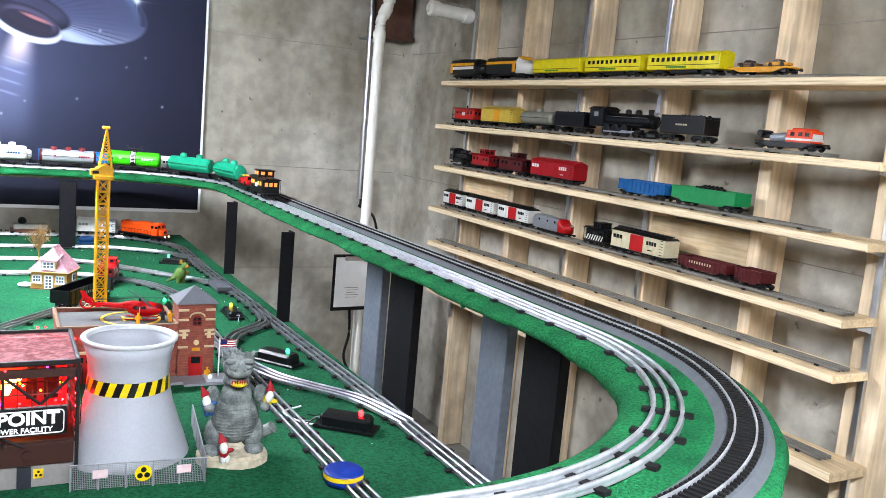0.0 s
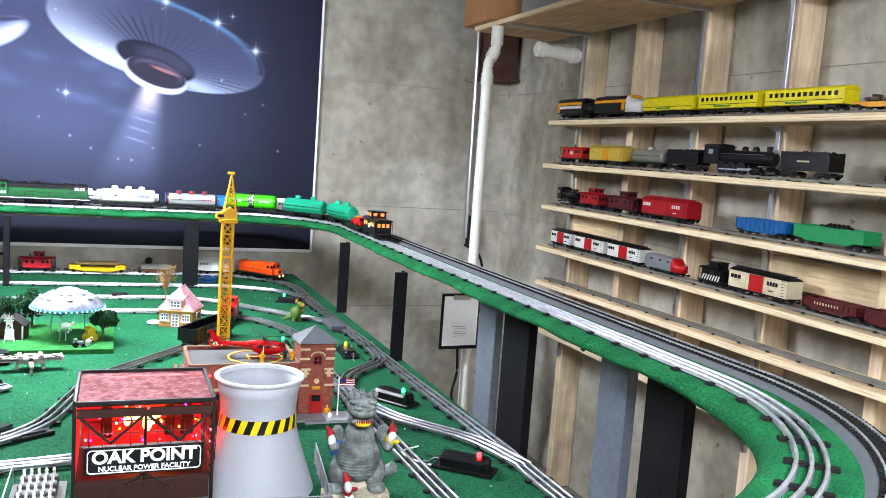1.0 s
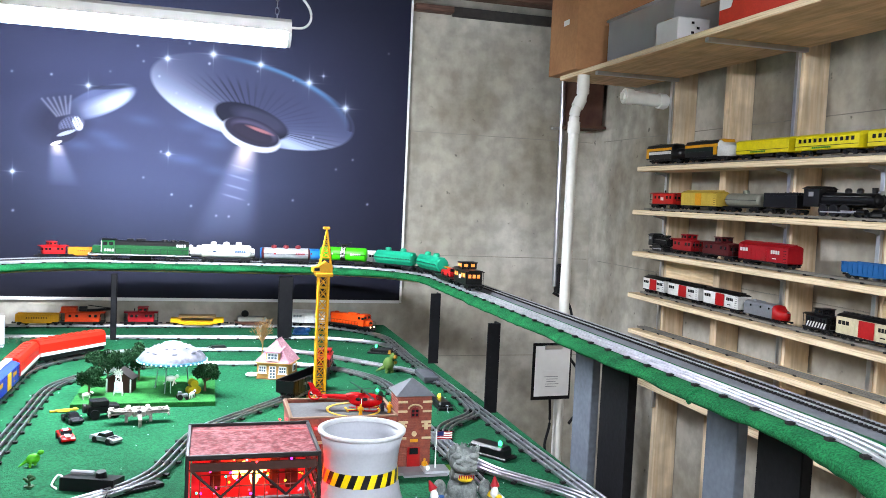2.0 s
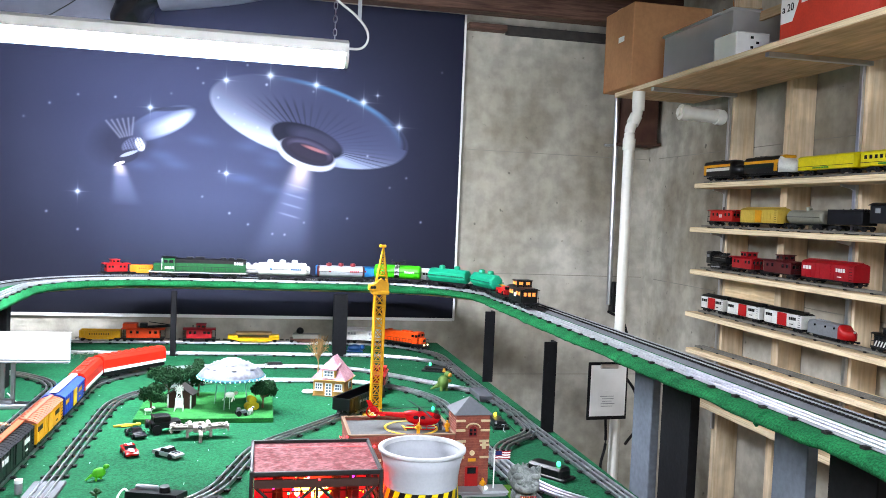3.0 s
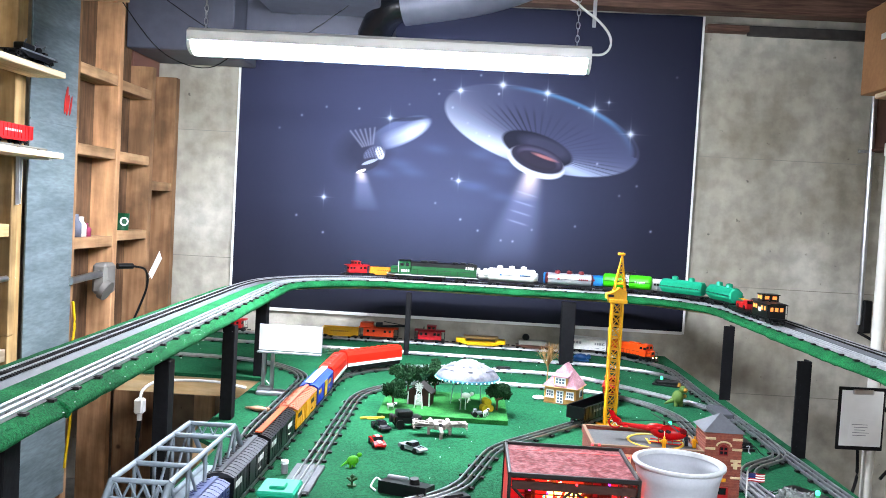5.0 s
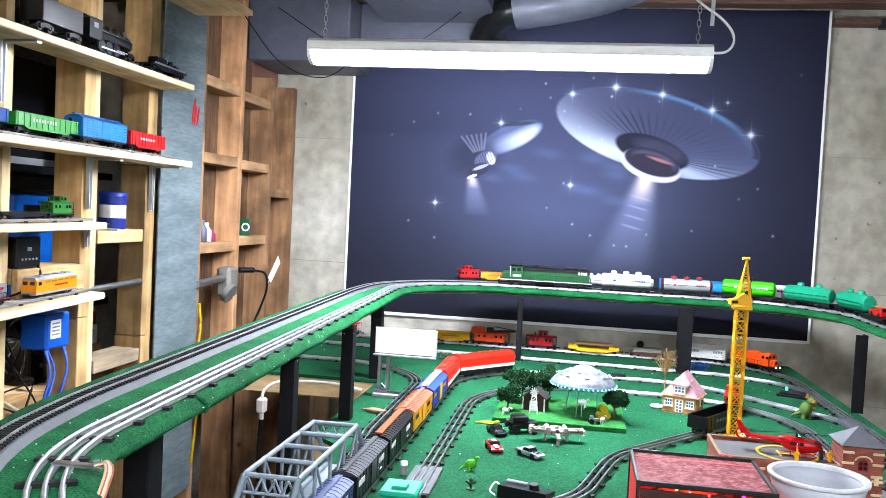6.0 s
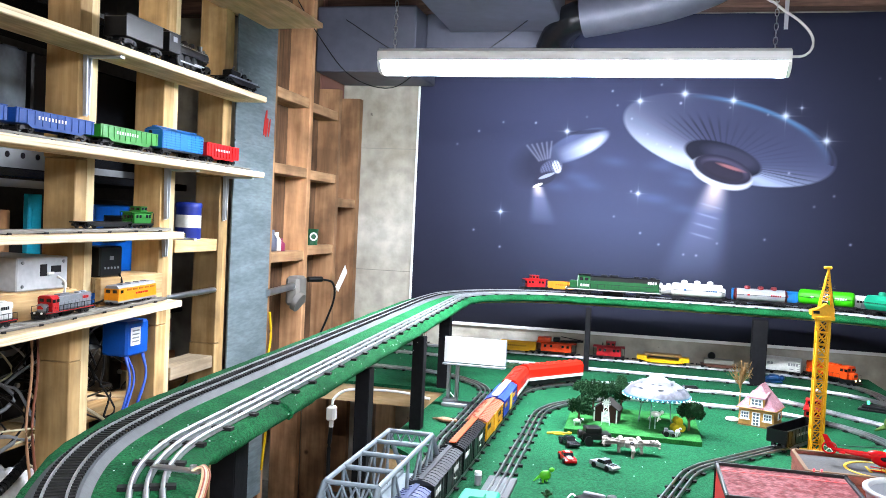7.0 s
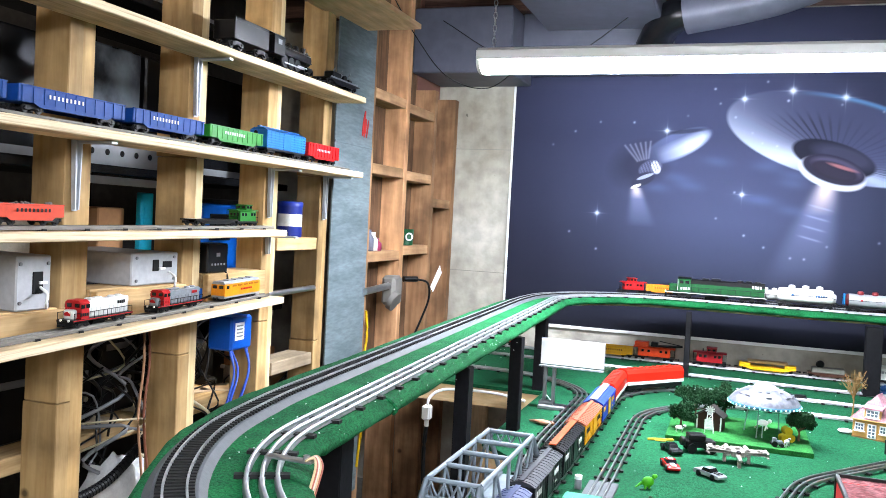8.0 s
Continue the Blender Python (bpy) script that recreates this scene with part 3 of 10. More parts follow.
FINE = rounded(CORNERS, 0.4, True, 0.008)
part("carpet", carpeted(FINE, prof, DZ), CARPET, deck, "bright green carpet")
part("board", Shape().sweep(LOOP, [(0.10, -0.0335), (0.10, -0.040), (0.05, -0.040), (0.05, -0.0335)], True, DZ, False), PLYX, deck, "plywood under the carpet")
for x, y, sg in ((-1.069, 0.455, 1), (0.544, 0.53, -1)):
    ridge = [(x + sg * o, y + 0.002 * k, DZ + h) for k, (o, h) in enumerate(((0.03, 0.0), (0.044, -0.002), (0.0545, -0.010), (0.056, -0.017), (0.050, -0.024)))]
    part("carpet_lap", Shape().tube(smooth_line(ridge), 0.0035, 6), CARPET, deck, "overlapping carpet edge")


def post(name, x, y, sx, sy, z0, mat, label=""):
    part(name, Shape().box((x, y, (z0 + DZ - 0.040) / 2), (sx, sy, DZ - 0.040 - z0), 0.002), mat, deck, label)


def angle_post(x, y, z0):
    s = Shape().box((x, y, (z0 + DZ - 0.040) / 2), (0.038, 0.006, DZ - 0.040 - z0)).box((x + 0.016, y + 0.02, (z0 + DZ - 0.040) / 2), (0.006, 0.036, DZ - 0.040 - z0))
    for k in range(7):
        s.cyl((x - 0.006, y - 0.0028, z0 + 0.03 + k * 0.034), (x - 0.006, y - 0.0036, z0 + 0.03 + k * 0.034), 0.003, n=6)
    part("post", s, BLACKPOST, deck, "black steel angle post")


angle_post(0.490, 2.26, TZ)
angle_post(0.476, 1.545, TZ)
post("post", 0.611, 1.193, 0.022, 0.104, 0.0, GREYPOST, "grey painted post")
post("post", 0.611, 1.022, 0.022, 0.140, 0.0, BLACKPOST, "black painted post")
post("post", 0.611, 0.592, 0.022, 0.100, 0.0, GREYPOST, "grey painted post")
post("post", 0.611, 0.428, 0.022, 0.116, 0.0, BLACKPOST, "black painted post")
post("post", -0.695, 2.79, 0.022, 0.022, TZ, BLACKPOST, "slim black post")
post("post", -0.02, 2.79, 0.058, 0.04, TZ, BLACKPOST, "black painted post")
for x, y, w, d in ((-1.165, 2.18, 0.038, 0.045), (-1.100, 1.57, 0.034, 0.036), (-1.080, 1.02, 0.032, 0.036), (-1.085, 0.405, 0.040, 0.045)):
    post("post", x, y, w, d, TZ if y > 1.4 else 0.0, BLACKPOST, "black painted post")


# ---- railway track ----
def track(name, path, z, kind, label, closed=False, sleepers=0.05, steel=None, half=0.029, fat=1.0):
    root = thing(name, label, "railway track", group="railway tracks")
    if kind == "tubular":
        for o in (-0.016, 0.0, 0.016):
            pr = [(o + fat * a, b) for a, b in ((-0.0032, 0.0056), (-0.0014, 0.0035), (-0.0046, 0.0022), (0.0046, 0.0022), (0.0014, 0.0035), (0.0032, 0.0056), (0.0032, 0.0082), (0.0018, 0.0100), (-0.0018, 0.0100), (-0.0032, 0.0082))]
            part("rail", Shape().sweep(path, pr, closed, z), steel or STEEL, root)
        thick, tw = 0.0045, 0.011
    else:
        part("roadbed", Shape().sweep(path, [(-0.031, 0.0), (-0.022, 0.0075), (0.022, 0.0075), (0.031, 0.0)], closed, z, False), ROADBED, root, "grey moulded roadbed")
        for o in (-0.0112, 0.0112):
            pr = [(o - 0.0012, 0.0095), (o - 0.0012, 0.0130), (o + 0.0012, 0.0130), (o + 0.0012, 0.0095)]
            part("rail", Shape().sweep(path, pr, closed, z, False), STEEL, root)
        half, thick, tw = 0.0185, 0.0035, 0.0048
    total = sum(math.dist(path[i], path[i + 1]) for i in range(len(path) - 1)) + (math.dist(path[-1], path[0]) if closed else 0)
    s = Shape()
    n = int(total / sleepers)
    for k in range(n):
        x, y, h = along(path, (k + 0.5) * total / n, closed)
        z0 = z + (thick / 2 if kind == "tubular" else 0.0075 + thick / 2)
        s.box((0, 0, 0), (tw, half * 2, thick), 0, pose(x, y, z0, 0, 0, h))
    tagged(part("sleeper_strip", s, TIE, root, "black sleepers"), kind="stuff")
    return root


def offset(path, d, closed):
    return [(x + nx * d, y + ny * d) for (x, y), (nx, ny) in zip(path, normals(path, closed))]


OUTER = [(x + nx * (0.083 + 0.027 * widening(x, y)), y + ny * (0.083 + 0.027 * widening(x, y))) for (x, y), (nx, ny) in zip(FINE, normals(FINE, True))]
track("inner_loop_track", FINE, DZ, "tubular", "bright tubular three-rail track on the green raised deck", True, 0.085, None, 0.029, 0.74)
track("outer_loop_track", OUTER, DZ, "roadbed", "two-rail track on grey roadbed on the raised deck", True, 0.0098)
T = {}
for name, pts, r in (
        ("freight", [(-0.90, 0.33), (-0.893, 1.6), (-0.893, 2.53, 0.55), (-0.02, 2.53, 0.4), (0.40, 2.07, 0.3), (0.430, 1.88)], 0.5),
        ("siding", [(-0.785, 0.33), (-0.785, 2.28, 0.42), (0.24, 2.25, 0.42), (0.242, 1.2), (0.268, 0.34)], 0.45),
        ("middle", [(-1.73, 2.84), (-0.5, 2.80), (0.16, 2.785, 0.5), (0.40, 2.62, 0.25), (0.414, 2.28)], 0.45),
        ("back", [(-1.73, 3.085), (0.415, 3.085, 0.38), (0.415, 2.3), (0.432, 1.85), (0.447, 1.3), (0.468, 0.8), (0.472, 0.34)], 0.5),
        ("bridge", [(-0.96, 0.33), (-0.96, 1.10), (-0.994, 1.45), (-0.996, 2.20, 0.3), (-1.22, 2.43, 0.4), (-1.73, 2.45)], 0.5),
        ("inner_curve", [(-0.80, 0.75), (-0.44, 1.05, 0.3), (-0.35, 1.42, 0.4), (0.0, 1.86, 0.4), (0.10, 2.28)], 0.35),
        ("cross", [(-0.78, 0.815), (-0.36, 0.87)], 0.3),
        ("short_curve", [(0.437, 1.74), (0.425, 1.51, 0.15), (0.29, 1.385, 0.2), (0.236, 1.22, 0.2), (0.245, 1.0)], 0.2),
        ("yard_lead", [(0.242, 1.32), (0.262, 1.13), (0.30, 1.01), (0.36, 0.93), (0.43, 0.84), (0.470, 0.68)], 0.4)):
    T[name] = rounded(pts, r, False, 0.02)
    track(name + "_track", T[name], TZ + 0.0006 * len(T), "tubular", "tubular steel three-rail track on green felt", False, 0.078, TABLESTEEL, 0.029, 0.84)

# ---- lamps ----
def shop_light(x0, x1, y, z, label, power):
    """A hanging twin-tube fixture, z at the top of its housing."""
    root = thing("hanging_shop_light", label, "lamp", group="shop lights")
    xm, L = (x0 + x1) / 2, x1 - x0
    part("housing", Shape().prism([(y - 0.055, z - 0.040), (y - 0.055, z - 0.012), (y - 0.035, z), (y + 0.035, z), (y + 0.055, z - 0.012), (y + 0.055, z - 0.040)], x0, x1, "x"), WHITE, root, "white enamelled housing")
    poly = [(y + 0.05 * math.cos(a), z - 0.041 + 0.036 * math.sin(a)) for a in [math.pi + math.pi * k / 12 for k in range(13)]]
    part("diffuser", Shape().prism(poly, x0 + 0.012, x1 - 0.012, "x", None, True), power, root, "lit white diffuser")
    for x in (x0 + 0.005, x1 - 0.005):
        part("end_cap", Shape().prism([(a * 1.02 - y * 0.02, b) for a, b in poly], x - 0.006, x + 0.006, "x"), WHITE, root)
    for x in (x0 + 0.04, x1 - 0.04):
        s = Shape()
        for k in range(int((TOP - z - 0.03) / 0.02)):
            zz = z + 0.008 + k * 0.02
            ring = [(0.0055 * math.cos(a), 0.012 * math.sin(a)) for a in [2 * math.pi * j / 8 for j in range(8)]]
            pts = [(x + u, y, zz + w) if k % 2 else (x, y + u, zz + w) for u, w in ring]
            s.tube(pts, 0.0014, 5, True)
        part("chain", s, ZINC, root, "zinc hanging chain")
    return root


LX0, LX1, LY, LZ = -1.334, -0.117, 1.83, 1.910
lamp = shop_light(LX0, LX1, LY, LZ, "white shop light with lit diffuser hanging on chains", TUBE)
cord = [(LX1, LY, LZ - 0.018), (LX1 + 0.04, LY, LZ - 0.014), (LX1 + 0.06, LY, LZ + 0.01), (LX1 + 0.055, LY, LZ + 0.045), (LX1 + 0.02, LY, LZ + 0.085), (LX1 - 0.04, LY, LZ + 0.13), (LX1 - 0.09, LY, LZ + 0.20), (LX1 - 0.12, LY, TOP - 0.01)]


part("power_cord", Shape().tube(smooth_line(cord), 0.004, 6), WHITE, lamp, "white power cord")
# second fixture is unseen, inferred from the lit near faces of the studs
shop_light(-0.72, 0.50, -1.05, 2.06, "white shop light with lit diffuser hanging out of view", TUBE)

# ---- ducts above the banner ----
duct = thing("air_duct", "dull sheet metal air duct under the ceiling", "duct")
part("trunk", Shape().box((-1.12, 2.45, 2.31), (0.5, 0.9, 0.19), 0.006), DUCT, duct)
part("branch", Shape().tube(smooth_line([(-0.78, 2.755, 2.24), (-0.60, 2.73, 2.265), (-0.42, 2.70, 2.30), (-0.25, 2.66, 2.36), (-0.15, 2.62, 2.44)]), 0.085, 20), DUCT, duct, "round sheet metal branch")
part("wall_run", Shape().box((-1.73, 2.99, 2.165), (0.46, 0.38, 0.29), 0.006), DUCT, duct, "dark flat duct run along the back wall")
part("wall_run", Shape().box((-1.175, 3.08, 2.19), (0.65, 0.21, 0.25), 0.006), DUCT, duct, "dark flat duct run along the back wall")
elbow = Shape().tube(smooth_line([(-0.92, 2.90, 2.13), (-0.88, 2.84, 2.19), (-0.82, 2.76, 2.23), (-0.72, 2.74, 2.25)]), 0.07, 14)
part("elbow", elbow, SHADOWMETAL, duct, "dark duct elbow")
part("register", Shape().box((-0.42, 2.2, 2.37), (0.32, 0.30, 0.06), 0.008), DUCT, duct, "pale metal duct end")
part("strap", Shape().box((0.03, 2.93, 2.30), (0.016, 0.003, 0.15)), ZINC, duct)
for pts in ([(-1.75, 2.6, 2.20), (-1.5, 2.65, 2.06), (-1.25, 2.7, 2.05), (-0.95, 2.7, 2.25)], [(-1.9, 2.3, 2.3), (-1.82, 2.5, 2.1), (-1.75, 2.7, 1.98), (-1.6, 2.8, 1.95), (-1.45, 2.8, 2.05)]):
    solid("ceiling_cable", Shape().tube(smooth_line(pts), 0.0022, 6), BLACK, "black electric cable sagging from the ceiling", "cable", "ceiling cables")
for pts in ([(0.2, 2.7, 2.34), (0.45, 2.65, 2.37), (0.8, 2.6, 2.36), (1.0, 2.5, 2.40)], [(0.7, 2.2, 2.46), (1.0, 2.3, 2.37), (1.3, 2.4, 2.42)]):
    solid("ceiling_cable", Shape().tube(smooth_line(pts), 0.0045, 6), WHITE, "pale electric cable strung under the ceiling", "cable", "ceiling cables")

# ---- right wall: studs and shelves ----
SX = 1.46
STUDS = (2.300, 1.925, 1.545, 1.155, 0.745, 0.385)
for k, y in enumerate(STUDS):
    w = 0.089 if k == 5 else 0.040
    solid("wall_stud", Shape().box(((SX + XR) / 2 - 0.001, y, 1.235), (XR - SX - 0.004, w, 2.46), 0.002), PINE_Z, "pale pine stud against the concrete wall", "stud", "right wall studs", "structure")
for y0, y1, z in ((1.945, 2.28, 1.165), (0.765, 1.135, 1.135)):
    solid("stud_blocking", Shape().box((SX + 0.02, (y0 + y1) / 2, z), (0.036, y1 - y0, 0.085), 0.002), PINE_Y, "pine board nailed between the studs", "blocking", "right wall blocking", "structure")
SHELF_R = {"a": 1.566, "b": 1.391, "c": 1.222, "d": 1.050}


PLYEDGE = material("layered_board_edge", lin(224, 204, 170), 0.7, 0, scale=2.2, colour2=lin(150, 118, 84), stretch=(1, 2.2, 120), spread=(0.48, 0.82), fine=(14, 0.10), spec=0.2)


def shelf(name, x0, x1, y0, y1, z, label, group, mat=PINE_Y, t=0.019):
    root = thing(name, label, "shelf", group=group)
    part("board", Shape().box(((x0 + x1) / 2, (y0 + y1) / 2, z - t / 2), (abs(x1 - x0), y1 - y0, t), 0.0015), mat, root)
    front = x0 if x0 > 0 else x1
    part("front_edge", Shape().box((front, (y0 + y1) / 2, z - t / 2), (0.003, y1 - y0 - 0.003, t - 0.003), 0.0006), PLYEDGE, root, "pale layered front edge")
    return root


BRIGHTZINC = material("bright_zinc_bracket", lin(190, 194, 198), 0.4, 0.35, scale=30, vary=0.2)


def bracket(root, x_wall, x_tip, y, z, drop=0.022):
    """A thin pressed-metal shelf bracket under a board."""
    a, b = x_wall, x_wall + (x_tip - x_wall) * 0.16
    s = Shape().prism([(a, z), (x_tip, z), (x_tip, z - 0.006), (b, z - 0.010 - drop * 0.2), (b, z - drop * 0.8), (a, z - drop)], y - 0.004, y + 0.004, "y")
    part("bracket", s, BRIGHTZINC, root, "zinc bracket")


for k, (key, z) in enumerate(SHELF_R.items()):
    r = shelf("train_shelf", 1.337, SX - 0.002, 0.345 + (0.03 if key == "d" else 0.0), 2.335 + 0.02 * (k % 2), z, "long pine display shelf lined with model trains", "right wall shelves")
    for y in (STUDS[0], STUDS[2], STUDS[3], STUDS[5]):
        bracket(r, SX - 0.012, SX - 0.06, y, z - 0.0195, 0.018)
r = shelf("train_shelf", 1.337, SX - 0.002, 0.375, 2.335, 0.905, "long empty pine shelf holding a strip of track", "right wall shelves")
TILT = Matrix.Translation((0, 2.335, 0.905)) @ Matrix.Rotation(-0.011, 4, "X") @ Matrix.Translation((0, -2.335, -0.905))
r.matrix_basis = TILT
r = shelf("train_shelf", 1.337, SX - 0.002, 0.345, 2.31, 0.717, "long low pine shelf with a strip of track", "right wall shelves", PINE_Y, 0.024)
for y in (STUDS[0], STUDS[2], STUDS[3], STUDS[5]):
    solid("shelf_standard", Shape().box((SX - 0.006, y, 1.33), (0.011, 0.016, 1.50), 0.001), ZINC, "slotted zinc shelf standard screwed to a stud", "shelf standard", "shelf standards")
for key, z, y0, y1 in (("a", 1.566, 0.47, 2.33), ("b", 1.391, 0.50, 2.33), ("c", 1.222, 0.49, 2.32), ("d", 1.050, 0.40, 2.32), ("e", 0.905, 0.39, 2.33), ("f", 0.717, 0.40, 1.14)):
    tr = track("shelf_track", [(1.392, y0), (1.392, (y0 + y1) / 2), (1.392, y1)], z, "tubular", "straight track lying on a pine shelf", False, 0.11, SHELFRAIL, 0.021, 0.8)
    if key == "e":
        tr.matrix_basis = TILT

# high storage shelf
hs = shelf("storage_shelf", 1.09, SX - 0.002, 0.1, 2.60, 1.945, "deep plywood storage shelf high on the wall", "", PLY, 0.02)
for y in (STUDS[2], STUDS[0], STUDS[4]):
    part("support", Shape().box((1.28, y - 0.03, 1.918), (0.36, 0.02, 0.014), 0.001), ZINC, hs, "grey steel support arm")


def carton(name, x0, x1, y0, y1, z, h, mat, label, flaps=False, m=None):
    root = thing(name, label, "box", m or pose((x0 + x1) / 2, (y0 + y1) / 2, z))
    sx, sy = x1 - x0, y1 - y0
    part("body", Shape().box((0, 0, h / 2), (sx, sy, h), 0.003), mat, root)
    part("tape", Shape().box((0, 0, h + 0.0006), (sx * 0.995, 0.05, 0.001)), material("packing_tape", lin(190, 150, 104), 0.3), root)
    return root


b = carton("cardboard_box", 1.06, 1.40, 2.38, 2.66, 1.946, 0.33, CARD, "plain brown cardboard box on the storage shelf")
part("label", Shape().box((-0.1705, -0.03, 0.20), (0.001, 0.055, 0.022)), WHITE, b, "small white label")
FROST = material("frosted_plastic", lin(226, 230, 234), 0.32, 0, scale=8, vary=0.12)
FROST.node_tree.nodes["Principled BSDF"].inputs["Transmission Weight"].default_value = 0.75
FROST.node_tree.nodes["Principled BSDF"].inputs["IOR"].default_value = 1.12
tub = thing("storage_tub", "frosted plastic storage tub full of odds and ends", "tub", pose(1.27, 2.02, 1.946))
for sy, sx, c in ((0.0035, 0.26, (0, -0.24)), (0.0035, 0.26, (0, 0.24))):
    part("wall", Shape().box((c[0], c[1], 0.085), (sx, sy, 0.17)), FROST, tub)
for c in (-0.13, 0.13):
    part("wall", Shape().box((c, 0, 0.085), (0.0035, 0.48, 0.17)), FROST, tub)
part("base", Shape().box((0, 0, 0.003), (0.26, 0.48, 0.005)), FROST, tub)
rim = Shape()
rim.tube([(-0.135, -0.245, 0.17), (0.135, -0.245, 0.17), (0.135, 0.245, 0.17), (-0.135, 0.245, 0.17)], 0.006, 6, True)
part("rim", rim, FROST, tub)
stuff = Shape()
for k in range(34):
    stuff.box((random.uniform(-0.07, 0.07), random.uniform(-0.17, 0.17), 0.035 + random.uniform(0, 0.12)), (0.05, 0.07, 0.025), 0.004, pose(0, 0, 0, random.uniform(-15, 15), random.uniform(-15, 15), 0))
for x, y, rx, ry, rz in ((0.02, 0.06, 55, 10, 20), (-0.03, -0.10, 40, -20, 60), (0.04, -0.02, 70, 0, 100)):
    part("card_offcut", Shape().box((0, 0, 0.03), (0.10, 0.004, 0.16), 0.001), CARD, tub, "brown card offcut", m=pose(x, y, 0.13, rx - 50, ry, rz))
tagged(part("contents", stuff, paint(150, 108, 84), tub, "brown and orange odds and ends"), kind="stuff")
b = carton("white_carton", 1.12, 1.24, 1.72, 1.86, 1.946, 0.085, WHITE, "small white printed carton on the storage shelf")
for k in range(4):
    part("print", Shape().box((0.015 - 0.02 * (k % 2), -0.0705, 0.02 + 0.016 * k), (0.010, 0.001, 0.008)), BLACK, b)
b = carton("red_carton", 1.10, 1.40, 1.05, 1.46, 1.946, 0.19, paint(214, 78, 52, 0.6), "red printed carton with white panels on the storage shelf")
part("panel", Shape().prism([(-0.13 + 0.33, 0.045), (0.145, 0.045), (0.115, 0.105), (0.145, 0.165), (0.20, 0.165)], -0.1512, -0.1502, "x"), WHITE, b, "white arrow panel")
writing("+ 92", 0.032, BLACK, b, pose(-0.1522, 0.165, 0.128, 90, 0, -90), "number")
writing("a 20", 0.032, BLACK, b, pose(-0.1522, 0.165, 0.085, 90, 0, -90), "number")
part("panel", Shape().box((-0.1505, 0.0, 0.14), (0.001, 0.055, 0.07)), WHITE, b, "white label panel")
for k in range(8):
    part("bar", Shape().box((-0.1514, -0.022 + k * 0.006, 0.14), (0.0008, 0.002 + 0.001 * (k % 2), 0.06)), BLACK, b)
for k in range(4):
    part("print_line", Shape().box((-0.1508, 0.085, 0.145 - 0.018 * k), (0.0008, 0.05 - 0.008 * (k % 2), 0.006)), WHITE, b)
solid("loose_stick", Shape().box((1.24, 1.62, 2.10), (0.012, 0.40, 0.03), 0.001, None), PINE_Y, "pine stick resting across the storage boxes", "stick")

# pipes in the corner
PX, PY = 1.075, 2.40
pipe = thing("drain_pipe", "white plastic drain pipe standing near the corner", "pipe")
part("pipe", Shape().cyl((PX, PY, 0.0), (PX, PY, 1.70), 0.021, n=20), PVC, pipe)
part("coupling", Shape().cyl((PX, PY, 1.69), (PX, PY, 1.735), 0.025, n=20), PVC, pipe)
part("elbow", Shape().tube(smooth_line([(PX, PY, 1.735), (PX + 0.002, PY, 1.775), (PX + 0.018, PY, 1.81), (PX + 0.03, PY, 1.845), (PX + 0.032, PY, 1.925)]), 0.021, 18), PVC, pipe)
part("collar", Shape().cyl((PX + 0.010, PY, 1.795), (PX + 0.026, PY, 1.83), 0.025, n=20), PVC, pipe)
part("stub", Shape().cyl((PX + 0.032, PY, 1.85), (PX + 0.032, PY, 1.925), 0.025, n=20), PVC, pipe)
cap = thing("capped_pipe", "short white plastic pipe with an end cap", "pipe")
part("pipe", Shape().cyl((1.27, 2.33, 1.845), (1.448, 2.33, 1.835), 0.026, n=20), PVC, cap)
part("end_cap", Shape().cyl((1.255, 2.33, 1.846), (1.29, 2.33, 1.844), 0.031, n=20).cyl((1.245, 2.33, 1.8465), (1.258, 2.33, 1.846), 0.018, n=6), PVC, cap)
part("collar", Shape().cyl((1.41, 2.33, 1.837), (1.44, 2.33, 1.8355), 0.031, n=20), PVC, cap)
cond = thing("conduit", "thin grey steel conduit running down the wall", "conduit")
part("tube", Shape().cyl((1.368, 3.19, 0.98), (1.356, 3.19, 2.40), 0.013, n=12), ZINC, cond)
part("junction_box", Shape().box((1.392, 3.185, 1.02), (0.036, 0.05, 0.15), 0.004), BLACK, cond, "black junction box")
part("strap", Shape().box((1.345, 3.2, 1.78), (0.07, 0.02, 0.012), 0.002), ZINC, cond)
hook = Shape().tube(smooth_line([(1.35, 3.16, 0.95), (1.42, 3.12, 0.90), (1.44, 3.1, 0.78), (1.40, 3.05, 0.66)]), 0.007, 6)
solid("wall_cable", hook, BLACK, "black cable hanging from the junction box", "cable")
solid("wall_cable", Shape().tube(smooth_line([(1.02, 2.37, 0.62), (1.03, 2.38, 0.50), (1.01, 2.37, 0.40), (1.06, 2.36, 0.30)]), 0.006, 6), BLACK, "black cable looping beside the drain pipe", "cable")
solid("wall_cable", Shape().tube(smooth_line([(1.10, 2.39, 0.78), (1.16, 2.40, 0.70), (1.18, 2.40, 0.58), (1.11, 2.37, 0.50)]), 0.006, 6), BLACK, "black cable looping beside the drain pipe", "cable")
rust = Shape().box((1.46, 3.15, 2.08), (0.15, 0.13, 0.60), 0.004).box((1.45, 3.13, 1.785), (0.18, 0.16, 0.014), 0.002)
solid("steel_column_head", rust, RUST, "rusty brown steel bracket in the wall corner", "bracket", kind="structure")

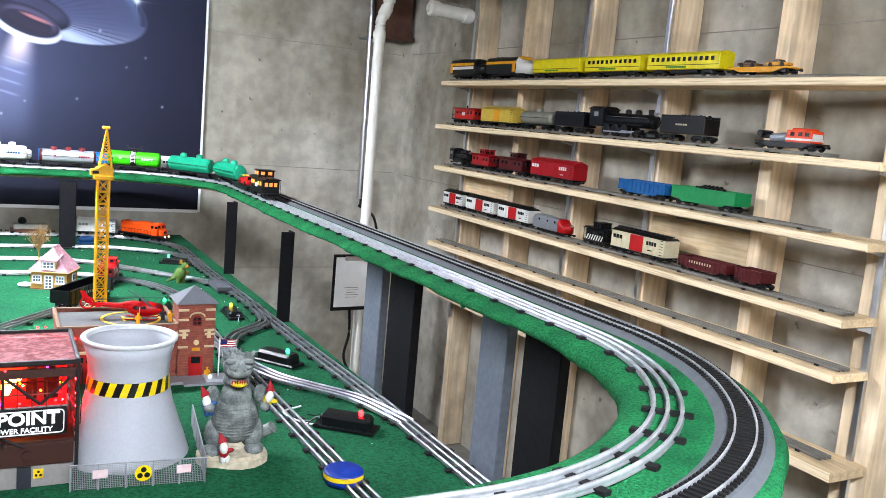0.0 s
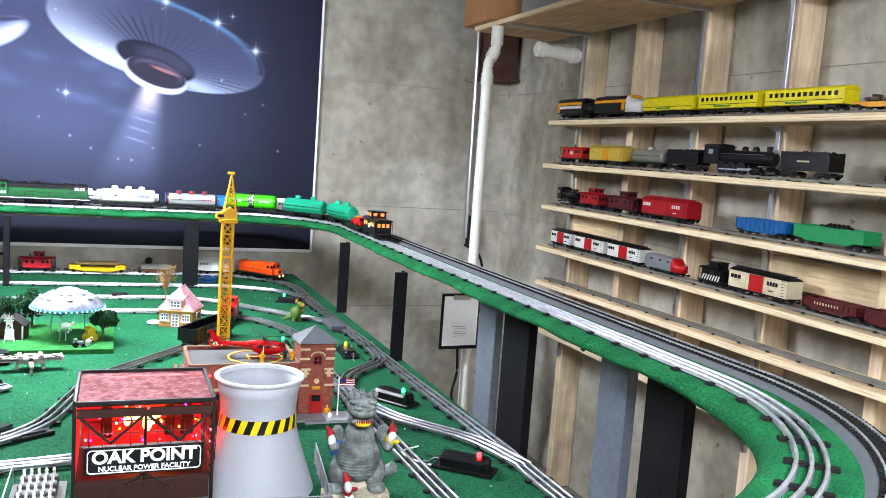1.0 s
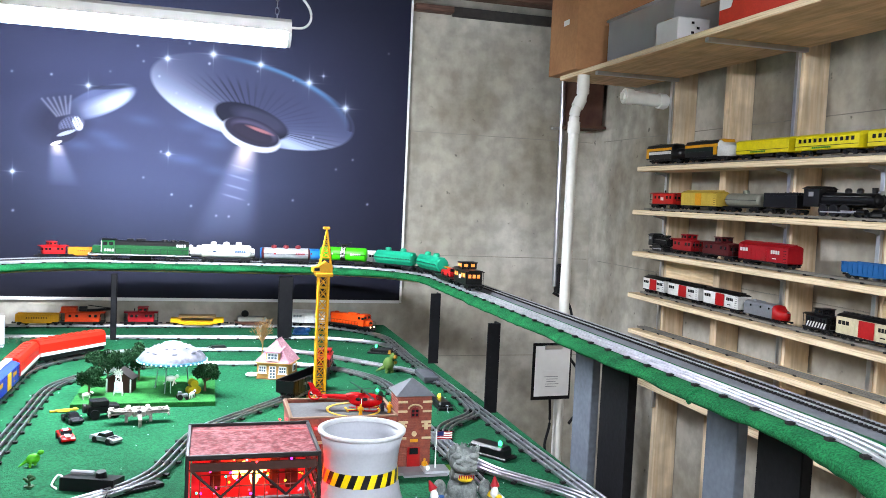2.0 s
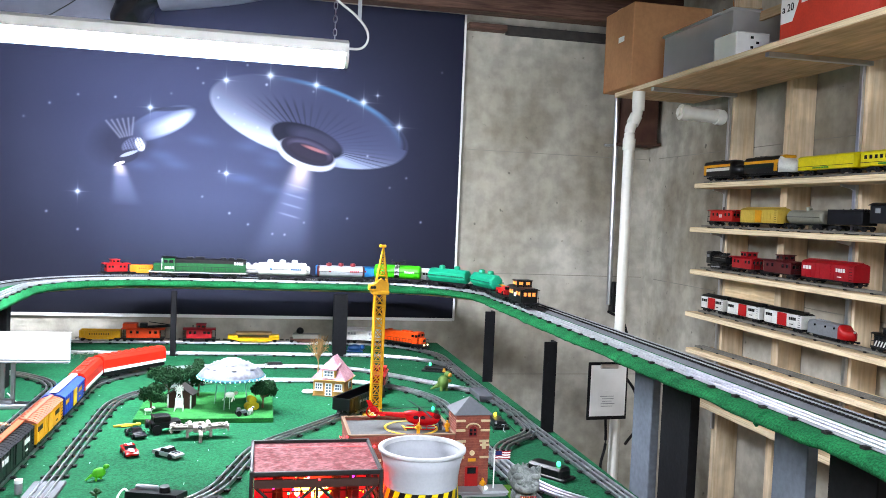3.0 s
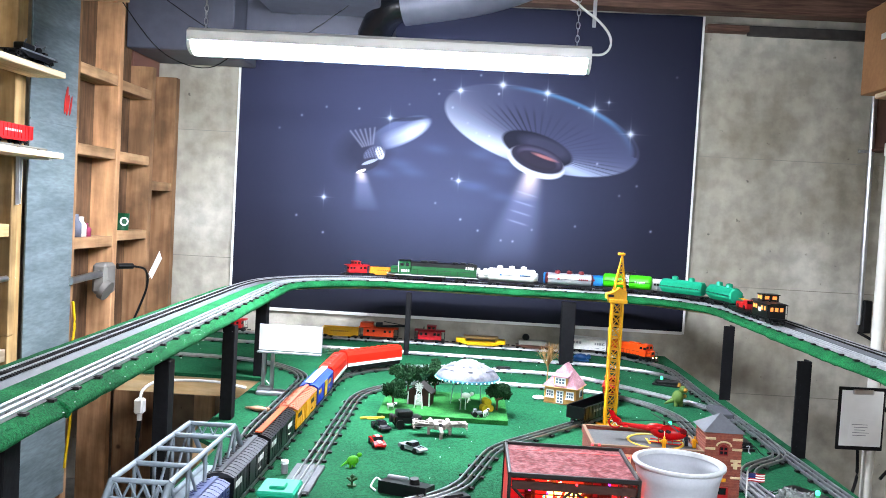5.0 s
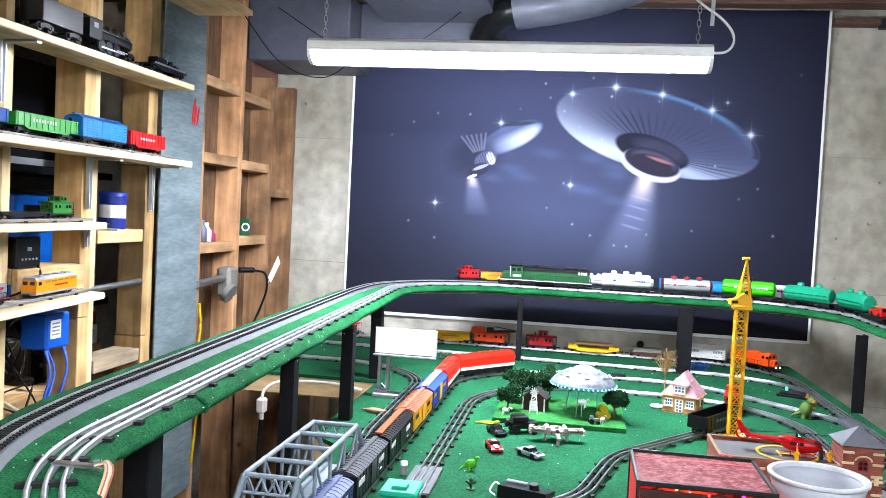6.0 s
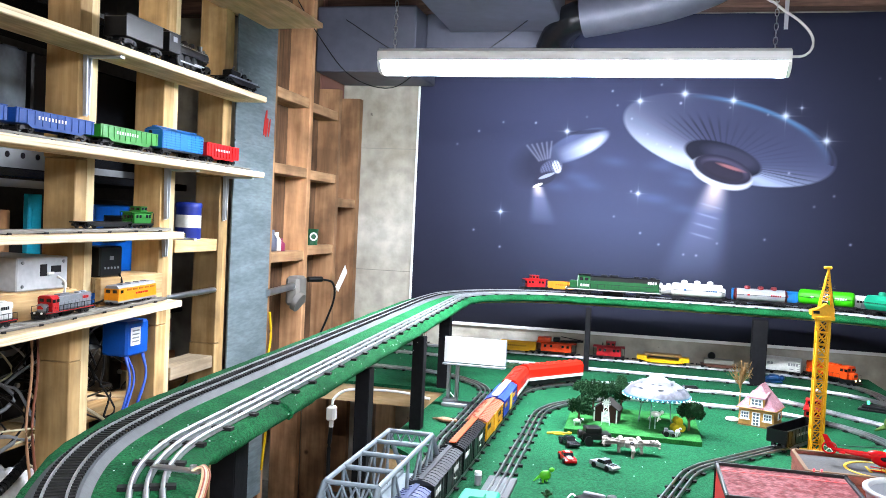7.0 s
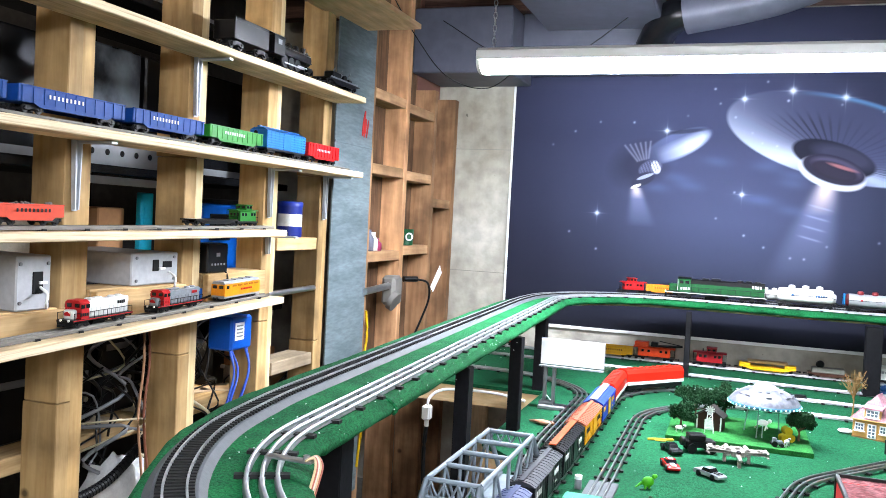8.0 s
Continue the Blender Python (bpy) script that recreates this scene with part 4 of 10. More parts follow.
clip = thing("clipboard", "black framed clipboard with white papers hanging on the pipe", "clipboard", pose(1.018, PY - 0.04, 0.722, 0, 0, 4) @ Matrix.Diagonal((0.98, 1, 1.0, 1)))
part("frame", Shape().box((0, 0, 0), (0.178, 0.008, 0.232), 0.002), BLACK, clip)
part("paper", Shape().box((0, -0.0055, 0.002), (0.158, 0.002, 0.205)), WHITE, clip, "white paper sheet")
part("paper", Shape().box((0.01, -0.0075, -0.04), (0.10, 0.0015, 0.085), 0, pose(0, 0, 0, 0, 6, 0)), WHITE, clip, "small printed paper")
for k in range(5):
    part("print_line", Shape().box((-0.005 + 0.004 * (k % 2), -0.009, -0.02 - 0.010 * k), (0.062 - 0.01 * (k % 3), 0.0006, 0.002)), GREY, clip)
part("clip", Shape().box((0, -0.009, 0.10), (0.08, 0.010, 0.018), 0.003), ZINC, clip)

# ---- left wall: studs, shelves and what is behind ----
SD = 0.094
PALE_Z = wood("pale_fir_along_z", lin(222, 200, 156), lin(198, 172, 126), (34, 34, 2.5), 0.12, 0.72, 0.4)
GREY_Y = wood("weathered_board", lin(150, 134, 112), lin(120, 104, 84), (34, 2.5, 34), 0.1, 0.7)
# redder far timber, with some of its corner's shade put into the tones
FAR_Z = wood("far_fir_along_z", lin(186, 142, 104), lin(148, 108, 76), (20, 20, 2.0), 0.28, 0.55, 0.3)
FAR_Y = wood("far_fir_along_y", lin(188, 150, 112), lin(150, 112, 80), (20, 2.0, 20), 0.2, 0.6, 0.4)
LSTUDS = ((-0.40, 0.085), (-0.03, 0.083), (0.345, 0.083), (0.707, 0.083), (1.114, 0.086), (1.495, 0.088), (1.840, 0.072), (2.20, 0.045), (2.56, 0.04), (2.90, 0.04), (3.19, 0.05))
for j, (y, w) in enumerate(LSTUDS):
    st = thing("wall_stud", "orange-brown rough fir stud of the open wall", "stud", group="left wall studs", kind="structure")
    if w < 0.06:
        top = 1.955 if y > 2.8 else 2.465
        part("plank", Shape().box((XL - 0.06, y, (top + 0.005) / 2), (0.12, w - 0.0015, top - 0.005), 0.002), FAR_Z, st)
        continue
    y0, ym, y1 = y - w / 2, y - w / 2 + w * (0.50, 0.56, 0.62)[j % 3], y + w / 2
    cuts = (0.005, 0.93 + 0.05 * (j % 3), 1.49 + 0.03 * (j % 2), 2.465)
    for k in range(3):
        part("plank", Shape().box((XL - SD / 2 + 0.002 * (k % 2), (y0 + ym) / 2, (cuts[k] + cuts[k + 1]) / 2), (SD - 0.004 * (k % 2), ym - y0 - 0.0015, cuts[k + 1] - cuts[k] - 0.002), 0.002), OLD_Z, st)
    part("plank", Shape().box((XL - SD / 2 - 0.003, (ym + y1) / 2, 1.235), (SD - 0.006, y1 - ym - 0.0015, 2.46), 0.002), PALE_Z if j % 3 else OLD_Z, st, "paler plank doubled onto the stud" if j % 3 else "")
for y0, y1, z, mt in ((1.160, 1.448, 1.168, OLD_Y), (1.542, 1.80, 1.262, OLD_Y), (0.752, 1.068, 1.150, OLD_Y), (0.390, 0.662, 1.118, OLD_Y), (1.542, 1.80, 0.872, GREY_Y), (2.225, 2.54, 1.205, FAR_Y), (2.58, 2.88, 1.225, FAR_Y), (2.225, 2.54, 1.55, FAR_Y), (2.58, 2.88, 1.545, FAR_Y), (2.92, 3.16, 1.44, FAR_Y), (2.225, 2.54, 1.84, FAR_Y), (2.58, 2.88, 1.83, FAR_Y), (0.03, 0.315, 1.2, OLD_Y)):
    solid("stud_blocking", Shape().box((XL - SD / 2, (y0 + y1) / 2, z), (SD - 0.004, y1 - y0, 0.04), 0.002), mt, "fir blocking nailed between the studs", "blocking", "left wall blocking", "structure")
for y0, y1, z, h in ((1.160, 1.448, 1.150, 0.075), (0.752, 1.068, 1.132, 0.070), (0.390, 0.662, 1.105, 0.062)):
    solid("stud_blocking", Shape().box((XL + 0.010, (y0 + y1) / 2, z), (0.018, y1 - y0, h), 0.002), OLD_Y, "fir board across the front of the studs", "blocking", "left wall blocking", "structure")
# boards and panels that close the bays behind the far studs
# brown boards toned darker still, carrying the shade inside the bays
solid("back_boarding", Shape().box((XL - SD - 0.012, 2.55, 1.55), (0.018, 0.66, 1.85), 0.001), wood("bay_shade_fir", lin(132, 100, 74), lin(96, 70, 52), (34, 34, 2.5), 0.2, 0.5), "brown boards behind the far studs", "boarding", kind="structure")
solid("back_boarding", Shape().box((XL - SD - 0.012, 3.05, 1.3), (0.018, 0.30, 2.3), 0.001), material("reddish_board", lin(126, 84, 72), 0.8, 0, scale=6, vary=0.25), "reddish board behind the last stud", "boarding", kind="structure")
ms = thing("metal_panel", "streaked galvanised sheet with a red spray mark", "panel")
part("sheet", Shape().box((XL + 0.006, 2.032, 1.36), (0.006, 0.308, 2.1), 0.001), GALV, ms)
part("seam", Shape().box((XL + 0.010, 2.032, 1.62), (0.003, 0.308, 0.006)), GALV, ms)
for y, z, hh, w in ((2.104, 1.706, 0.098, 0.020), (2.117, 1.690, 0.074, 0.018), (2.138, 1.690, 0.070, 0.012)):
    part("spray_mark", Shape().prism([(y + w * 0.5 * math.cos(a) + 0.10 * hh * math.sin(a), z + hh * 0.5 * math.sin(a)) for a in [2 * math.pi * k / 14 for k in range(14)]], XL + 0.0095, XL + 0.0105, "x"), paint(196, 58, 54, 0.8), ms, "red spray paint")
SHELF_L = {"a": 1.765, "b": 1.512, "c": 1.312, "d": 1.120}
DROP_L = {"a": 0.0, "b": 0.0, "c": 0.010, "d": 0.032}


def sag(key):
    """The lower left shelves run down a little towards their near ends."""
    z = SHELF_L[key]
    return Matrix.Translation((0, 1.385, z)) @ Matrix.Rotation(math.atan(DROP_L[key]), 4, "X") @ Matrix.Translation((0, -1.385, -z))


for key, (y0, y1, x1) in {"a": (-0.9, 1.875, -1.75), "b": (-0.9, 1.88, -1.75), "c": (-0.9, 1.385, -1.75), "d": (-0.9, 1.385, -1.75)}.items():
    r = shelf("train_shelf", XL + 0.002, x1, y0, y1, SHELF_L[key], "long pine display shelf lined with model trains", "left wall shelves")
    r.matrix_basis = sag(key)
    for y in {"a": (0.34, 1.092), "b": (-0.04, 0.688, 1.470, 1.823), "c": (1.468,), "d": ()}[key]:
        z = SHELF_L[key] - 0.0195
        drop = 0.06 if key == "c" else 0.150
        s = Shape().prism([(y - 0.012, z), (y + 0.012, z), (y + 0.009, z - drop), (y - 0.006, z - drop)], XL + 0.0045, XL + 0.0075, "x")
        part("bracket", s, BRIGHTZINC, r, "zinc bracket")
        for e in (-0.010, 0.008):
            s = Shape().prism([(y + e - 0.0015, z), (y + e + 0.0015, z), (y + e * 0.5 + 0.0015, z - drop * 0.98), (y + e * 0.5 - 0.0015, z - drop * 0.98)], XL + 0.0075, XL + 0.016, "x")
            part("bracket_rib", s, BRIGHTZINC, r)
        part("bracket_arm", Shape().box((XL + 0.063, y, z - 0.004), (0.09, 0.018, 0.006), 0.001), BRIGHTZINC, r)
        part("screw", Shape().cyl((XL + 0.007, y, z - drop * 0.92), (XL + 0.010, y, z - drop * 0.92), 0.003, n=8), SHADOWMETAL, r)
for key, y1 in (("a", 1.86), ("b", 1.84), ("c", 1.37), ("d", 1.36)):
    track("shelf_track", [(-1.80, -0.88), (-1.80, 0.3), (-1.80, y1)], SHELF_L[key], "tubular", "straight track lying on a pine shelf", False, 0.11, SHELFRAIL, 0.021, 0.8).matrix_basis = sag(key)
solid("storage_shelf", Shape().box((XL + 0.10, 1.2, 2.055), (0.24, 1.8, 0.018), 0.001), PLY, "plywood storage shelf high on the stud wall", "shelf")
rod = thing("closet_rod", "grey metal rod between the studs", "rod")
part("tube", Shape().cyl((XL - 0.01, 1.385, 1.105), (XL - 0.01, 1.84, 1.112), 0.0095, n=14), ZINC, rod)

# ---- model railway vehicles: x runs along the car, z up from the rail ----
WHEEL = material("dark_wheel_metal", lin(52, 52, 55), 0.55, 0.2, scale=60, vary=0.3, spec=0.2)


def truck(root, x, s, mat=BLACK):
    def frame_shape():
        f = Shape()
        for y in (-0.0185, 0.0185):
            f.prism([(-0.022, 0.007), (-0.018, 0.013), (-0.008, 0.016), (0.008, 0.016), (0.018, 0.013), (0.022, 0.007), (0.014, 0.004), (0.006, 0.008), (-0.006, 0.008), (-0.014, 0.004)], y - 0.0022, y + 0.0022, "y")
            for k in (-0.016, 0.016):
                f.box((k, y * 1.08, 0.0085), (0.009, 0.004, 0.008), 0.001)
        return f.box((0, 0, 0.012), (0.012, 0.034, 0.006))

    t = part("truck", frame_shape, mat, root, key="truck", m=pose(x, 0, 0) @ Matrix.Diagonal((s, s, s, 1)))
    for k in (-0.0155, 0.0155):
        part("wheelset", lambda: Shape().cyl((0, -0.0165, 0), (0, -0.0125, 0), 0.0078, n=12).cyl((0, 0.0125, 0), (0, 0.0165, 0), 0.0078, n=12).cyl((0, -0.013, 0), (0, 0.013, 0), 0.002, n=6), WHEEL, t, key="wheelset", m=pose(k, 0, 0.0078))
    return t


def rolling(name, label, category, L, m, s, group, trucks=True, inset=0.17):
    root = thing(name, label, category, m, group)
    if trucks:
        for x in (-L * (0.5 - inset), L * (0.5 - inset)):
            truck(root, x, s)
    for x in (-1, 1):
        part("coupler", lambda: Shape().box((0.006, 0, 0), (0.016, 0.006, 0.004), 0.001).box((0.013, 0.001, 0), (0.005, 0.010, 0.006), 0.001), BLACK, root, key="coupler", m=pose(x * L / 2, 0, 0.011 * s, 0, 0, 0 if x > 0 else 180))
    return root


def marks(root, L, y, z, h, mat, pattern, x0=None):
    """Unreadable lettering as small bars on a car side."""
    x = -L / 2 if x0 is None else x0
    for w, gap in pattern:
        for sy in (-1, 1):
            part("lettering_bar", Shape().box((x + w / 2, sy * y, z), (w, 0.0008, h)), mat, root)
        x += w + gap


def boxcar(label, L, m, colour, s=1.0, roof=None, group="", door=None, panel=None, ink=None, under=None, ribbed=False):
    root = rolling("boxcar", label, "train car", L, m, s, group)
    W, z0, z1 = 0.054 * s, 0.017 * s, 0.066 * s
    body = Shape().box((0, 0, (z0 + z1) / 2), (L * 0.96, W, z1 - z0), 0.0012)
    n = max(4, int(L / (0.022 * s)))
    for k in range(n + 1):
        x = -L * 0.475 + k * L * 0.95 / n
        if abs(x) > 0.024 * s:
            for y in (-1, 1):
                part("rib", lambda: Shape().box((0, 0, 0), (0.0018, 0.0016, (z1 - z0) * 0.96)), colour, root, key=("boxrib", s), m=pose(x, y * W / 2, (z0 + z1) / 2))
    part("body", body, colour, root)
    if ribbed:
        for k in range(15):
            part("roof_rib", lambda: Shape().prism([(-W * 0.53, z1 + 0.0003), (W * 0.53, z1 + 0.0003), (W * 0.30, z1 + 0.0072 * s), (0, z1 + 0.0100 * s), (-W * 0.30, z1 + 0.0072 * s)], -0.0014, 0.0014, "x"), roof or colour, root, key=("roofrib", s), m=pose(-L * 0.455 + k * L * 0.065, 0, 0))
    part("roof", Shape().prism([(-W * 0.53, z1 - 0.0005), (W * 0.53, z1 - 0.0005), (W * 0.30, z1 + 0.006 * s), (0, z1 + 0.009 * s), (-W * 0.30, z1 + 0.006 * s)], -L * 0.485, L * 0.485, "x"), roof or colour, root)
    part("roof_walk", Shape().box((0, 0, z1 + 0.0105 * s), (L * 0.97, 0.010 * s, 0.0022 * s)), roof or colour, root)
    for y in (-1, 1):
        part("door", Shape().box((0, y * (W / 2 + 0.0014), (z0 + z1) / 2), (0.040 * s, 0.002, (z1 - z0) * 0.92), 0.0006), door or panel or colour, root)
        part("sill", Shape().box((0, y * W * 0.47, z0 - 0.002), (L * 0.94, 0.003, 0.005 * s)), under or BLACK, root)
    lad = Shape()
    for y in (-1, 1):
        for k in range(6):
            lad.box((L * 0.43, y * (W / 2 + 0.002), z0 + 0.006 * s + k * 0.008 * s), (0.012 * s, 0.001, 0.0014 * s))
    tagged(part("ladder", lad, under or BLACK, root), kind="stuff")
    part("brake_wheel", Shape().cyl((-L * 0.488, 0.008 * s, z1 - 0.008), (-L * 0.493, 0.008 * s, z1 - 0.008), 0.006 * s, n=10), BLACK, root)
    if panel:
        for y in (-1, 1):
            part("panel", Shape().box((0, y * (W / 2 + 0.0028), (z0 + z1) / 2), (0.056 * s, 0.0006, (z1 - z0) * 0.93)), panel, root, "coloured centre panel")
    if ink:
        q = 0.0112 * s
        marks(root, L, W / 2 + 0.0014, z1 - 0.017 * s, 0.011 * s, ink, [(q, 0.003 * s)] * 3, -L * 0.44)
        marks(root, L, W / 2 + 0.0014, z1 - 0.017 * s, 0.011 * s, ink, [(q * 0.7, 0.003 * s)] * 4, L * 0.17)
        marks(root, L, W / 2 + 0.0014, z0 + 0.012 * s, 0.003 * s, ink, [(0.018 * s, 0.004 * s)], L * 0.20)
    return root


def gondola(label, L, m, colour, s=1.0, group="", load=None, ink=None, h=0.030, ribs=True):
    root = rolling("gondola", label, "train car", L, m, s, group)
    W, z0, z1, t = 0.054 * s, 0.016 * s, (0.016 + h) * s, 0.002
    for y in (-1, 1):
        side = Shape().prism([(-L * 0.48, z1), (-L * 0.48, z0 + 0.002), (-L * 0.36, z0 + 0.002), (-L * 0.30, z0 - 0.005 * s), (L * 0.30, z0 - 0.005 * s), (L * 0.36, z0 + 0.002), (L * 0.48, z0 + 0.002), (L * 0.48, z1)], y * W / 2 - t / 2, y * W / 2 + t / 2, "y")
        part("side", side, colour, root)
        part("top_rail", Shape().box((0, y * W / 2, z1), (L * 0.965, t * 2.2, 0.0026), 0.0004), colour, root)
        if ribs:
            for k in range(11):
                part("rib", lambda: Shape().box((0, 0, 0), (0.0028, 0.0022, (z1 - z0) * 0.94)), colour, root, key=("gonrib", s, h), m=pose(-L * 0.45 + k * L * 0.09, y * (W / 2 + 0.0014), (z0 + z1) / 2))
    for x in (-1, 1):
        part("end", Shape().box((x * L * 0.48, 0, (z0 + z1) / 2 + 0.001), (t, W, z1 - z0 - 0.002)), colour, root)
    part("floor", Shape().box((0, 0, z0 + 0.002), (L * 0.955, W - 0.003, 0.002)), colour, root)
    if load == "gravel":
        heap = Shape()
        for k in range(120):
            x = random.uniform(-0.44, 0.44)
            y = random.uniform(-0.42, 0.42)
            zz = z1 - 0.006 + 0.009 * (1 - (y / 0.42) ** 2) * (0.7 + 0.3 * math.cos(x * 14))
            heap.ball((x * L, y * W, zz), 0.0035 * s, 5, 3)
        tagged(part("gravel", heap, paint(150, 142, 138, 0.9), root, "heaped grey gravel"), kind="stuff")
    elif load == "junk":
        for k in range(5):
            part("cargo", Shape().cyl((-L * 0.12 + k * L * 0.06, -W * 0.2, z1 - 0.004), (-L * 0.12 + k * L * 0.06, W * 0.2, z1 + 0.004), 0.007 * s, n=10), BLACK, root)
        part("cargo", Shape().box((0.0, 0, z1 + 0.002), (L * 0.42, W * 0.25, 0.006), 0.001), BLACK, root)
    if ink:
        marks(root, L, W / 2 + 0.003, (z0 + z1) / 2 + 0.002, 0.007 * s, ink, [(0.0040 * s, 0.0060 * s)] * 9, -L * 0.24)
    return root


def tank_car(label, L, m, colour, s=1.0, group="", domes=3, ends=None, dome_mat=None, band=None, ink=None, r=0.024, flat=False):
    root = rolling("tank_car", label, "tank car", L, m, s, group)
    R, zc = r * s, (0.018 + r * 1.02) * s
    turn_x = pose(0, 0, zc, 0, 90, 0)
    H = L * 0.455
    part("frame", Shape().box((0, 0, 0.017 * s), (L * 0.96, 0.030 * s, 0.005 * s), 0.001).box((L * 0.46, 0, 0.018 * s), (0.012, 0.050 * s, 0.004)).box((-L * 0.46, 0, 0.018 * s), (0.012, 0.050 * s, 0.004)), BLACK, root)
    n = 8 if flat else 24
    part("tank", Shape().lathe([(R, -H + 0.010 * s), (R, H - 0.010 * s)], n, (0, 0, 0), turn_x @ pose(0, 0, 0, 0, 0, 22.5 if flat else 0), not flat), colour, root)
    for sg in (-1, 1):
        e = Shape().lathe([(R, sg * (H - 0.010 * s)), (R * 0.97, sg * (H - 0.005 * s)), (R * 0.8, sg * (H - 0.001 * s)), (R * 0.4, sg * H), (0.0005, sg * H)], n, (0, 0, 0), turn_x @ pose(0, 0, 0, 0, 0, 22.5 if flat else 0), not flat)
        part("tank_end", e, ends or colour, root)
    xs = {1: (0,), 2: (-0.5, 0.5), 3: (-0.62, 0, 0.62)}[domes]
    for x in xs:
        d = Shape().lathe([(0.0115 * s, -0.004), (0.0115 * s, 0.007 * s), (0.0095 * s, 0.010 * s), (0.004 * s, 0.0115 * s), (0.0005, 0.0118 * s)], 14)
        part("dome", d, dome_mat or colour, root, key=("dome", s), m=pose(x * H * 0.8, 0, zc + R))
    if band:
        part("band", Shape().lathe([(R * 1.015, -0.010 * s), (R * 1.015, 0.010 * s)], 24, (0, 0, 0), turn_x), band, root, "black centre band")
        lad = Shape()
        for y in (-1, 1):
            for k in range(9):
                a = math.radians(-20 + k * 11)
                lad.box((0, y * R * 1.05 * math.cos(a), zc + R * 1.05 * math.sin(a)), (0.014 * s, 0.0014, 0.0014))
            for x in (-0.007 * s, 0.007 * s):
                lad.tube([(x, y * R * 1.06 * math.cos(a), zc + R * 1.06 * math.sin(a)) for a in [math.radians(-30 + 12 * j) for j in range(11)]], 0.0008, 4)
        part("ladder", lad, WHITE, root, "white ladder")
        part("platform", Shape().box((0, 0, zc + R + 0.010 * s), (0.05 * s, 0.040 * s, 0.002)).box((-0.024 * s, 0, zc + R + 0.018 * s), (0.0015, 0.040 * s, 0.0015)).box((0.024 * s, 0, zc + R + 0.018 * s), (0.0015, 0.040 * s, 0.0015)), BLACK, root)
    rails = Shape()
    for y in (-1, 1):
        rails.tube([(-H * 0.95, y * R * 1.08, zc), (H * 0.95, y * R * 1.08, zc)], 0.0009, 5)
    part("handrail", rails, BLACK, root)
    if ink:
        marks(root, L, R * 1.0 + 0.0004, zc + 0.001, 0.007 * s, ink, [(0.006 * s, 0.002 * s)] * 5, -H * 0.75)
        marks(root, L, R * 1.0 + 0.0004, zc + 0.001, 0.007 * s, ink, [(0.009 * s, 0.002 * s)], H * 0.42)
    return root


def caboose(label, L, m, colour, s=1.0, group="", roof=None, lit=None, cupola=True, ink=None):
    root = rolling("caboose", label, "caboose", L, m, s, group)
    W, z0, z1 = 0.052 * s, 0.018 * s, 0.057 * s
    part("body", Shape().box((0, 0, (z0 + z1) / 2), (L * 0.74, W, z1 - z0), 0.001), colour, root)
    part("roof", Shape().prism([(-W * 0.56, z1), (W * 0.56, z1), (W * 0.35, z1 + 0.005 * s), (-W * 0.35, z1 + 0.005 * s)], -L * 0.48, L * 0.48, "x"), roof or colour, root)
    part("platform", Shape().box((0, 0, z0 - 0.002), (L * 0.96, W, 0.004), 0.0008), BLACK, root)
    wm = lit or SHADOWMETAL
    if cupola:
        cz = z1 + 0.004 * s
        part("cupola", Shape().box((L * 0.05, 0, cz + 0.009 * s), (0.040 * s, W * 0.92, 0.018 * s), 0.001), colour, root)
        part("cupola_roof", Shape().box((L * 0.05, 0, cz + 0.0195 * s), (0.046 * s, W * 1.02, 0.003 * s), 0.001), roof or colour, root)
        for y in (-1, 1):
            for x in (-0.010, 0.010):
                part("window", Shape().box((0, 0, 0), (0.012 * s, 0.001, 0.009 * s)), wm, root, key=("cwin", s), m=pose(L * 0.05 + x * s, y * (W * 0.46 + 0.0004), cz + 0.011 * s))
        for x in (-1, 1):
            for y in (-0.011, 0.011):
                part("window", Shape().box((0, 0, 0), (0.001, 0.012 * s, 0.009 * s)), wm, root, key=("ewin", s), m=pose(L * 0.05 + x * 0.0204 * s, y * s, cz + 0.011 * s))
    for y in (-1, 1):
        for x in (-0.26, -0.12, 0.16, 0.28):
            part("window", Shape().box((0, 0, 0), (0.011 * s, 0.001, 0.011 * s)), wm, root, key=("swin", s), m=pose(x * L, y * (W / 2 + 0.0004), z1 - 0.013 * s))
    for x in (-1, 1):
        for y in (-0.014, 0.0, 0.014):
            part("window", Shape().box((0, 0, 0), (0.001, 0.009 * s, 0.011 * s)), wm, root, key=("fwin", s), m=pose(x * (L * 0.37 + 0.0004), y * s, z1 - 0.014 * s))
        rail = Shape()
        for y in (-1, 1):
            rail.tube([(x * L * 0.47, y * W * 0.46, z0), (x * L * 0.47, y * W * 0.46, z1)], 0.0009, 5)
        rail.tube([(x * L * 0.47, -W * 0.46, z0 + 0.016 * s), (x * L * 0.47, W * 0.46, z0 + 0.016 * s)], 0.0009, 5)
        part("railing", rail, BLACK, root)
    part("smokestack", Shape().cyl((-L * 0.2, W * 0.2, z1), (-L * 0.2, W * 0.2, z1 + 0.016 * s), 0.0025 * s, n=8), BLACK, root)
    if ink:
        marks(root, L, W / 2 + 0.0006, z0 + 0.020 * s, 0.012 * s, ink, [(0.009 * s, 0.002 * s)] * 2, -0.012 * s)
    return root


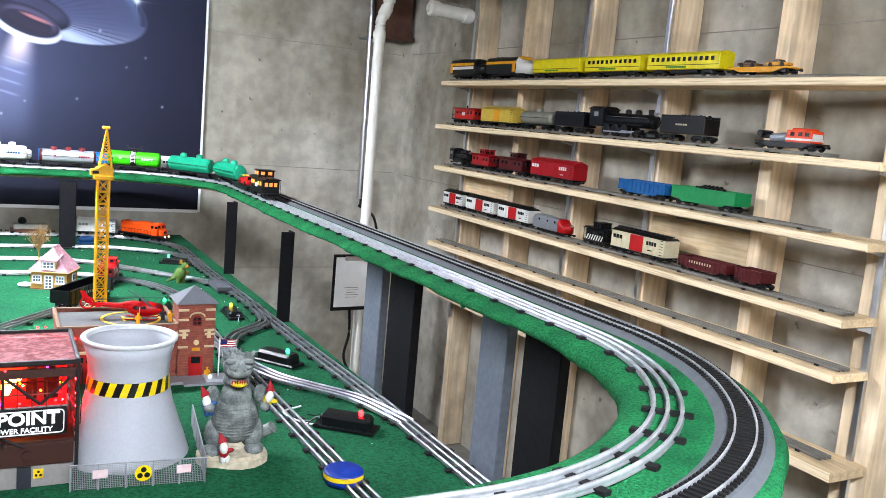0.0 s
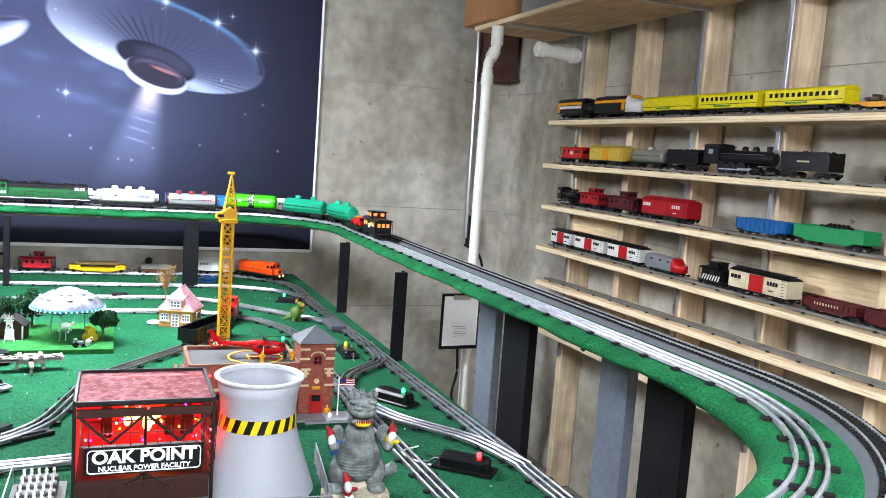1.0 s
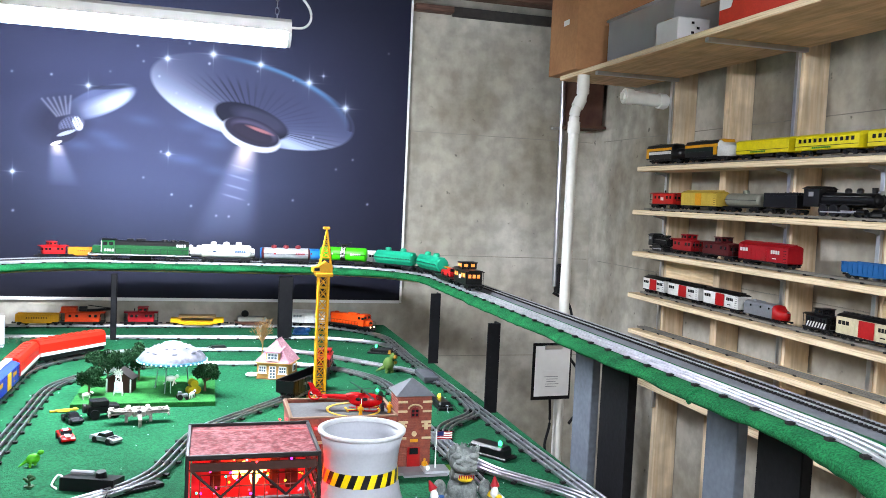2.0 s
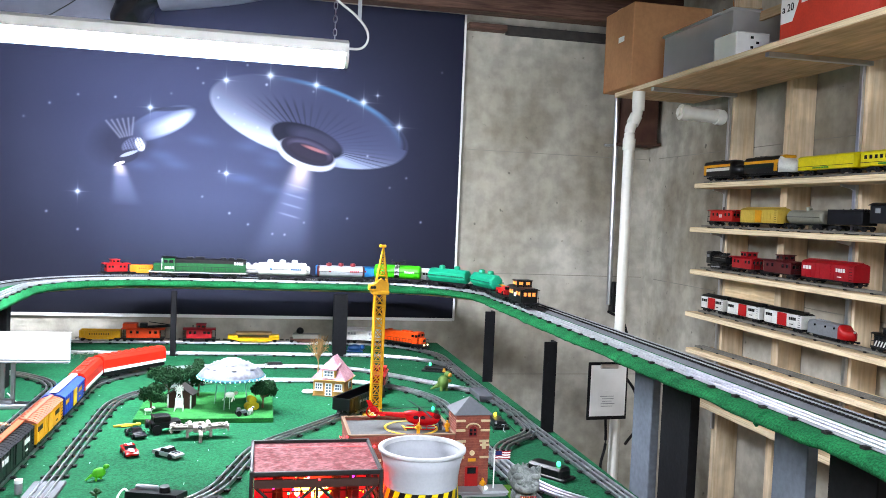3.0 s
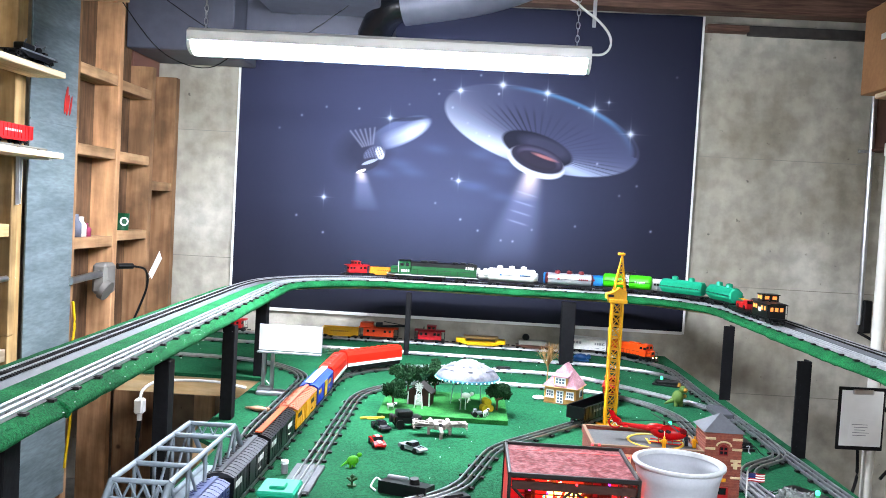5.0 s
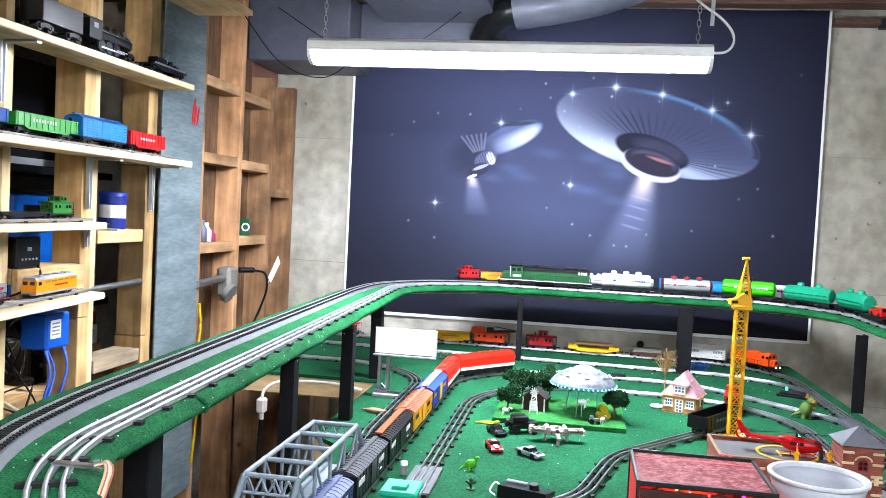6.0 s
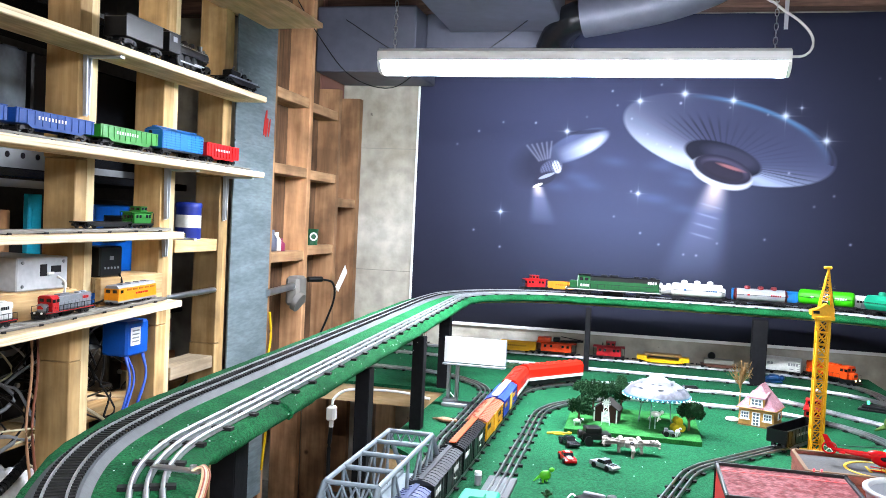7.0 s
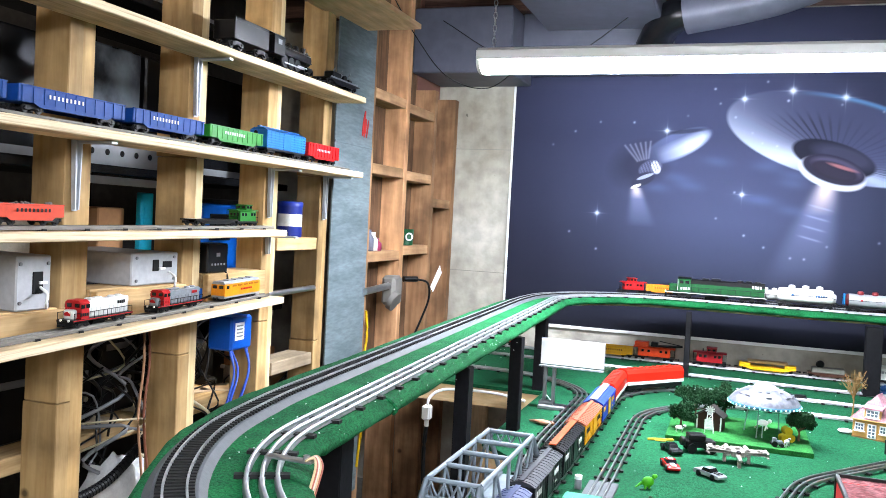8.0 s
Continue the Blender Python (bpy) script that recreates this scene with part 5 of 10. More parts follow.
def flatcar(label, L, m, colour, s=1.0, group=""):
    root = rolling("flatcar", label, "train car", L, m, s, group)
    W, z = 0.054 * s, 0.017 * s
    d = Shape().box((0, 0, z), (L * 0.96, W, 0.004 * s), 0.0006)
    for y in (-1, 1):
        d.prism([(-L * 0.48, z), (-L * 0.38, z - 0.004), (-L * 0.26, z - 0.011 * s), (L * 0.26, z - 0.011 * s), (L * 0.38, z - 0.004), (L * 0.48, z)], y * W * 0.47 - 0.001, y * W * 0.47 + 0.001, "y")
    part("deck", d, colour, root)
    return root


def hood_diesel(label, L, m, colour, top, accent, s=1.0, group="", front=None, fans=3, ink=None, face=None, lit=False):
    """A road switcher: frame, long hood, cab near the front (+x) and a short nose."""
    root = rolling("diesel_locomotive", label, "locomotive", L, m, s, group, inset=0.20)
    W, z0 = 0.056 * s, 0.020 * s
    part("frame", Shape().box((0, 0, z0), (L * 0.97, W, 0.006 * s), 0.001), BLACK, root)
    part("sill_stripe", Shape().box((0, 0, z0 + 0.0005), (L * 0.965, W + 0.0008, 0.0022 * s)), accent, root)
    part("fuel_tank", Shape().cyl((-L * 0.10, 0, 0.010 * s), (L * 0.10, 0, 0.010 * s), 0.011 * s, n=12), BLACK, root)
    hz0, hz1 = z0 + 0.003 * s, z0 + 0.044 * s
    xa, xb = -L * 0.46, L * 0.24
    hood = Shape().box(((xa + xb) / 2, 0, (hz0 + hz1) / 2), (xb - xa, W * 0.56, hz1 - hz0), 0.0015)
    part("hood", hood, colour, root)
    for k in range(9):
        x = xa + 0.02 * s + k * (xb - xa - 0.03 * s) / 8
        for y in (-1, 1):
            part("hood_door", lambda: Shape().box((0, 0, 0), (0.012 * s, 0.0014, 0.022 * s), 0.0004), colour, root, key=("hood_door", s, colour.name), m=pose(x, y * W * 0.282, hz0 + 0.014 * s))
    part("hood_top", Shape().prism([(-W * 0.285, hz1 - 0.013 * s), (W * 0.285, hz1 - 0.013 * s), (W * 0.285, hz1), (W * 0.20, hz1 + 0.003 * s), (-W * 0.20, hz1 + 0.003 * s), (-W * 0.285, hz1)], xa - 0.0006, xb, "x"), top, root)
    for k in range(fans):
        part("fan", lambda: Shape().lathe([(0.0105 * s, 0), (0.0105 * s, 0.004 * s), (0.0085 * s, 0.0055 * s), (0.0005, 0.0055 * s)], 14), top, root, key=("fan", s), m=pose(xa + 0.022 * s + k * 0.027 * s, 0, hz1 + 0.002 * s))
    part("exhaust", Shape().box((0.0, 0, hz1 + 0.006 * s), (0.03 * s, 0.016 * s, 0.006 * s), 0.001).box((L * 0.10, 0, hz1 + 0.005 * s), (0.022 * s, 0.024 * s, 0.006 * s), 0.001), top, root)
    cx0, cx1 = L * 0.24, L * 0.36
    cz = hz1 + 0.007 * s
    part("cab", Shape().prism([(-W * 0.48, hz0), (W * 0.48, hz0), (W * 0.48, cz - 0.006 * s), (W * 0.30, cz), (-W * 0.30, cz), (-W * 0.48, cz - 0.006 * s)], cx0, cx1, "x"), front or colour, root)
    part("cab_roof", Shape().prism([(-W * 0.49, cz - 0.007 * s), (W * 0.49, cz - 0.007 * s), (W * 0.31, cz + 0.001), (-W * 0.31, cz + 0.001)], cx0 - 0.002, cx1 + 0.002, "x"), front or top, root)
    if face:
        part("cab_face", Shape().prism([(-W * 0.475, hz0 + 0.006 * s), (W * 0.475, hz0 + 0.006 * s), (W * 0.475, cz - 0.006 * s), (W * 0.30, cz - 0.0005), (-W * 0.30, cz - 0.0005), (-W * 0.475, cz - 0.006 * s)], cx1 + 0.0001, cx1 + 0.0024, "x"), face, root, "white cab front")
    for y in (-1, 1):
        for x in (-0.009, 0.009):
            part("window", Shape().box((0, 0, 0), (0.012 * s, 0.001, 0.010 * s), 0), SHADOWMETAL, root, key=("dwin", s), m=pose((cx0 + cx1) / 2 + x * s, y * (W * 0.48 + 0.0004), cz - 0.015 * s))
    for y in (-0.013, 0.013):
        part("windscreen", Shape().box((0, 0, 0), (0.001, 0.015 * s, 0.010 * s)), SHADOWMETAL, root, key=("wscr", s), m=pose(cx1 + (0.0028 if face else 0.0004), y * s, cz - 0.013 * s))
    part("nose", Shape().box(((cx1 + L * 0.45) / 2, 0, hz0 + 0.0125 * s), (L * 0.45 - cx1, W * 0.56, 0.025 * s), 0.003), colour, root)
    part("nose_mark", Shape().prism([(-0.010 * s, hz0 + 0.010 * s), (0.010 * s, hz0 + 0.010 * s), (0.010 * s, hz0 + 0.014 * s), (0.0, hz0 + 0.021 * s), (-0.010 * s, hz0 + 0.017 * s)], L * 0.45, L * 0.45 + 0.0008, "x"), accent, root)
    for y in (-0.013, 0.013):
        part("headlight", Shape().cyl((0, 0, 0), (0.003, 0, 0), 0.0032 * s, n=10), glowing_once("headlight_glow", (1.0, 0.72, 0.35), 1.5) if lit else WHITE, root, key=("hl", s, lit), m=pose(L * 0.482, y * s, z0 + 0.001))
    part("pilot", Shape().prism([(-W * 0.5, z0), (W * 0.5, z0), (W * 0.42, 0.004 * s), (-W * 0.42, 0.004 * s)], L * 0.475, L * 0.487, "x"), BLACK, root)
    for y in (-1, 1):
        rl = Shape()
        n = 10
        for k in range(n + 1):
            x = -L * 0.47 + k * L * 0.70 / n
            rl.tube([(x, y * W * 0.49, z0), (x, y * W * 0.49, z0 + 0.020 * s)], 0.0007, 4)
        rl.tube([(-L * 0.47, y * W * 0.49, z0 + 0.020 * s), (L * 0.23, y * W * 0.49, z0 + 0.020 * s)], 0.0008, 4)
        rl.tube([(L * 0.37, y * W * 0.49, z0), (L * 0.37, y * W * 0.49, z0 + 0.020 * s), (L * 0.47, y * W * 0.49, z0 + 0.020 * s), (L * 0.47, y * W * 0.49, z0)], 0.0008, 4)
        part("handrail", rl, BLACK, root, "thin black handrail")
    if ink:
        marks(root, L, W * 0.48 + 0.0008, hz0 + 0.012 * s, 0.008 * s, ink, [(0.0055 * s, 0.0022 * s)] * 4, cx0 + 0.003)
        marks(root, L, W * 0.29 + 0.0008, hz0 + 0.030 * s, 0.009 * s, ink, [(0.0055 * s, 0.0022 * s)] * 4, xa + 0.012)
    return root


GLOWS = {}


def glowing_once(name, colour, strength):
    if name not in GLOWS:
        GLOWS[name] = glowing(name, colour, strength)
    return GLOWS[name]


def cab_diesel(label, L, m, colour, s=1.0, group="", roof=None, stripe=None, nose=None, ink=None):
    """A streamlined unit with a rounded nose at +x."""
    root = rolling("diesel_locomotive", label, "locomotive", L, m, s, group, inset=0.22)
    W, z0, z1 = 0.052 * s, 0.014 * s, 0.062 * s
    sec = [(-W / 2, z0), (W / 2, z0), (W / 2, z1 - 0.012 * s), (W * 0.40, z1 - 0.003 * s), (W * 0.2, z1), (-W * 0.2, z1), (-W * 0.40, z1 - 0.003 * s), (-W / 2, z1 - 0.012 * s)]
    part("body", Shape().prism(sec, -L * 0.48, L * 0.24, "x"), colour, root)
    if roof:
        part("roof", Shape().prism([(-W * 0.505, z1 - 0.013 * s), (W * 0.505, z1 - 0.013 * s), (W * 0.405, z1 - 0.002 * s), (W * 0.2, z1 + 0.0012), (-W * 0.2, z1 + 0.0012), (-W * 0.405, z1 - 0.002 * s)], -L * 0.481, L * 0.24, "x"), roof, root)
    ns = Shape()
    prev = []
    for k in range(9):
        t = k / 8
        x = L * (0.24 + 0.24 * t)
        hgt = 1 - 0.30 * (t > 0.18) * min(1, (t - 0.18) * 6) - 0.12 * t * t
        wid = math.sqrt(max(0.02, 1 - t ** 3.2))
        prev += [(x, y * wid, z0 + (z - z0) * (hgt if z > z0 + 0.02 * s else 1)) for y, z in sec]
    n = len(sec)
    ns.add(prev, [(k * n + j, k * n + (j + 1) % n, (k + 1) * n + (j + 1) % n, (k + 1) * n + j) for k in range(8) for j in range(n)] + [tuple(range(8 * n, 9 * n))], True)
    part("nose", ns, nose or colour, root, "rounded nose")
    for y in (-0.010, 0.010):
        part("windscreen", Shape().box((0, 0, 0), (0.002, 0.015 * s, 0.008 * s)), SHADOWMETAL, root, m=pose(L * 0.295, y * s, z1 - 0.010 * s, 0, -35, 0))
    part("headlight", Shape().cyl((L * 0.465, 0, z0 + 0.028 * s), (L * 0.482, 0, z0 + 0.027 * s), 0.0045 * s, n=10), ZINC, root)
    if stripe:
        for y in (-1, 1):
            part("stripe", Shape().box((-L * 0.12, y * (W / 2 + 0.0006), z0 + 0.020 * s), (L * 0.70, 0.0008, 0.009 * s)), stripe, root, "painted side stripe")
    for y in (-1, 1):
        for x in (-0.30, -0.05, 0.16):
            part("porthole", Shape().cyl((0, -0.0007, 0), (0, 0.0007, 0), 0.0042 * s, n=10), SHADOWMETAL, root, key=("port", s), m=pose(x * L, y * (W / 2 + 0.0004), z0 + 0.033 * s))
        part("skirt", Shape().box((0, y * W * 0.46, z0 - 0.003), (L * 0.5, 0.002, 0.008 * s)), BLACK, root)
    for k in range(3):
        part("fan", lambda: Shape().lathe([(0.0085 * s, 0), (0.0085 * s, 0.003 * s), (0.0005, 0.0035 * s)], 12), roof or colour, root, key=("rfan", s), m=pose(-L * 0.36 + k * 0.024 * s, 0, z1))
    if ink:
        marks(root, L, W / 2 + 0.0012, z0 + 0.020 * s, 0.006 * s, ink, [(0.006 * s, 0.0025 * s)] * 8, -L * 0.34)
    return root


def box_unit(label, L, m, colour, s, group, roof, ink):
    """A full-width diesel with flat ends, windows at the front (+x) and a dull roof."""
    root = rolling("diesel_locomotive", label, "locomotive", L, m, s, group, inset=0.2)
    W, z0, z1 = 0.052 * s, 0.016 * s, 0.056 * s
    part("frame", Shape().box((0, 0, 0.014 * s), (L * 0.97, W * 0.96, 0.010 * s), 0.001), GREY, root, "grey frame")
    part("body", Shape().prism([(-L * 0.48, z0), (L * 0.485, z0), (L * 0.47, z1), (-L * 0.48, z1)], -W / 2, W / 2, "y"), colour, root)
    part("roof", Shape().prism([(-W * 0.505, z1 - 0.001), (W * 0.505, z1 - 0.001), (W * 0.36, z1 + 0.008 * s), (-W * 0.36, z1 + 0.008 * s)], -L * 0.482, L * 0.472, "x"), roof, root, "grey roof")
    for k in range(4):
        part("roof_vent", Shape().box((-L * 0.36 + k * L * 0.2, 0, z1 + 0.009 * s), (0.022 * s, 0.022 * s, 0.004 * s), 0.001), roof, root)
    for y in (-0.012, 0.012):
        part("windscreen", Shape().box((L * 0.4745, y * s, z1 - 0.010 * s), (0.004, 0.014 * s, 0.010 * s)), SHADOWMETAL, root)
    for y in (-1, 1):
        part("window", Shape().box((L * 0.40, y * (W / 2 + 0.0004), z1 - 0.011 * s), (0.014 * s, 0.001, 0.010 * s)), SHADOWMETAL, root)
        for k in range(5):
            part("side_grille", Shape().box((-L * 0.38 + k * L * 0.15, y * (W / 2 + 0.0003), z1 - 0.008 * s), (L * 0.11, 0.001, 0.006 * s)), paint(170, 112, 30), root)
    marks(root, L, W / 2 + 0.0007, z0 + 0.018 * s, 0.006 * s, ink, [(0.007 * s, 0.003 * s)] * 7, -L * 0.25)
    return root


def steam_engine(label, L, m, s=1.0, group="", mat=None):
    mt = mat or paint(30, 30, 33, 0.34)
    root = rolling("steam_locomotive", label, "locomotive", L, m, s, group, trucks=False)
    r, zc = 0.0165 * s, 0.038 * s
    part("boiler", Shape().cyl((-L * 0.22, 0, zc), (L * 0.36, 0, zc), r * 1.08, r * 0.98, n=18), mt, root)
    part("smokebox", Shape().cyl((L * 0.36, 0, zc), (L * 0.45, 0, zc), r, n=18).cyl((L * 0.45, 0, zc), (L * 0.465, 0, zc), r * 0.8, r * 0.4, n=18), mt, root)
    part("smokestack", Shape().cyl((L * 0.38, 0, zc + r * 0.8), (L * 0.38, 0, zc + r + 0.011 * s), 0.0055 * s, 0.007 * s, n=12), mt, root)
    for x in (0.05, 0.20):
        part("dome", Shape().lathe([(0.008 * s, 0), (0.008 * s, 0.010 * s), (0.005 * s, 0.014 * s), (0.0005, 0.0145 * s)], 12, (x * L, 0, zc + r * 0.75)), mt, root)
    part("cab", Shape().box((-L * 0.33, 0, zc + 0.004 * s), (L * 0.22, 0.050 * s, 0.042 * s), 0.001), mt, root)
    part("cab_roof", Shape().prism([(-0.028 * s, zc + 0.024 * s), (0.028 * s, zc + 0.024 * s), (0.014 * s, zc + 0.031 * s), (-0.014 * s, zc + 0.031 * s)], -L * 0.46, -L * 0.21, "x"), mt, root)
    for y in (-1, 1):
        part("window", Shape().box((-L * 0.33, y * 0.0253 * s, zc + 0.012 * s), (0.016 * s, 0.001, 0.011 * s)), GREY, root)
        part("running_board", Shape().box((L * 0.08, y * 0.020 * s, zc - 0.010 * s), (L * 0.62, 0.009 * s, 0.002 * s)), mt, root)
        part("cylinder", Shape().cyl((L * 0.29, y * 0.021 * s, 0.012 * s), (L * 0.39, y * 0.021 * s, 0.012 * s), 0.0065 * s, n=12), mt, root)
        part("side_rod", Shape().box((L * 0.02, y * 0.0225 * s, 0.010 * s), (L * 0.44, 0.002, 0.003 * s)).box((L * 0.2, y * 0.0235 * s, 0.013 * s), (L * 0.24, 0.002, 0.0025 * s)), STEEL, root, "bright side rod")
        part("handrail", Shape().tube([(-L * 0.2, y * r * 1.15, zc + r * 0.5), (L * 0.42, y * r * 1.1, zc + r * 0.45)], 0.0008 * s, 5), ZINC, root)
        for x in (-0.18, -0.04, 0.10):
            w = part("driver", lambda: Shape().cyl((0, -0.0025 * s, 0), (0, 0.0025 * s, 0), 0.0135 * s, n=18), mt, root, key=("driver", s), m=pose(x * L, y * 0.0185 * s, 0.0135 * s))
            part("rim", lambda: Shape().lathe([(0.0135 * s, -0.0026 * s), (0.0138 * s, 0), (0.0135 * s, 0.0026 * s), (0.0118 * s, 0.0027 * s), (0.0118 * s, -0.0027 * s)], 18, (0, 0, 0), pose(0, 0, 0, 90)), WHEEL, w, key=("rim", s))
    for x in (0.30, 0.38):
        part("pilot_wheel", lambda: Shape().cyl((0, -0.019 * s, 0), (0, 0.019 * s, 0), 0.0065 * s, n=12), mt, root, key=("pw", s), m=pose(x * L, 0, 0.0065 * s))
    part("cowcatcher", Shape().prism([(-0.022 * s, 0.003 * s), (0.022 * s, 0.003 * s), (0.022 * s, 0.014 * s), (-0.022 * s, 0.014 * s)], L * 0.44, L * 0.455, "x").prism([(L * 0.455, -0.02 * s), (L * 0.495, -0.004 * s), (L * 0.495, 0.004 * s), (L * 0.455, 0.02 * s)], 0.003 * s, 0.010 * s, "z"), mt, root)
    part("headlight", Shape().cyl((L * 0.44, 0, zc + r), (L * 0.465, 0, zc + r), 0.005 * s, n=10), ZINC, root)
    return root


def tender(label, L, m, s=1.0, group="", mat=None, ink=None):
    mt = mat or paint(28, 28, 31, 0.34)
    root = rolling("tender", label, "tender", L, m, s, group)
    z0, z1, W = 0.018 * s, 0.056 * s, 0.050 * s
    b = Shape().box((0, 0, (z0 + z1) / 2), (L * 0.94, W, z1 - z0), 0.0015)
    for y in (-1, 1):
        b.box((0, y * W * 0.48, z1 + 0.003), (L * 0.92, 0.002, 0.007 * s))
    part("body", b, mt, root)
    coal = Shape()
    for k in range(50):
        coal.ball((random.uniform(-0.1, 0.42) * L, random.uniform(-0.4, 0.4) * W, z1 + random.uniform(0, 0.006)), 0.004 * s, 5, 3)
    tagged(part("coal", coal, BLACK, root, "black coal load"), kind="stuff")
    if ink:
        marks(root, L, W / 2 + 0.0006, (z0 + z1) / 2 + 0.003, 0.004 * s, ink, [(0.006 * s, 0.002 * s)] * 5, -0.02 * s)
    return root


def coach(label, L, m, colour, s=1.0, group="", roof=None, windows=11, ink=None):
    root = rolling("passenger_car", label, "train car", L, m, s, group)
    W, z0, z1 = 0.052 * s, 0.016 * s, 0.052 * s
    part("body", Shape().box((0, 0, (z0 + z1) / 2), (L * 0.97, W, z1 - z0), 0.002), colour, root)
    sec = [(W * 0.51 * math.cos(a), z1 - 0.001 + 0.011 * s * math.sin(a)) for a in [math.pi * k / 10 for k in range(11)]]
    part("roof", Shape().prism(sec, -L * 0.487, L * 0.487, "x", None, True), roof or colour, root)
    for y in (-1, 1):
        for k in range(windows):
            part("window", Shape().box((0, 0, 0), (0.0105 * s, 0.001, 0.0105 * s)), SHADOWMETAL, root, key=("pwin", s), m=pose(-L * 0.40 + k * L * 0.80 / max(1, windows - 1), y * (W / 2 + 0.0004), z1 - 0.010 * s))
        part("belt", Shape().box((0, y * (W / 2 + 0.0005), z0 + 0.011 * s), (L * 0.96, 0.001, 0.0016)), BLACK, root)
    part("underbody", Shape().box((0, 0, 0.012 * s), (L * 0.36, W * 0.6, 0.010 * s), 0.001), BLACK, root)
    if ink:
        marks(root, L, W / 2 + 0.0008, z0 + 0.006 * s, 0.0045 * s, ink, [(0.0055 * s, 0.002 * s)] * 10, -L * 0.2)
    return root


# colours of the fleet
RED, DRED, MAROON, YEL, LEMON = paint(196, 30, 36), paint(176, 26, 40), paint(104, 36, 40), paint(236, 176, 24), paint(240, 226, 30)
ORANGE, BLUE, NAVY, SKY = paint(238, 88, 24), paint(26, 110, 168), material("dark_blue_plastic", (0.006, 0.050, 0.24), 0.5, 0, scale=35, vary=0.16, bump=0.04, bump_scale=300, fine=(160, 0.06), spec=0.12), paint(36, 150, 214)
GREEN, TEAL, LIME, DGREEN = paint(34, 152, 62), paint(40, 178, 142), paint(84, 214, 30), paint(20, 118, 62)
CREAM, SILVER, DBLACK, IVORY = paint(226, 216, 186), paint(176, 180, 186, 0.3, 0.5), paint(26, 26, 29, 0.36), paint(238, 238, 234)

G = "display shelf trains"


def on_right(key, y0, y1, h=0.0101):
    return pose(1.392, (y0 + y1) / 2, SHELF_R[key] + h, 0, 0, 90 if y1 > y0 else -90), abs(y1 - y0) - 0.012


def on_left(key, y0, y1, h=0.0101):
    return sag(key) @ pose(-1.80, (y0 + y1) / 2, SHELF_L[key] + h, 0, 0, 90 if y1 > y0 else -90), abs(y1 - y0) - 0.010


def banded(root, L, cab=False):
    """Yellow band under the roof line of a streamlined unit."""
    gold = paint(240, 180, 36)
    for y in (-1, 1):
        part("band", Shape().box((-L * 0.12, y * 0.0323, 0.0555), (L * 0.72, 0.0012, 0.010)), gold, root, "yellow band")
        part("band", Shape().box((-L * 0.44 if not cab else L * 0.19, y * 0.0325, 0.037), (L * 0.07, 0.0012, 0.030)), gold, root, "yellow band")
    if cab:
        part("cab_top", Shape().box((L * 0.26, 0, 0.071), (L * 0.12, 0.046, 0.011), 0.003), gold, root, "yellow cab roof")
    return root


# right wall, from the top shelf down
m, L = on_right("a", 2.32, 2.045)
banded(cab_diesel("black and yellow streamlined toy diesel on a shelf", L, m, DBLACK, 1.22, G, DBLACK, IVORY, None, None), L)
m, L = on_right("a", 2.035, 1.735)
banded(cab_diesel("black and yellow toy diesel with a white nose", L, m, DBLACK, 1.22, G, DBLACK, paint(20, 52, 40), IVORY, None), L, True)
for y0, y1, w in ((1.725, 1.44, 0), (1.43, 1.15, 11), (1.14, 0.845, 12)):
    m, L = on_right("a", y0, y1)
    coach("bright yellow toy passenger car on a shelf", L, m, LEMON, 1.05, G, LEMON, w, GREEN)
m, L = on_right("a", 0.835, 0.63)
f = flatcar("yellow toy flatcar carrying two toy cars", L, m, YEL, 1.0, G)


def toy_car(parent, m, colour, s=1.0, name="toy_car", thing_label=None):
    """A small die-cast car; a part of a load, or a thing of its own with a label."""
    root = part(name, car_body(), colour, parent, m=m) if parent else thing(name, thing_label, "toy car", m, "toy cars")
    if not parent:
        part("body", car_body(), colour, root)
    part("cabin", Shape().prism([(-0.014, 0.0105), (0.012, 0.0105), (0.006, 0.017), (-0.008, 0.017)], -0.0095, 0.0095, "y"), SHADOWMETAL, root)
    part("roof", Shape().prism([(-0.008, 0.0168), (0.006, 0.0168), (0.005, 0.0178), (-0.007, 0.0178)], -0.0090, 0.0090, "y"), colour, root)
    for x in (-0.017, 0.017):
        for y in (-0.0115, 0.0115):
            part("wheel", lambda: Shape().cyl((0, -0.002, 0), (0, 0.002, 0), 0.0052, n=12), BLACK, root, key="toywheel", m=pose(x, y, 0.0052))
    return root


def car_body():
    return Shape().prism([(-0.030, 0.004), (0.030, 0.004), (0.0315, 0.008), (0.026, 0.0100), (0.012, 0.0112), (-0.016, 0.0115), (-0.029, 0.0110), (-0.0315, 0.0085)], -0.0115, 0.0115, "y")


for x in (-0.045, 0.045):
    toy_car(f, pose(x, 0, 0.020), YEL if x > 0 else paint(120, 88, 50))
m, L = on_right("b", 2.285, 2.065)
caboose("red toy caboose on a shelf", L, m, paint(206, 44, 34), 1.0, G, None, None, False, IVORY)
m, L = on_right("b", 2.05, 1.80)
boxcar("cream-yellow toy boxcar on a shelf", L, m, paint(222, 196, 96), 0.95, paint(214, 186, 88), G, YEL)
m, L = on_right("b", 1.785, 1.575)
tank_car("dull silver toy tank car on a shelf", L, m, paint(168, 168, 156, 0.4, 0.3), 0.95, G, 1)
m, L = on_right("b", 1.565, 1.385)
tender("black toy tender on a shelf", L, m, 1.05, G)
m, L = on_right("b", 1.385, 1.075)
steam_engine("black toy steam locomotive with bright rods", L, m, 1.25, G)
m, L = on_right("b", 1.055, 0.865)
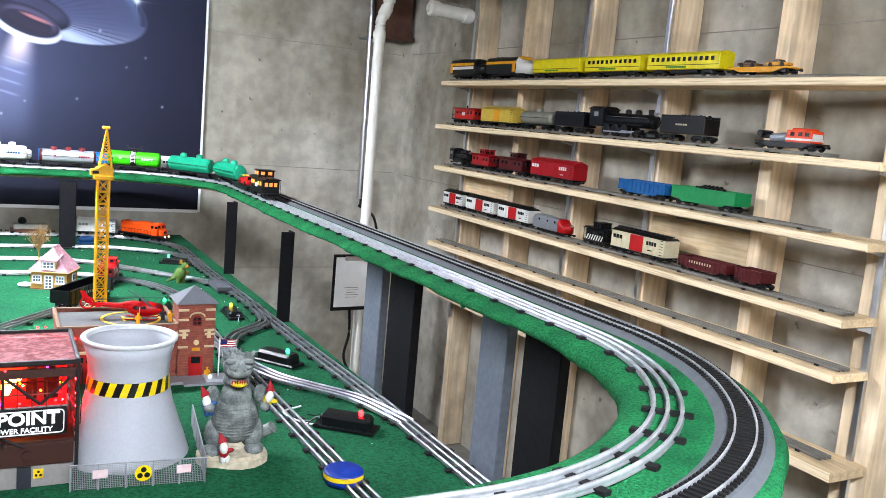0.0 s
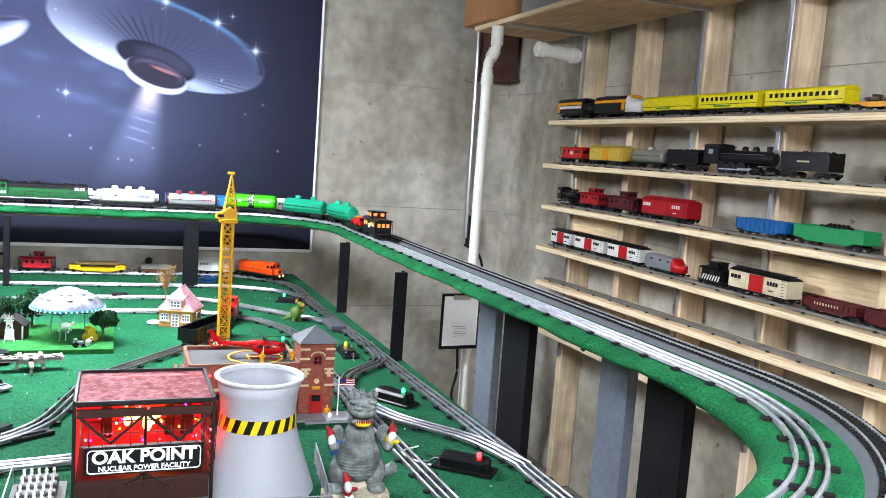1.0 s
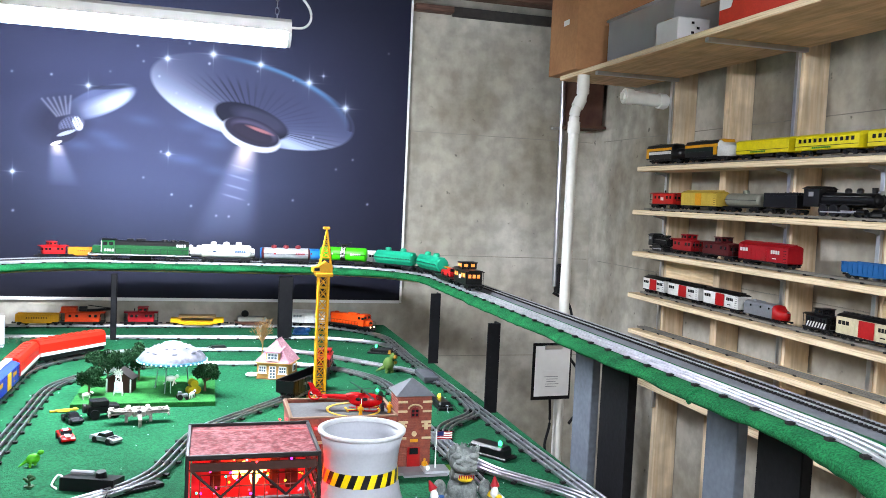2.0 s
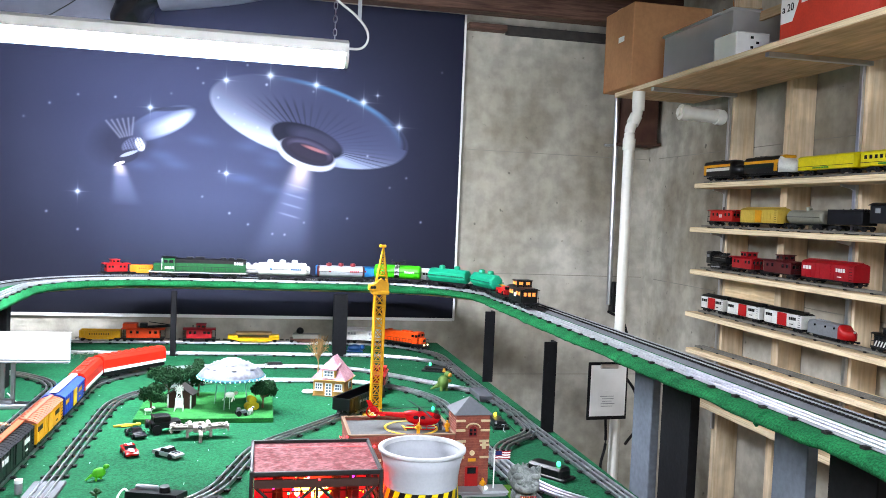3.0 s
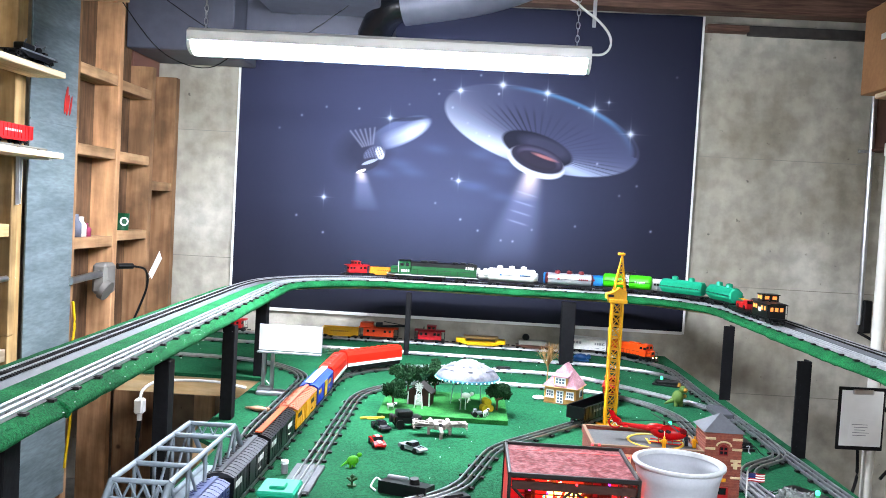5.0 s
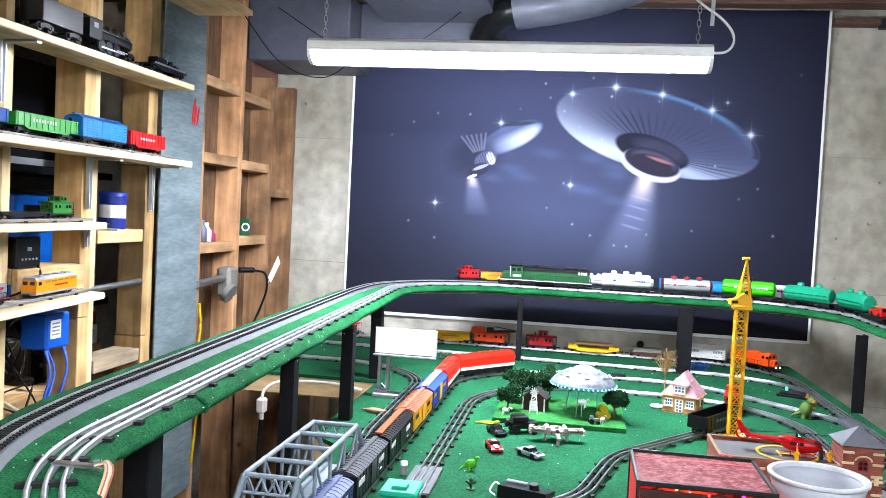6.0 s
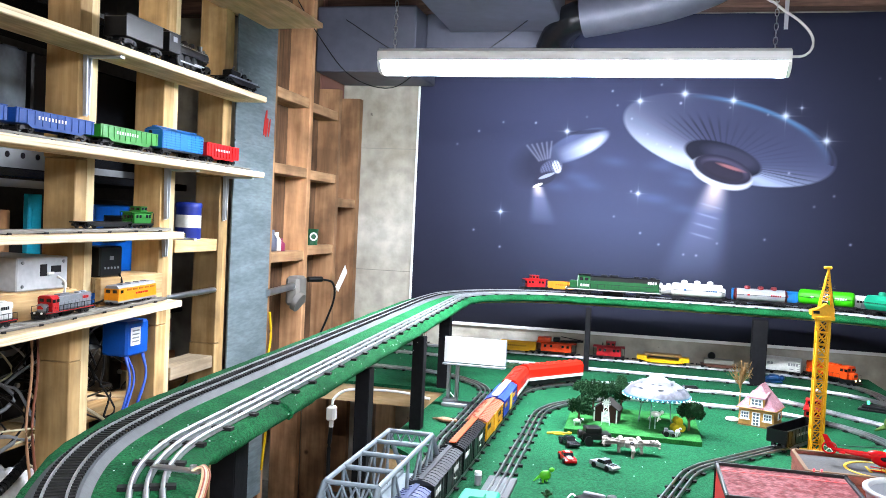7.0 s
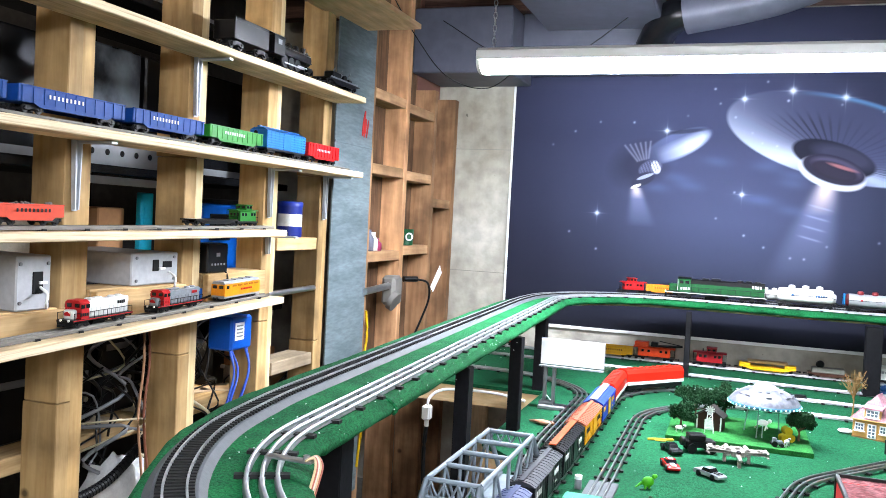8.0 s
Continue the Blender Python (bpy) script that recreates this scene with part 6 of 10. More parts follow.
tender("black toy tender with a pale inscription", L, m, 1.12, G, None, CREAM)
m, L = on_right("b", 0.715, 0.525)
f = flatcar("orange toy crane car on a grey flatcar", L, m, DBLACK, 1.0, G)
part("cab", Shape().box((0.035, 0, 0.032), (0.07, 0.044, 0.030), 0.002), ORANGE, f, "orange cab")
for x in (0.018, 0.040, 0.058):
    for y in (-1, 1):
        part("window", Shape().box((x, y * 0.0222, 0.038), (0.011, 0.001, 0.009)), SHADOWMETAL, f)
part("stripe", Shape().box((0.035, 0, 0.026), (0.0705, 0.0446, 0.005)), IVORY, f, "pale stripe")
part("cab_roof", Shape().box((0.035, 0, 0.048), (0.045, 0.040, 0.008), 0.002), ORANGE, f)
part("mark", Shape().box((0.07, 0, 0.034), (0.001, 0.034, 0.012)), IVORY, f)
part("boiler", Shape().cyl((-0.01, 0, 0.030), (-0.055, 0, 0.026), 0.012, n=12), SILVER, f)
part("boom", Shape().box((-0.065, 0, 0.030), (0.04, 0.020, 0.010), 0.002).cyl((-0.08, -0.02, 0.036), (-0.08, 0.02, 0.036), 0.008, n=10), DBLACK, f)
m, L = on_right("c", 2.28, 2.125)
steam_engine("small black toy steam locomotive on a shelf", L, m, 1.0, G)
m, L = on_right("c", 2.11, 1.925)
caboose("red toy caboose with cupola on a shelf", L, m, DRED, 0.95, G)
m, L = on_right("c", 1.91, 1.69)
caboose("maroon toy caboose with cupola on a shelf", L, m, MAROON, 0.98, G)
m, L = on_right("c", 1.675, 1.405)
boxcar("red toy boxcar on a shelf", L, m, paint(180, 26, 42), 1.0, None, G, None, None, IVORY)
m, L = on_right("c", 1.20, 0.985)
gondola("blue toy gondola on a shelf", L, m, BLUE, 1.0, G)
m, L = on_right("c", 0.975, 0.73)
gondola("green toy gondola with black cargo on a shelf", L, m, paint(30, 156, 96), 1.05, G, "junk", None, 0.032, False)
for y0, y1 in ((2.295, 2.115), (2.105, 1.875), (1.865, 1.64)):
    m, L = on_right("d", y0, y1)
    boxcar("white toy boxcar with a red centre panel", L, m, IVORY, 0.92, DBLACK, G, RED, RED, BLACK)
m, L = on_right("d", 1.63, 1.42)
cab_diesel("silver toy diesel with a red nose on a shelf", L, pose(1.392, 1.525, SHELF_R["d"] + 0.0101, 0, 0, -90), SILVER, 0.9, G, None, None, RED)
m, L = on_right("d", 1.345, 1.215)
r = caboose("black and white striped toy caboose on a shelf", L, m, DBLACK, 0.9, G, DBLACK, None, True)
for k in range(7):
    x = -L * 0.34 + k * L * 0.10
    for y in (-1, 1):
        part("stripe", Shape().prism([(x, 0.0175), (x + 0.005, 0.0175), (x + 0.013, 0.034), (x + 0.008, 0.034)], y * 0.0236, y * 0.0240, "y"), IVORY, r, "white slanted stripe")
m, L = on_right("d", 1.205, 0.955)
boxcar("cream toy boxcar with a red centre panel", L, m, CREAM, 1.0, DBLACK, G, RED, RED, BLACK)
m, L = on_right("d", 0.92, 0.73)
gondola("maroon toy gondola on a shelf", L, m, MAROON, 0.92, G, None, CREAM, 0.026)
m, L = on_right("d", 0.72, 0.62)
gondola("short maroon toy hopper on a shelf", L, m, MAROON, 0.92, G, None, None, 0.030)

# left wall, from the top shelf down
m, L = on_left("a", 1.10, 1.285)
tender("large black toy tender on a shelf", L, m, 1.3, G)
m, L = on_left("a", 1.285, 1.555)
steam_engine("large black toy steam locomotive on a shelf", L, m, 1.25, G)
m, L = on_left("a", 1.63, 1.87)
f = flatcar("black toy locomotive chassis without its shell", L, m, DBLACK, 1.15, G)
part("motor", Shape().box((-0.030, 0, 0.036), (0.062, 0.034, 0.026), 0.003).cyl((0.028, -0.017, 0.034), (0.028, 0.017, 0.034), 0.014, n=14).box((0.072, 0, 0.032), (0.022, 0.030, 0.016), 0.002), DBLACK, f)
part("armature", Shape().cyl((-0.004, 0, 0.042), (0.022, 0, 0.042), 0.011, n=12).box((0.05, 0.004, 0.040), (0.012, 0.020, 0.010), 0.001), SILVER, f, "bare silver metal")
part("side_rail", Shape().box((0.0, -0.029, 0.024), (L * 0.84, 0.003, 0.006), 0.0008), SILVER, f, "bare silver metal")
for x in (-0.055, 0.0, 0.055):
    part("terminal", Shape().tube(smooth_line([(x, -0.012, 0.046), (x + 0.008, -0.016, 0.060), (x + 0.022, -0.006, 0.052)]), 0.0016, 5), SILVER, f)
m, L = on_left("b", 0.14, 0.43)
gondola("dark blue toy gondola on a shelf", L, m, NAVY, 1.05, G, None, IVORY)
for y0, y1 in ((0.435, 0.735), (0.74, 1.013)):
    m, L = on_left("b", y0, y1)
    gondola("dark blue toy gondola with pale lettering on a shelf", L, m, NAVY, 1.05, G, None, IVORY)
m, L = on_left("b", 1.018, 1.28)
gondola("green toy gondola with pale lettering on a shelf", L, m, paint(60, 160, 62), 1.05, G, None, IVORY)
m, L = on_left("b", 1.285, 1.52)
r = boxcar("blue slatted toy stock car on a shelf", L, m, paint(36, 136, 204), 1.0, paint(34, 124, 190), G)
for k in range(6):
    for y in (-1, 1):
        part("slat", Shape().box((0, y * 0.0285, 0.022 + k * 0.007), (L * 0.94, 0.0016, 0.0032)), paint(50, 150, 214), r)
m, L = on_left("b", 1.525, 1.745)
r = gondola("red toy hopper car on a shelf", L, m, paint(212, 34, 38), 1.0, G, None, IVORY, 0.040)
m, L = on_left("c", 0.405, 0.575)
gondola("orange toy gondola heaped with grey gravel", L, m, paint(236, 92, 52), 0.95, G, "gravel", DBLACK, 0.026, False)
m, L = on_left("c", 0.20, 0.40)
gondola("orange toy gondola on a shelf", L, m, paint(224, 66, 34), 0.95, G, None, None, 0.036, False)
m, L = on_left("c", 0.985, 1.185)
flatcar("black toy flatcar on a shelf", L, m, DBLACK, 0.9, G)
m, L = on_left("c", 1.175, 1.29)
caboose("green toy caboose on a shelf", L, m, paint(44, 132, 48), 0.70, G)
m, L = on_left("d", 0.790, 0.600)
r = hood_diesel("red and white toy diesel on a shelf", L, m, IVORY, IVORY, RED, 0.78, G, RED, 2, BLACK)
m, L = on_left("d", 1.05, 0.862)
r = hood_diesel("red and silver toy diesel on a shelf", L, m, SILVER, SILVER, RED, 0.72, G, RED, 2, RED)
m, L = on_left("d", 1.31, 1.125)
box_unit("orange-yellow boxy toy diesel with a grey roof on a shelf", L, m, paint(236, 158, 20), 0.80, G, GREY, RED)

# train standing on the outer raised track, along the back
GS = "cars on the outer raised track"
rail_z = DZ + 0.0136


s_mid = lambda a, b: nearest_s(OUTER, (a + b) / 2, BACK + 0.09)


def on_outer(a, b, flip=False):
    px, py, h = along(OUTER, s_mid(a, b))
    return pose(px, py, rail_z, 0, 0, h + (180 if flip else 0)), abs(b - a) - 0.012


m, L = on_outer(-1.022, -0.90)
caboose("red toy caboose on the raised outer track", L, m, RED, 0.78, GS)
m, L = on_outer(-0.90, -0.747)
gondola("orange-yellow toy hopper on the raised outer track", L, m, paint(236, 150, 24), 0.8, GS, None, BLACK, 0.032)
m, L = on_outer(-0.747, -0.594)
boxcar("yellow toy hopper car on the raised outer track", L, m, paint(238, 186, 60), 0.72, paint(238, 190, 70), GS)
m, L = on_outer(-0.594, -0.442)
tank_car("white toy tank car with red print on the raised track", L, m, IVORY, 0.78, GS, 3, None, None, None, RED)
for a, b in ((-0.442, -0.288), (-0.288, -0.138)):
    m, L = on_outer(a, b)
    tank_car("white three-domed toy tank car on the raised track", L, m, IVORY, 0.78, GS, 3)
for a, b in ((-0.136, 0.042), (0.042, 0.222)):
    m, L = on_outer(a, b)
    boxcar("bright blue toy boxcar on the raised outer track", L, m, SKY, 0.75, paint(40, 140, 200), GS, None, None, RED)
m, L = on_outer(0.226, 0.42)
boxcar("white toy boxcar with a red centre panel on the raised track", L, m, IVORY, 0.8, None, GS, RED, RED, BLACK)
m, L = on_outer(0.43, 0.60)
cab_diesel("silver toy diesel with a red nose on the raised track", L, m @ pose(0, 0, 0, 0, 0, 180), SILVER, 0.8, GS, None, None, RED)

# long train on the inner raised track
GM = "cars of the green locomotive's train"
z_in = DZ + 0.0101
FRONT_X = -0.81
s_front = nearest_s(FINE, FRONT_X, BACK)
BN = paint(20, 100, 54)


def on_inner(gap, length):
    """Pose of a vehicle whose leading end is gap metres behind the train's front."""
    x, y, h = along(FINE, (s_front - gap - length / 2) % 99)
    return pose(x, y, z_in, 0, 0, h), length - 0.012


m, L = on_inner(0.0, 0.415)
hood_diesel("green and black toy diesel locomotive with white trim", L, m, BN, DBLACK, IVORY, 1.22, GM, None, 3, IVORY, IVORY, True)
m, L = on_inner(0.425, 0.235)
tank_car("white three-domed toy tank car behind the locomotive", L, m, IVORY, 1.08, GM, 3, None, None, None, BLUE, 0.025)
m, L = on_inner(0.67, 0.235)
tank_car("silver toy tank car with maroon ends and domes", L, m, paint(196, 198, 202, 0.3, 0.3), 1.02, GM, 3, MAROON, paint(150, 60, 66), None, RED, 0.024)
m, L = on_inner(0.915, 0.235)
tank_car("bright green toy tank car with a black band", L, m, LIME, 1.12, GM, 1, None, DBLACK, DBLACK, IVORY, 0.026)
for gap in (1.16, 1.40):
    m, L = on_inner(gap, 0.23)
    r = tank_car("teal eight-sided toy tank car on a black frame", L, m, TEAL, 1.12, GM, 2, None, None, None, None, 0.026, True)
    part("belt", Shape().box((0, 0.0285, 0.047), (L * 0.9, 0.003, 0.0022)).box((0, -0.0285, 0.047), (L * 0.9, 0.003, 0.0022)), paint(20, 120, 98), r)
m, L = on_inner(1.635, 0.225)
f = flatcar("black toy flatcar carrying a red fire engine", L, m, DBLACK, 1.05, GM)
part("fire_engine", Shape().box((0, 0, 0.032), (0.11, 0.034, 0.020), 0.002).box((-0.035, 0, 0.045), (0.036, 0.032, 0.014), 0.003), RED, f, "red fire engine body")
part("windscreen", Shape().box((-0.054, 0, 0.046), (0.002, 0.026, 0.009)), SHADOWMETAL, f)
lad = Shape()
for y in (-0.007, 0.007):
    lad.tube([(-0.02, y, 0.050), (0.055, y, 0.050)], 0.0012, 5)
for k in range(8):
    lad.tube([(-0.018 + k * 0.01, -0.007, 0.050), (-0.018 + k * 0.01, 0.007, 0.050)], 0.0008, 4)
part("ladder", lad, YEL, f, "yellow ladder")
for x in (-0.036, 0.03):
    for y in (-0.016, 0.016):
        part("wheel", lambda: Shape().cyl((0, -0.003, 0), (0, 0.003, 0), 0.008, n=12), BLACK, f, key="fwheel", m=pose(x, y, 0.026))
m, L = on_inner(1.87, 0.20)
WIN = glowing_once("caboose_window_glow", (1.0, 0.25, 0.045), 0.26)
r = caboose("black toy caboose with warmly lit windows", L, m, DBLACK, 1.12, GM, DBLACK, WIN, True, IVORY)

# ---- trains on the table ----
GT = "cars on the table"
RAIL = TZ + 0.0111


def on_table(path, x, y, length, flip=False):
    px, py, h = along(path, nearest_s(path, x, y), False)
    return pose(px, py, RAIL, 0, 0, h + (180 if flip else 0)), length - 0.012


F = T["freight"]


def on_freight(s):
    x, y, h = along(F, s, False)
    return pose(x, y, RAIL, 0, 0, h), 0.268


ROOFGREY = paint(70, 73, 80, 0.6)
m, L = on_freight(0.355)
boxcar("blue-grey toy boxcar with a ribbed roof", L, m, paint(70, 84, 132), 1.0, paint(96, 108, 150, 0.5), GT, None, None, IVORY, None, True)
m, L = on_freight(0.635)
boxcar("black toy boxcar with a grey ribbed roof", L, m, DBLACK, 1.05, ROOFGREY, GT, None, None, IVORY, None, True)
m, L = on_freight(0.915)
r = boxcar("black toy boxcar with an orange roof strip", L, m, DBLACK, 1.05, DBLACK, GT, None, None, IVORY, None, True)
part("roof_strip", Shape().box((0, 0, 0.0825), (L * 0.95, 0.016, 0.003)), paint(206, 104, 52), r, "orange roof strip")
m, L = on_freight(1.195)
boxcar("yellow toy boxcar with a tan roof", L, m, paint(238, 178, 20), 1.05, paint(176, 106, 80, 0.6), GT, None, None, BLACK, None, True)
m, L = on_freight(1.475)
r = boxcar("blue toy boxcar with a white roof strip", L, m, paint(40, 74, 190), 1.05, paint(60, 88, 180), GT, paint(230, 190, 40), None, YEL)
part("roof_strip", Shape().box((0, 0, 0.0825), (L * 0.95, 0.020, 0.003)), IVORY, r, "white roof strip")
REDORANGE = paint(222, 52, 30)


def red_unit(s, label):
    m, L = on_freight(s)
    L += 0.02
    root = rolling("diesel_locomotive", label, "locomotive", L, m, 1.1, GT, inset=0.2)
    W = 0.056
    part("body", Shape().prism([(-W / 2, 0.026), (W / 2, 0.026), (W / 2, 0.066), (W * 0.36, 0.078), (W * 0.15, 0.081), (-W * 0.15, 0.081), (-W * 0.36, 0.078), (-W / 2, 0.066)], -L * 0.485, L * 0.485, "x"), REDORANGE, root)
    for y in (-1, 1):
        part("stripe", Shape().box((0, y * (W / 2 + 0.0006), 0.0315), (L * 0.965, 0.001, 0.011)), IVORY, root, "white lower stripe")
    part("underframe", Shape().box((0, 0, 0.018), (L * 0.94, W * 0.9, 0.016), 0.002), BLACK, root)
    grill = Shape()
    for k in range(8):
        grill.box((-L * 0.35 + k * L * 0.1, 0, 0.0815), (0.012, 0.022, 0.003), 0.0006)
    part("roof_grille", grill, REDORANGE, root)
    return root


red_unit(1.765, "red toy diesel unit with a white lower stripe")
red_unit(2.065, "red toy diesel unit at the head of the freight train")

B = T["back"]


def on_back(a, b, flip=False):
    return on_table(B, (a + b) / 2, 3.085, abs(b - a), flip)


m, L = on_back(-1.66, -1.46)
caboose("red toy caboose on the far table track", L, m, RED, 0.95, GT)
m, L = on_back(-1.13, -0.945)
gondola("yellow toy ore car on the far table track", L, m, paint(228, 174, 30), 0.95, GT, None, BLACK, 0.034)
m, L = on_back(-0.935, -0.736)
r = caboose("orange toy work caboose with a black boom", L, m, ORANGE, 0.95, GT, ORANGE, None, False)
part("cabin", Shape().box((-0.055, 0, 0.068), (0.06, 0.046, 0.022), 0.002), ORANGE, r)
part("boom", Shape().tube([(0.01, 0, 0.062), (0.12, 0, 0.070)], 0.006, 6).tube([(0.02, 0, 0.085), (0.12, 0, 0.072)], 0.002, 5).box((0.0, 0, 0.07), (0.03, 0.03, 0.02), 0.002), BLACK, r, "black crane boom")
m, L = on_back(-0.70, -0.543)
caboose("crimson toy caboose on the far table track", L, m, paint(186, 24, 40), 0.98, GT)
m, L = on_back(-0.52, -0.274)
f = flatcar("yellow toy depressed flatcar with a wooden load", L, m, paint(240, 196, 20), 1.05, GT)
for x in (-0.09, 0.09):
    part("deck_end", Shape().box((x, 0, 0.026), (0.045, 0.050, 0.014), 0.001), paint(240, 196, 20), f)
part("load", Shape().box((0, 0, 0.040), (0.16, 0.040, 0.012), 0.002), paint(206, 172, 124), f, "pale wooden load")
m, L = on_back(-0.235, -0.066)
f = flatcar("brown toy flatcar with a grey load", L, m, paint(96, 64, 50), 0.98, GT)
part("load", Shape().box((0.0, 0, 0.030), (0.125, 0.040, 0.022), 0.002), paint(158, 156, 148), f, "grey load")
part("drum", Shape().ball((-0.03, 0, 0.052), 0.017, 12, 8), BLACK, f, "black round drum")
m, L = on_back(0.025, 0.196)
boxcar("white toy boxcar on the far table track", L, m, IVORY, 0.95, None, GT, None, None, GREY)
m, L = on_table(B, 0.36, 3.04, 0.245, False)
hood_diesel("orange toy switcher diesel on the far table track", L, m, paint(240, 98, 24), paint(236, 96, 24), DBLACK, 1.06, GT, paint(236, 92, 22), 1, lit=True)
m, L = on_table(T["inner_curve"], -0.050, 1.80, 0.26)
gondola("black toy gondola on the curved table track", L, m, DBLACK, 1.05, GT, None, GREY, 0.036)
m, L = on_table(T["inner_curve"], 0.09, 2.12, 0.17)
caboose("red toy caboose behind the black gondola", L, m, RED, 0.9, GT)
solid("teal_toy_roof", Shape().box((-0.785, 0.86, 0.838), (0.075, 0.085, 0.012), 0.004).box((-0.785, 0.86, 0.812), (0.06, 0.07, 0.04), 0.002).box((-0.785, 0.85, 0.846), (0.03, 0.03, 0.008), 0.002).box((-0.785, 0.86, 0.7965), (0.056, 0.09, 0.008), 0.001), paint(40, 186, 150), "teal toy railcar with a vented roof", "train car", GT)


# ---- truss bridge ----
def bridge():
    root = thing("truss_bridge", "pale grey toy steel truss bridge", "bridge")
    x0, x1, zt, zb = -1.008, -0.912, 0.922, 0.800
    y0, ya, yb, y1 = 0.48, 0.605, 0.98, 1.10
    mt = paint(150, 160, 168, 0.5)
    bar = lambda a, b, t=0.008: Shape().tube([a, b], t / 2 * 1.25, 4)
    for x in (x0, x1):
        part("top_chord", bar((x, ya, zt), (x, yb, zt), 0.010), mt, root)
        part("bottom_chord", bar((x, y0, zb), (x, y1, zb), 0.012), mt, root)
        part("end_post", bar((x, y0, zb), (x, ya, zt), 0.010), mt, root)
        part("end_post", bar((x, y1, zb), (x, yb, zt), 0.010), mt, root)
        n = 4
        for k in range(n + 1):
            y = ya + (yb - ya) * k / n
            part("upright", bar((x, y, zb), (x, y, zt), 0.006), mt, root)
            if k < n:
                y2 = ya + (yb - ya) * (k + 1) / n
                a, b = ((y, zt), (y2, zb)) if k < n / 2 else ((y, zb), (y2, zt))
                part("diagonal", bar((x, *a), (x, *b), 0.005), mt, root)
    for k in range(5):
        y = ya + (yb - ya) * k / 4
        part("cross_beam", bar((x0, y, zt), (x1, y, zt), 0.008), mt, root)
    for y, z in ((ya - 0.012, zt - 0.012), (yb + 0.012, zt - 0.012)):
        lat = Shape().tube([(x0, y, z - 0.014), (x1, y, z - 0.014)], 0.003, 4)
        for k in range(8):
            xx = x0 + (x1 - x0) * k / 8
            w = (x1 - x0) / 8
            lat.tube([(xx, y, z + (0.012 if k % 2 else -0.014)), (xx + w, y, z + (-0.014 if k % 2 else 0.012))], 0.0022, 4)
        part("portal_lattice", lat, mt, root)
    part("floor", Shape().box(((x0 + x1) / 2, (y0 + y1) / 2, zb - 0.006), (x1 - x0, y1 - y0, 0.006), 0.001), mt, root)
    for y in (y0 + 0.03, y1 - 0.03):
        part("footing", Shape().box(((x0 + x1) / 2, y, TZ + 0.006), (x1 - x0, 0.05, 0.012), 0.001), mt, root)
    return root


bridge()

# ---- billboard ----
bb = thing("toy_billboard", "blank white toy billboard on a grey post", "billboard")
part("panel", Shape().box((-1.002, 1.905, 0.962), (0.200, 0.008, 0.080), 0.001), WHITE, bb, "blank white panel")
part("frame", Shape().box((-1.002, 1.911, 0.962), (0.204, 0.006, 0.084), 0.001), GREY, bb)
part("catwalk", Shape().box((-1.002, 1.896, 0.917), (0.204, 0.022, 0.004)), GREY, bb)
for k in range(8):
    part("lamp_arm", Shape().tube([(-1.094 + 0.0263 * k, 1.905, 0.918), (-1.094 + 0.0263 * k, 1.882, 0.915)], 0.0011, 5), GREY, bb)
for x in (-1.086, -1.058):
    part("post", Shape().box((x, 1.912, 0.852), (0.011, 0.013, 0.122), 0.001), GREY, bb)
part("base", Shape().box((-1.058, 1.905, TZ + 0.006), (0.085, 0.055, 0.012), 0.002), GREY, bb)
part("base_block", Shape().box((-1.078, 1.912, TZ + 0.017), (0.046, 0.034, 0.012), 0.002), GREY, bb)

# ---- power plant model ----
LED = {k: glowing("led_" + k, c, p) for k, c, p in (("red", (1.0, 0.015, 0.02), 2.6), ("amber", (1.0, 0.25, 0.01), 1.3), ("green", (0.03, 0.8, 0.25), 1.3), ("violet", (0.35, 0.02, 1.0), 2.0), ("pink", (1.0, 0.03, 0.25), 2.0), ("yellow", (0.8, 0.65, 0.03), 0.9), ("white", (0.8, 1.0, 0.95), 0.9), ("blue", (0.15, 0.35, 1.0), 2), ("teal", (0.1, 0.9, 0.7), 2), ("strong", (1.0, 0.006, 0.012), 60))}


